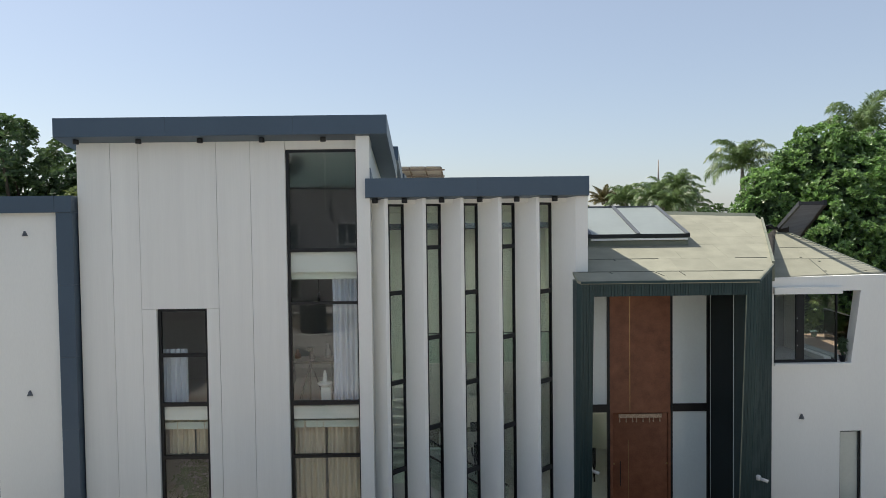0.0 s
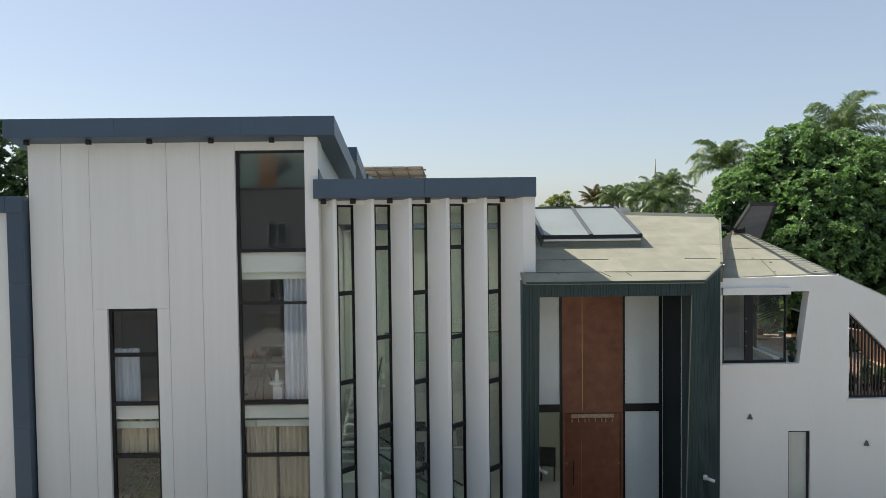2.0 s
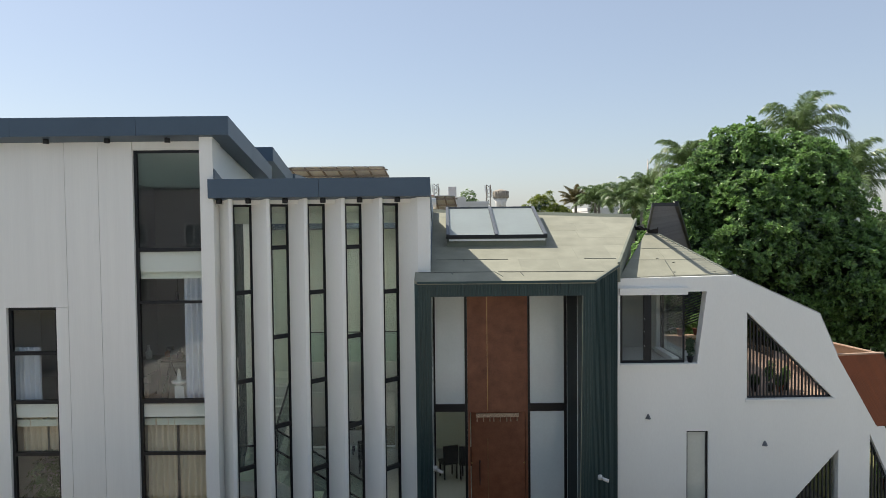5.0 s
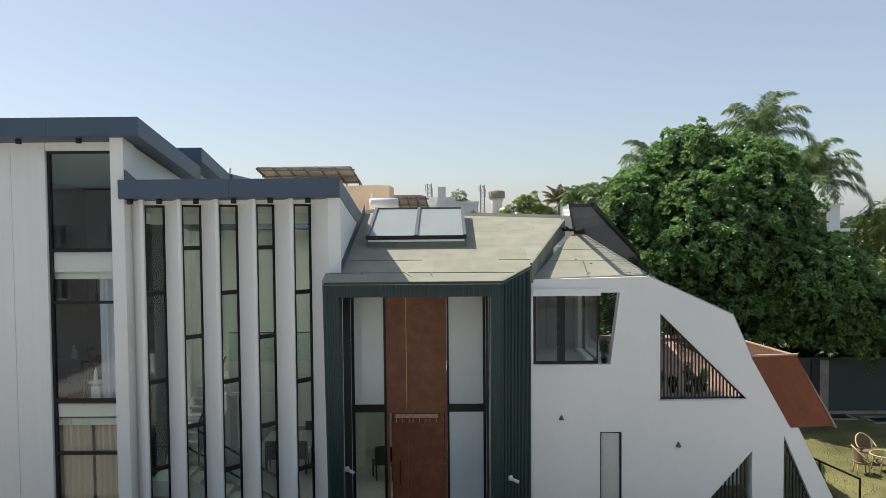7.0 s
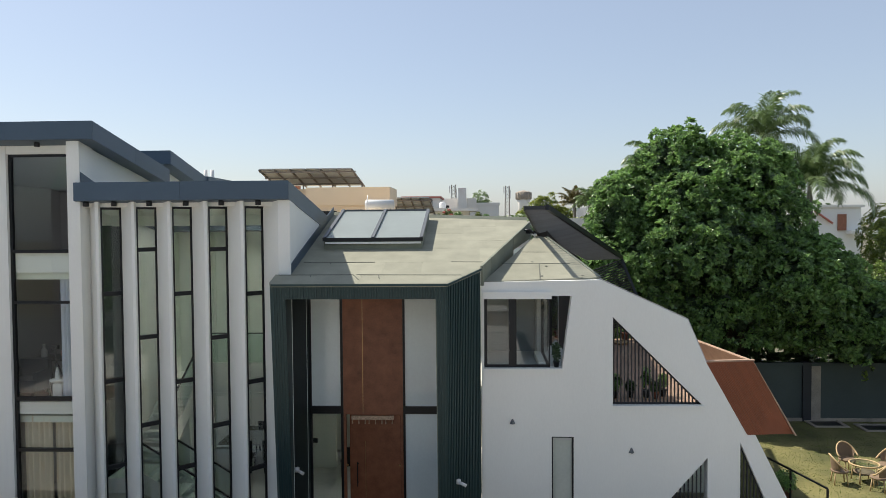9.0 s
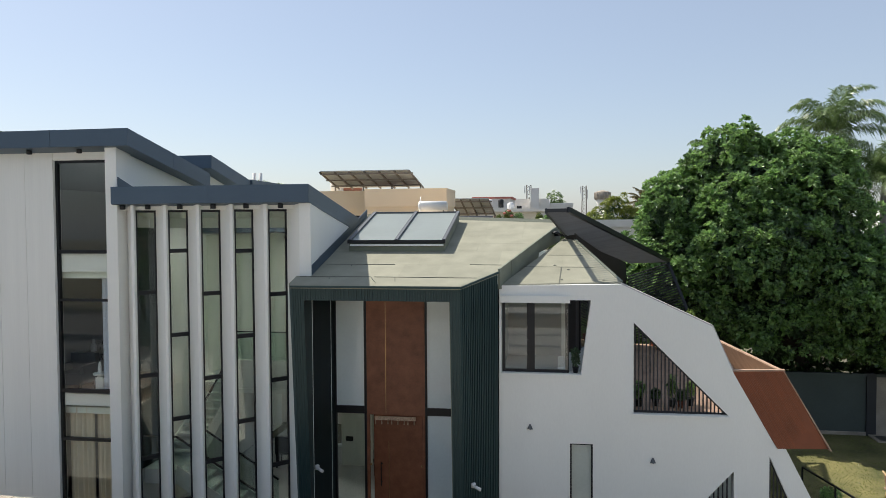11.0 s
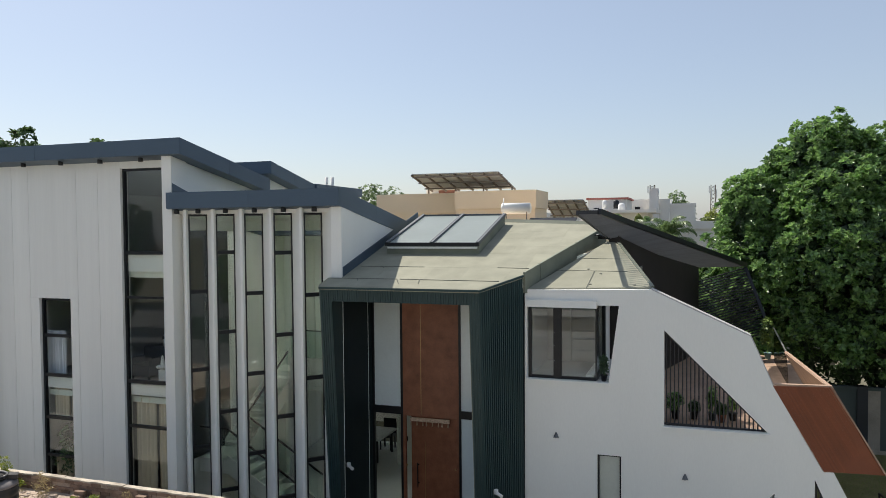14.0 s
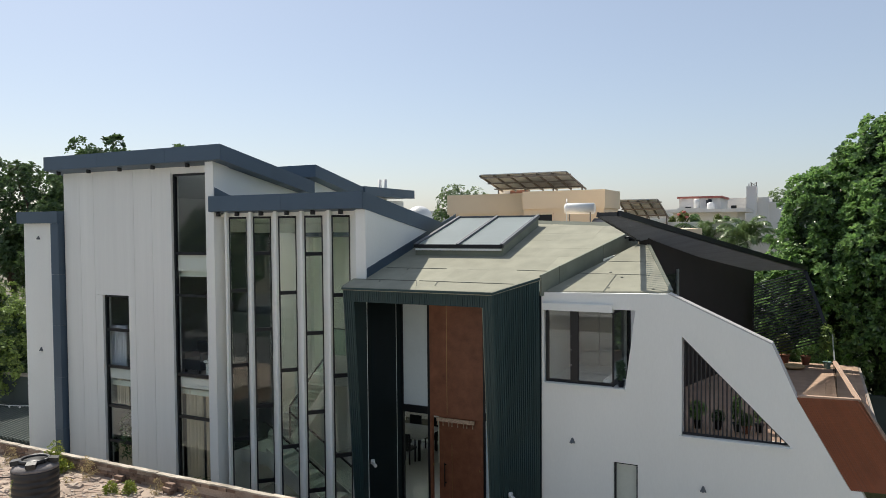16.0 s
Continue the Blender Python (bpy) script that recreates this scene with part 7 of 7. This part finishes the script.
for i, (x, z) in enumerate(((5.0, 7.8), (5.3, 7.95), (5.45, 7.65))):
    bm = bm_new()
    bm_lathe(bm, (x, 47.4, z), [(0.02, 0), (0.11, 0.05), (0.13, 0.12), (0.04, 0.16)], 9)
    solid("blossom", bm, REDPAINT, "red blossom above the roof garden parapet", "blossom", "roof garden blossoms")

# ---- left side yard ----
lean = thing("lean_to_roof", (-13.3, 17.4, 1.0), "grey corrugated lean-to roof in the side yard", "roof")
box_part("wall", (-18, -10.3, 16.6, 18.7, 0, 0.3), FENCE, lean)
V, F = [], []
for k in range(156):
    x = -18.1 + 0.05 * k
    z = 0.03 * (1 if k % 4 in (1, 2) else -1)
    V += [(x, 16.4, 0.36 + z), (x, 18.75, 0.7 + z)]
F = [(2 * k, 2 * k + 2, 2 * k + 3, 2 * k + 1) for k in range(155)]
raw("corrugated_sheet", V, F, FENCE, lean)

yard = thing("side_wall", (-16, 19, 0), "dark weathered yard wall beyond the side block", "wall", kind="structure")
box_part("wall", (-32, -10.2, 18.8, 19.0, 0, 1.75), FENCE, yard)
box_part("coping", (-32, -10.2, 18.76, 19.04, 1.752, 1.82), CONCRETE, yard)

# ---- house across the lane, mirrored in the glass ----
MAUVE = mat("grey_mauve_render", (0.27, 0.255, 0.26), 0.85, 0, 0.15, 0.4, 10, 0.1)
opp = block("opposite_house", -26, -4, -34, -24, 10.0, MAUVE, "grey house with teal sheet roof across the lane", cat="house")
box_part("stair_tower", (-12.4, -11.15, -25, -24.2, 10.01, 13.5), ORANGE, opp, "orange rendered stair tower")
for k in range(5):
    for z in (1.6, 5.7):
        x = -24.6 + k * 4.3
        w = box_part("window", (x, x + 1.3, -24.03, -23.95, z, z + 1.5), BLACK, opp)
        for dims in ((x - 0.1, x, z - 0.1, z + 1.6), (x + 1.3, x + 1.4, z - 0.1, z + 1.6), (x, x + 1.3, z + 1.5, z + 1.6), (x, x + 1.3, z - 0.1, z), (x + 0.6, x + 0.7, z, z + 1.5)):
            box_part("frame", (dims[0], dims[1], -23.949, -23.9, dims[2], dims[3]), TANKW, w, "white window frame")
for k in range(10):
    z = 10.05 + 0.46 * k
    for a, b in ((-26, -12.45), (-11.1, -4)):
        bm = bm_new()
        bm_poly(bm, [(a, -23.9 - 0.28 * k, z), (b, -23.9 - 0.28 * k, z - 0.1), (b, -24.2 - 0.28 * k, z + 0.36), (a, -24.2 - 0.28 * k, z + 0.47)], (0, -0.05, 0))
        part("roof_sheet", bm, TEAL, opp)
bm = bm_new()
bm_tube(bm, [(-8.3, -23.8, 8.2), (-8.3, -23.8, 12.6), (-8.1, -23.8, 12.9), (-7.7, -23.8, 12.9)], 0.07, 8)
part("flue", bm, TANKW, opp, "pale flue pipe up the wall")
for i, (x, y) in enumerate(((-38, -22), (-42, -24), (-47, -21))):
    add_tree((x, y, 0), 9.5, [(x, y, 5.2, 2.6, 2.2, 3.2), (x + 0.6, y, 7.8, 1.8, 1.8, 1.8), (x - 1, y, 2.8, 2.2, 2.0, 2.2)], 700, LEAF_D, 140 + i, "dark garden tree across the lane", 0.4, 0.2, 7, 0.2)

bm = bm_new()
for x in (-2.05, -1.82):
    bm_tube(bm, [(x, 24.6, 8.2), (x, 24.6, 9.06)], 0.06, 10)
solid("vent_pipes", bm, OFFWHITE, "pair of pale vent pipes behind the roofs", "vent pipe")
bm = bm_new()
bm_lathe(bm, (-1.5, 26.6, 6.4), [(0.52, 0), (0.52, 1.2), (0.48, 1.42), (0.37, 1.58), (0.21, 1.68), (0.03, 1.72)], 24)
solid("white_dome", bm, TANKW, "white rounded dome behind the stair block", "dome", at=(-1.5, 26.6, 6.4))
bm = bm_new()
bm_box(bm, -5, 2.5, 25.6, 31.5, 0, 6.4)
solid("rear_block", bm, OFFWHITE, "plain pale rear block carrying a dome", "building")
bm = bm_new()
bm_poly(bm, [(3.2, 33.9, 7.15), (5.4, 33.9, 7.15), (5.4, 34.9, 7.55), (3.2, 34.9, 7.55)], (0, 0.02, 0.06))
bm_box(bm, 3.3, 5.3, 34.3, 34.4, 7.05, 7.3)
solid("solar_collector", bm, BLACK, "dark glass solar water collector on the roof", "solar collector")
sl = thing("string_lights", (-13, 17.5, 0.5), "sagging cable with small white bulbs in the side yard", "string lights")
bm = bm_new()
cab = [(-22 + 12.4 * f, 18.3, 1.5 - 0.8 * math.sin(math.pi * f)) for f in [k / 20 for k in range(21)]]
bm_tube(bm, cab, 0.015, 5)
part("cable", bm, TANKW, sl)
for k in range(1, 20):
    bm = bm_new()
    x, y, z = cab[k]
    bm_lathe(bm, (x, y, z - 0.09), [(0.01, 0), (0.035, 0.03), (0.035, 0.06), (0.012, 0.09)], 8)
    part("bulb", bm, TANKW, sl)

# ---- yard lamp and trees, mirrored in the glass ----
lamp = thing("garden_lamp", (12.97, 8.35, 0.03), "white globe lamp on a slim black post", "garden lamp")
bm = bm_new()
bm_tube(bm, [(12.97, 8.35, 0.02), (12.97, 8.35, 1.26)], 0.03, 10)
part("post", bm, BLACK, lamp)
bm = bm_new()
bm_lathe(bm, (12.97, 8.35, 1.24), [(0.05, 0), (0.13, 0.04), (0.18, 0.13), (0.18, 0.22), (0.13, 0.31), (0.03, 0.35)], 20)
part("globe", bm, TANKW, lamp)
for i, (x, y, h) in enumerate(((27, 9, 9), (31, 3, 10), (35, -4, 11), (32, -12, 10), (27, -19, 11), (21, -25, 10), (14, -29, 9), (-23, -3, 7), (-28, -9, 8), (-22, 4, 6.5))):
    add_tree((x, y, 0), h, [(x, y, h * 0.5, 2.6, 2.4, h * 0.3), (x + 1, y + 0.6, h * 0.76, 2.0, 1.9, h * 0.2), (x - 1.2, y - 0.5, h * 0.32, 2.3, 2.1, h * 0.24)], 620, LEAF_D, 170 + i, "dark leafy garden tree across the lane", 0.42, 0.22, 6, 0.2)
bm = bm_new()
bm_box(bm, 24.6, 24.85, -22, 14, 0, 1.5)
solid("garden_wall", bm, FENCE, "dark grey rendered garden wall beside the driveway", "wall", kind="structure", bevel=0.01)
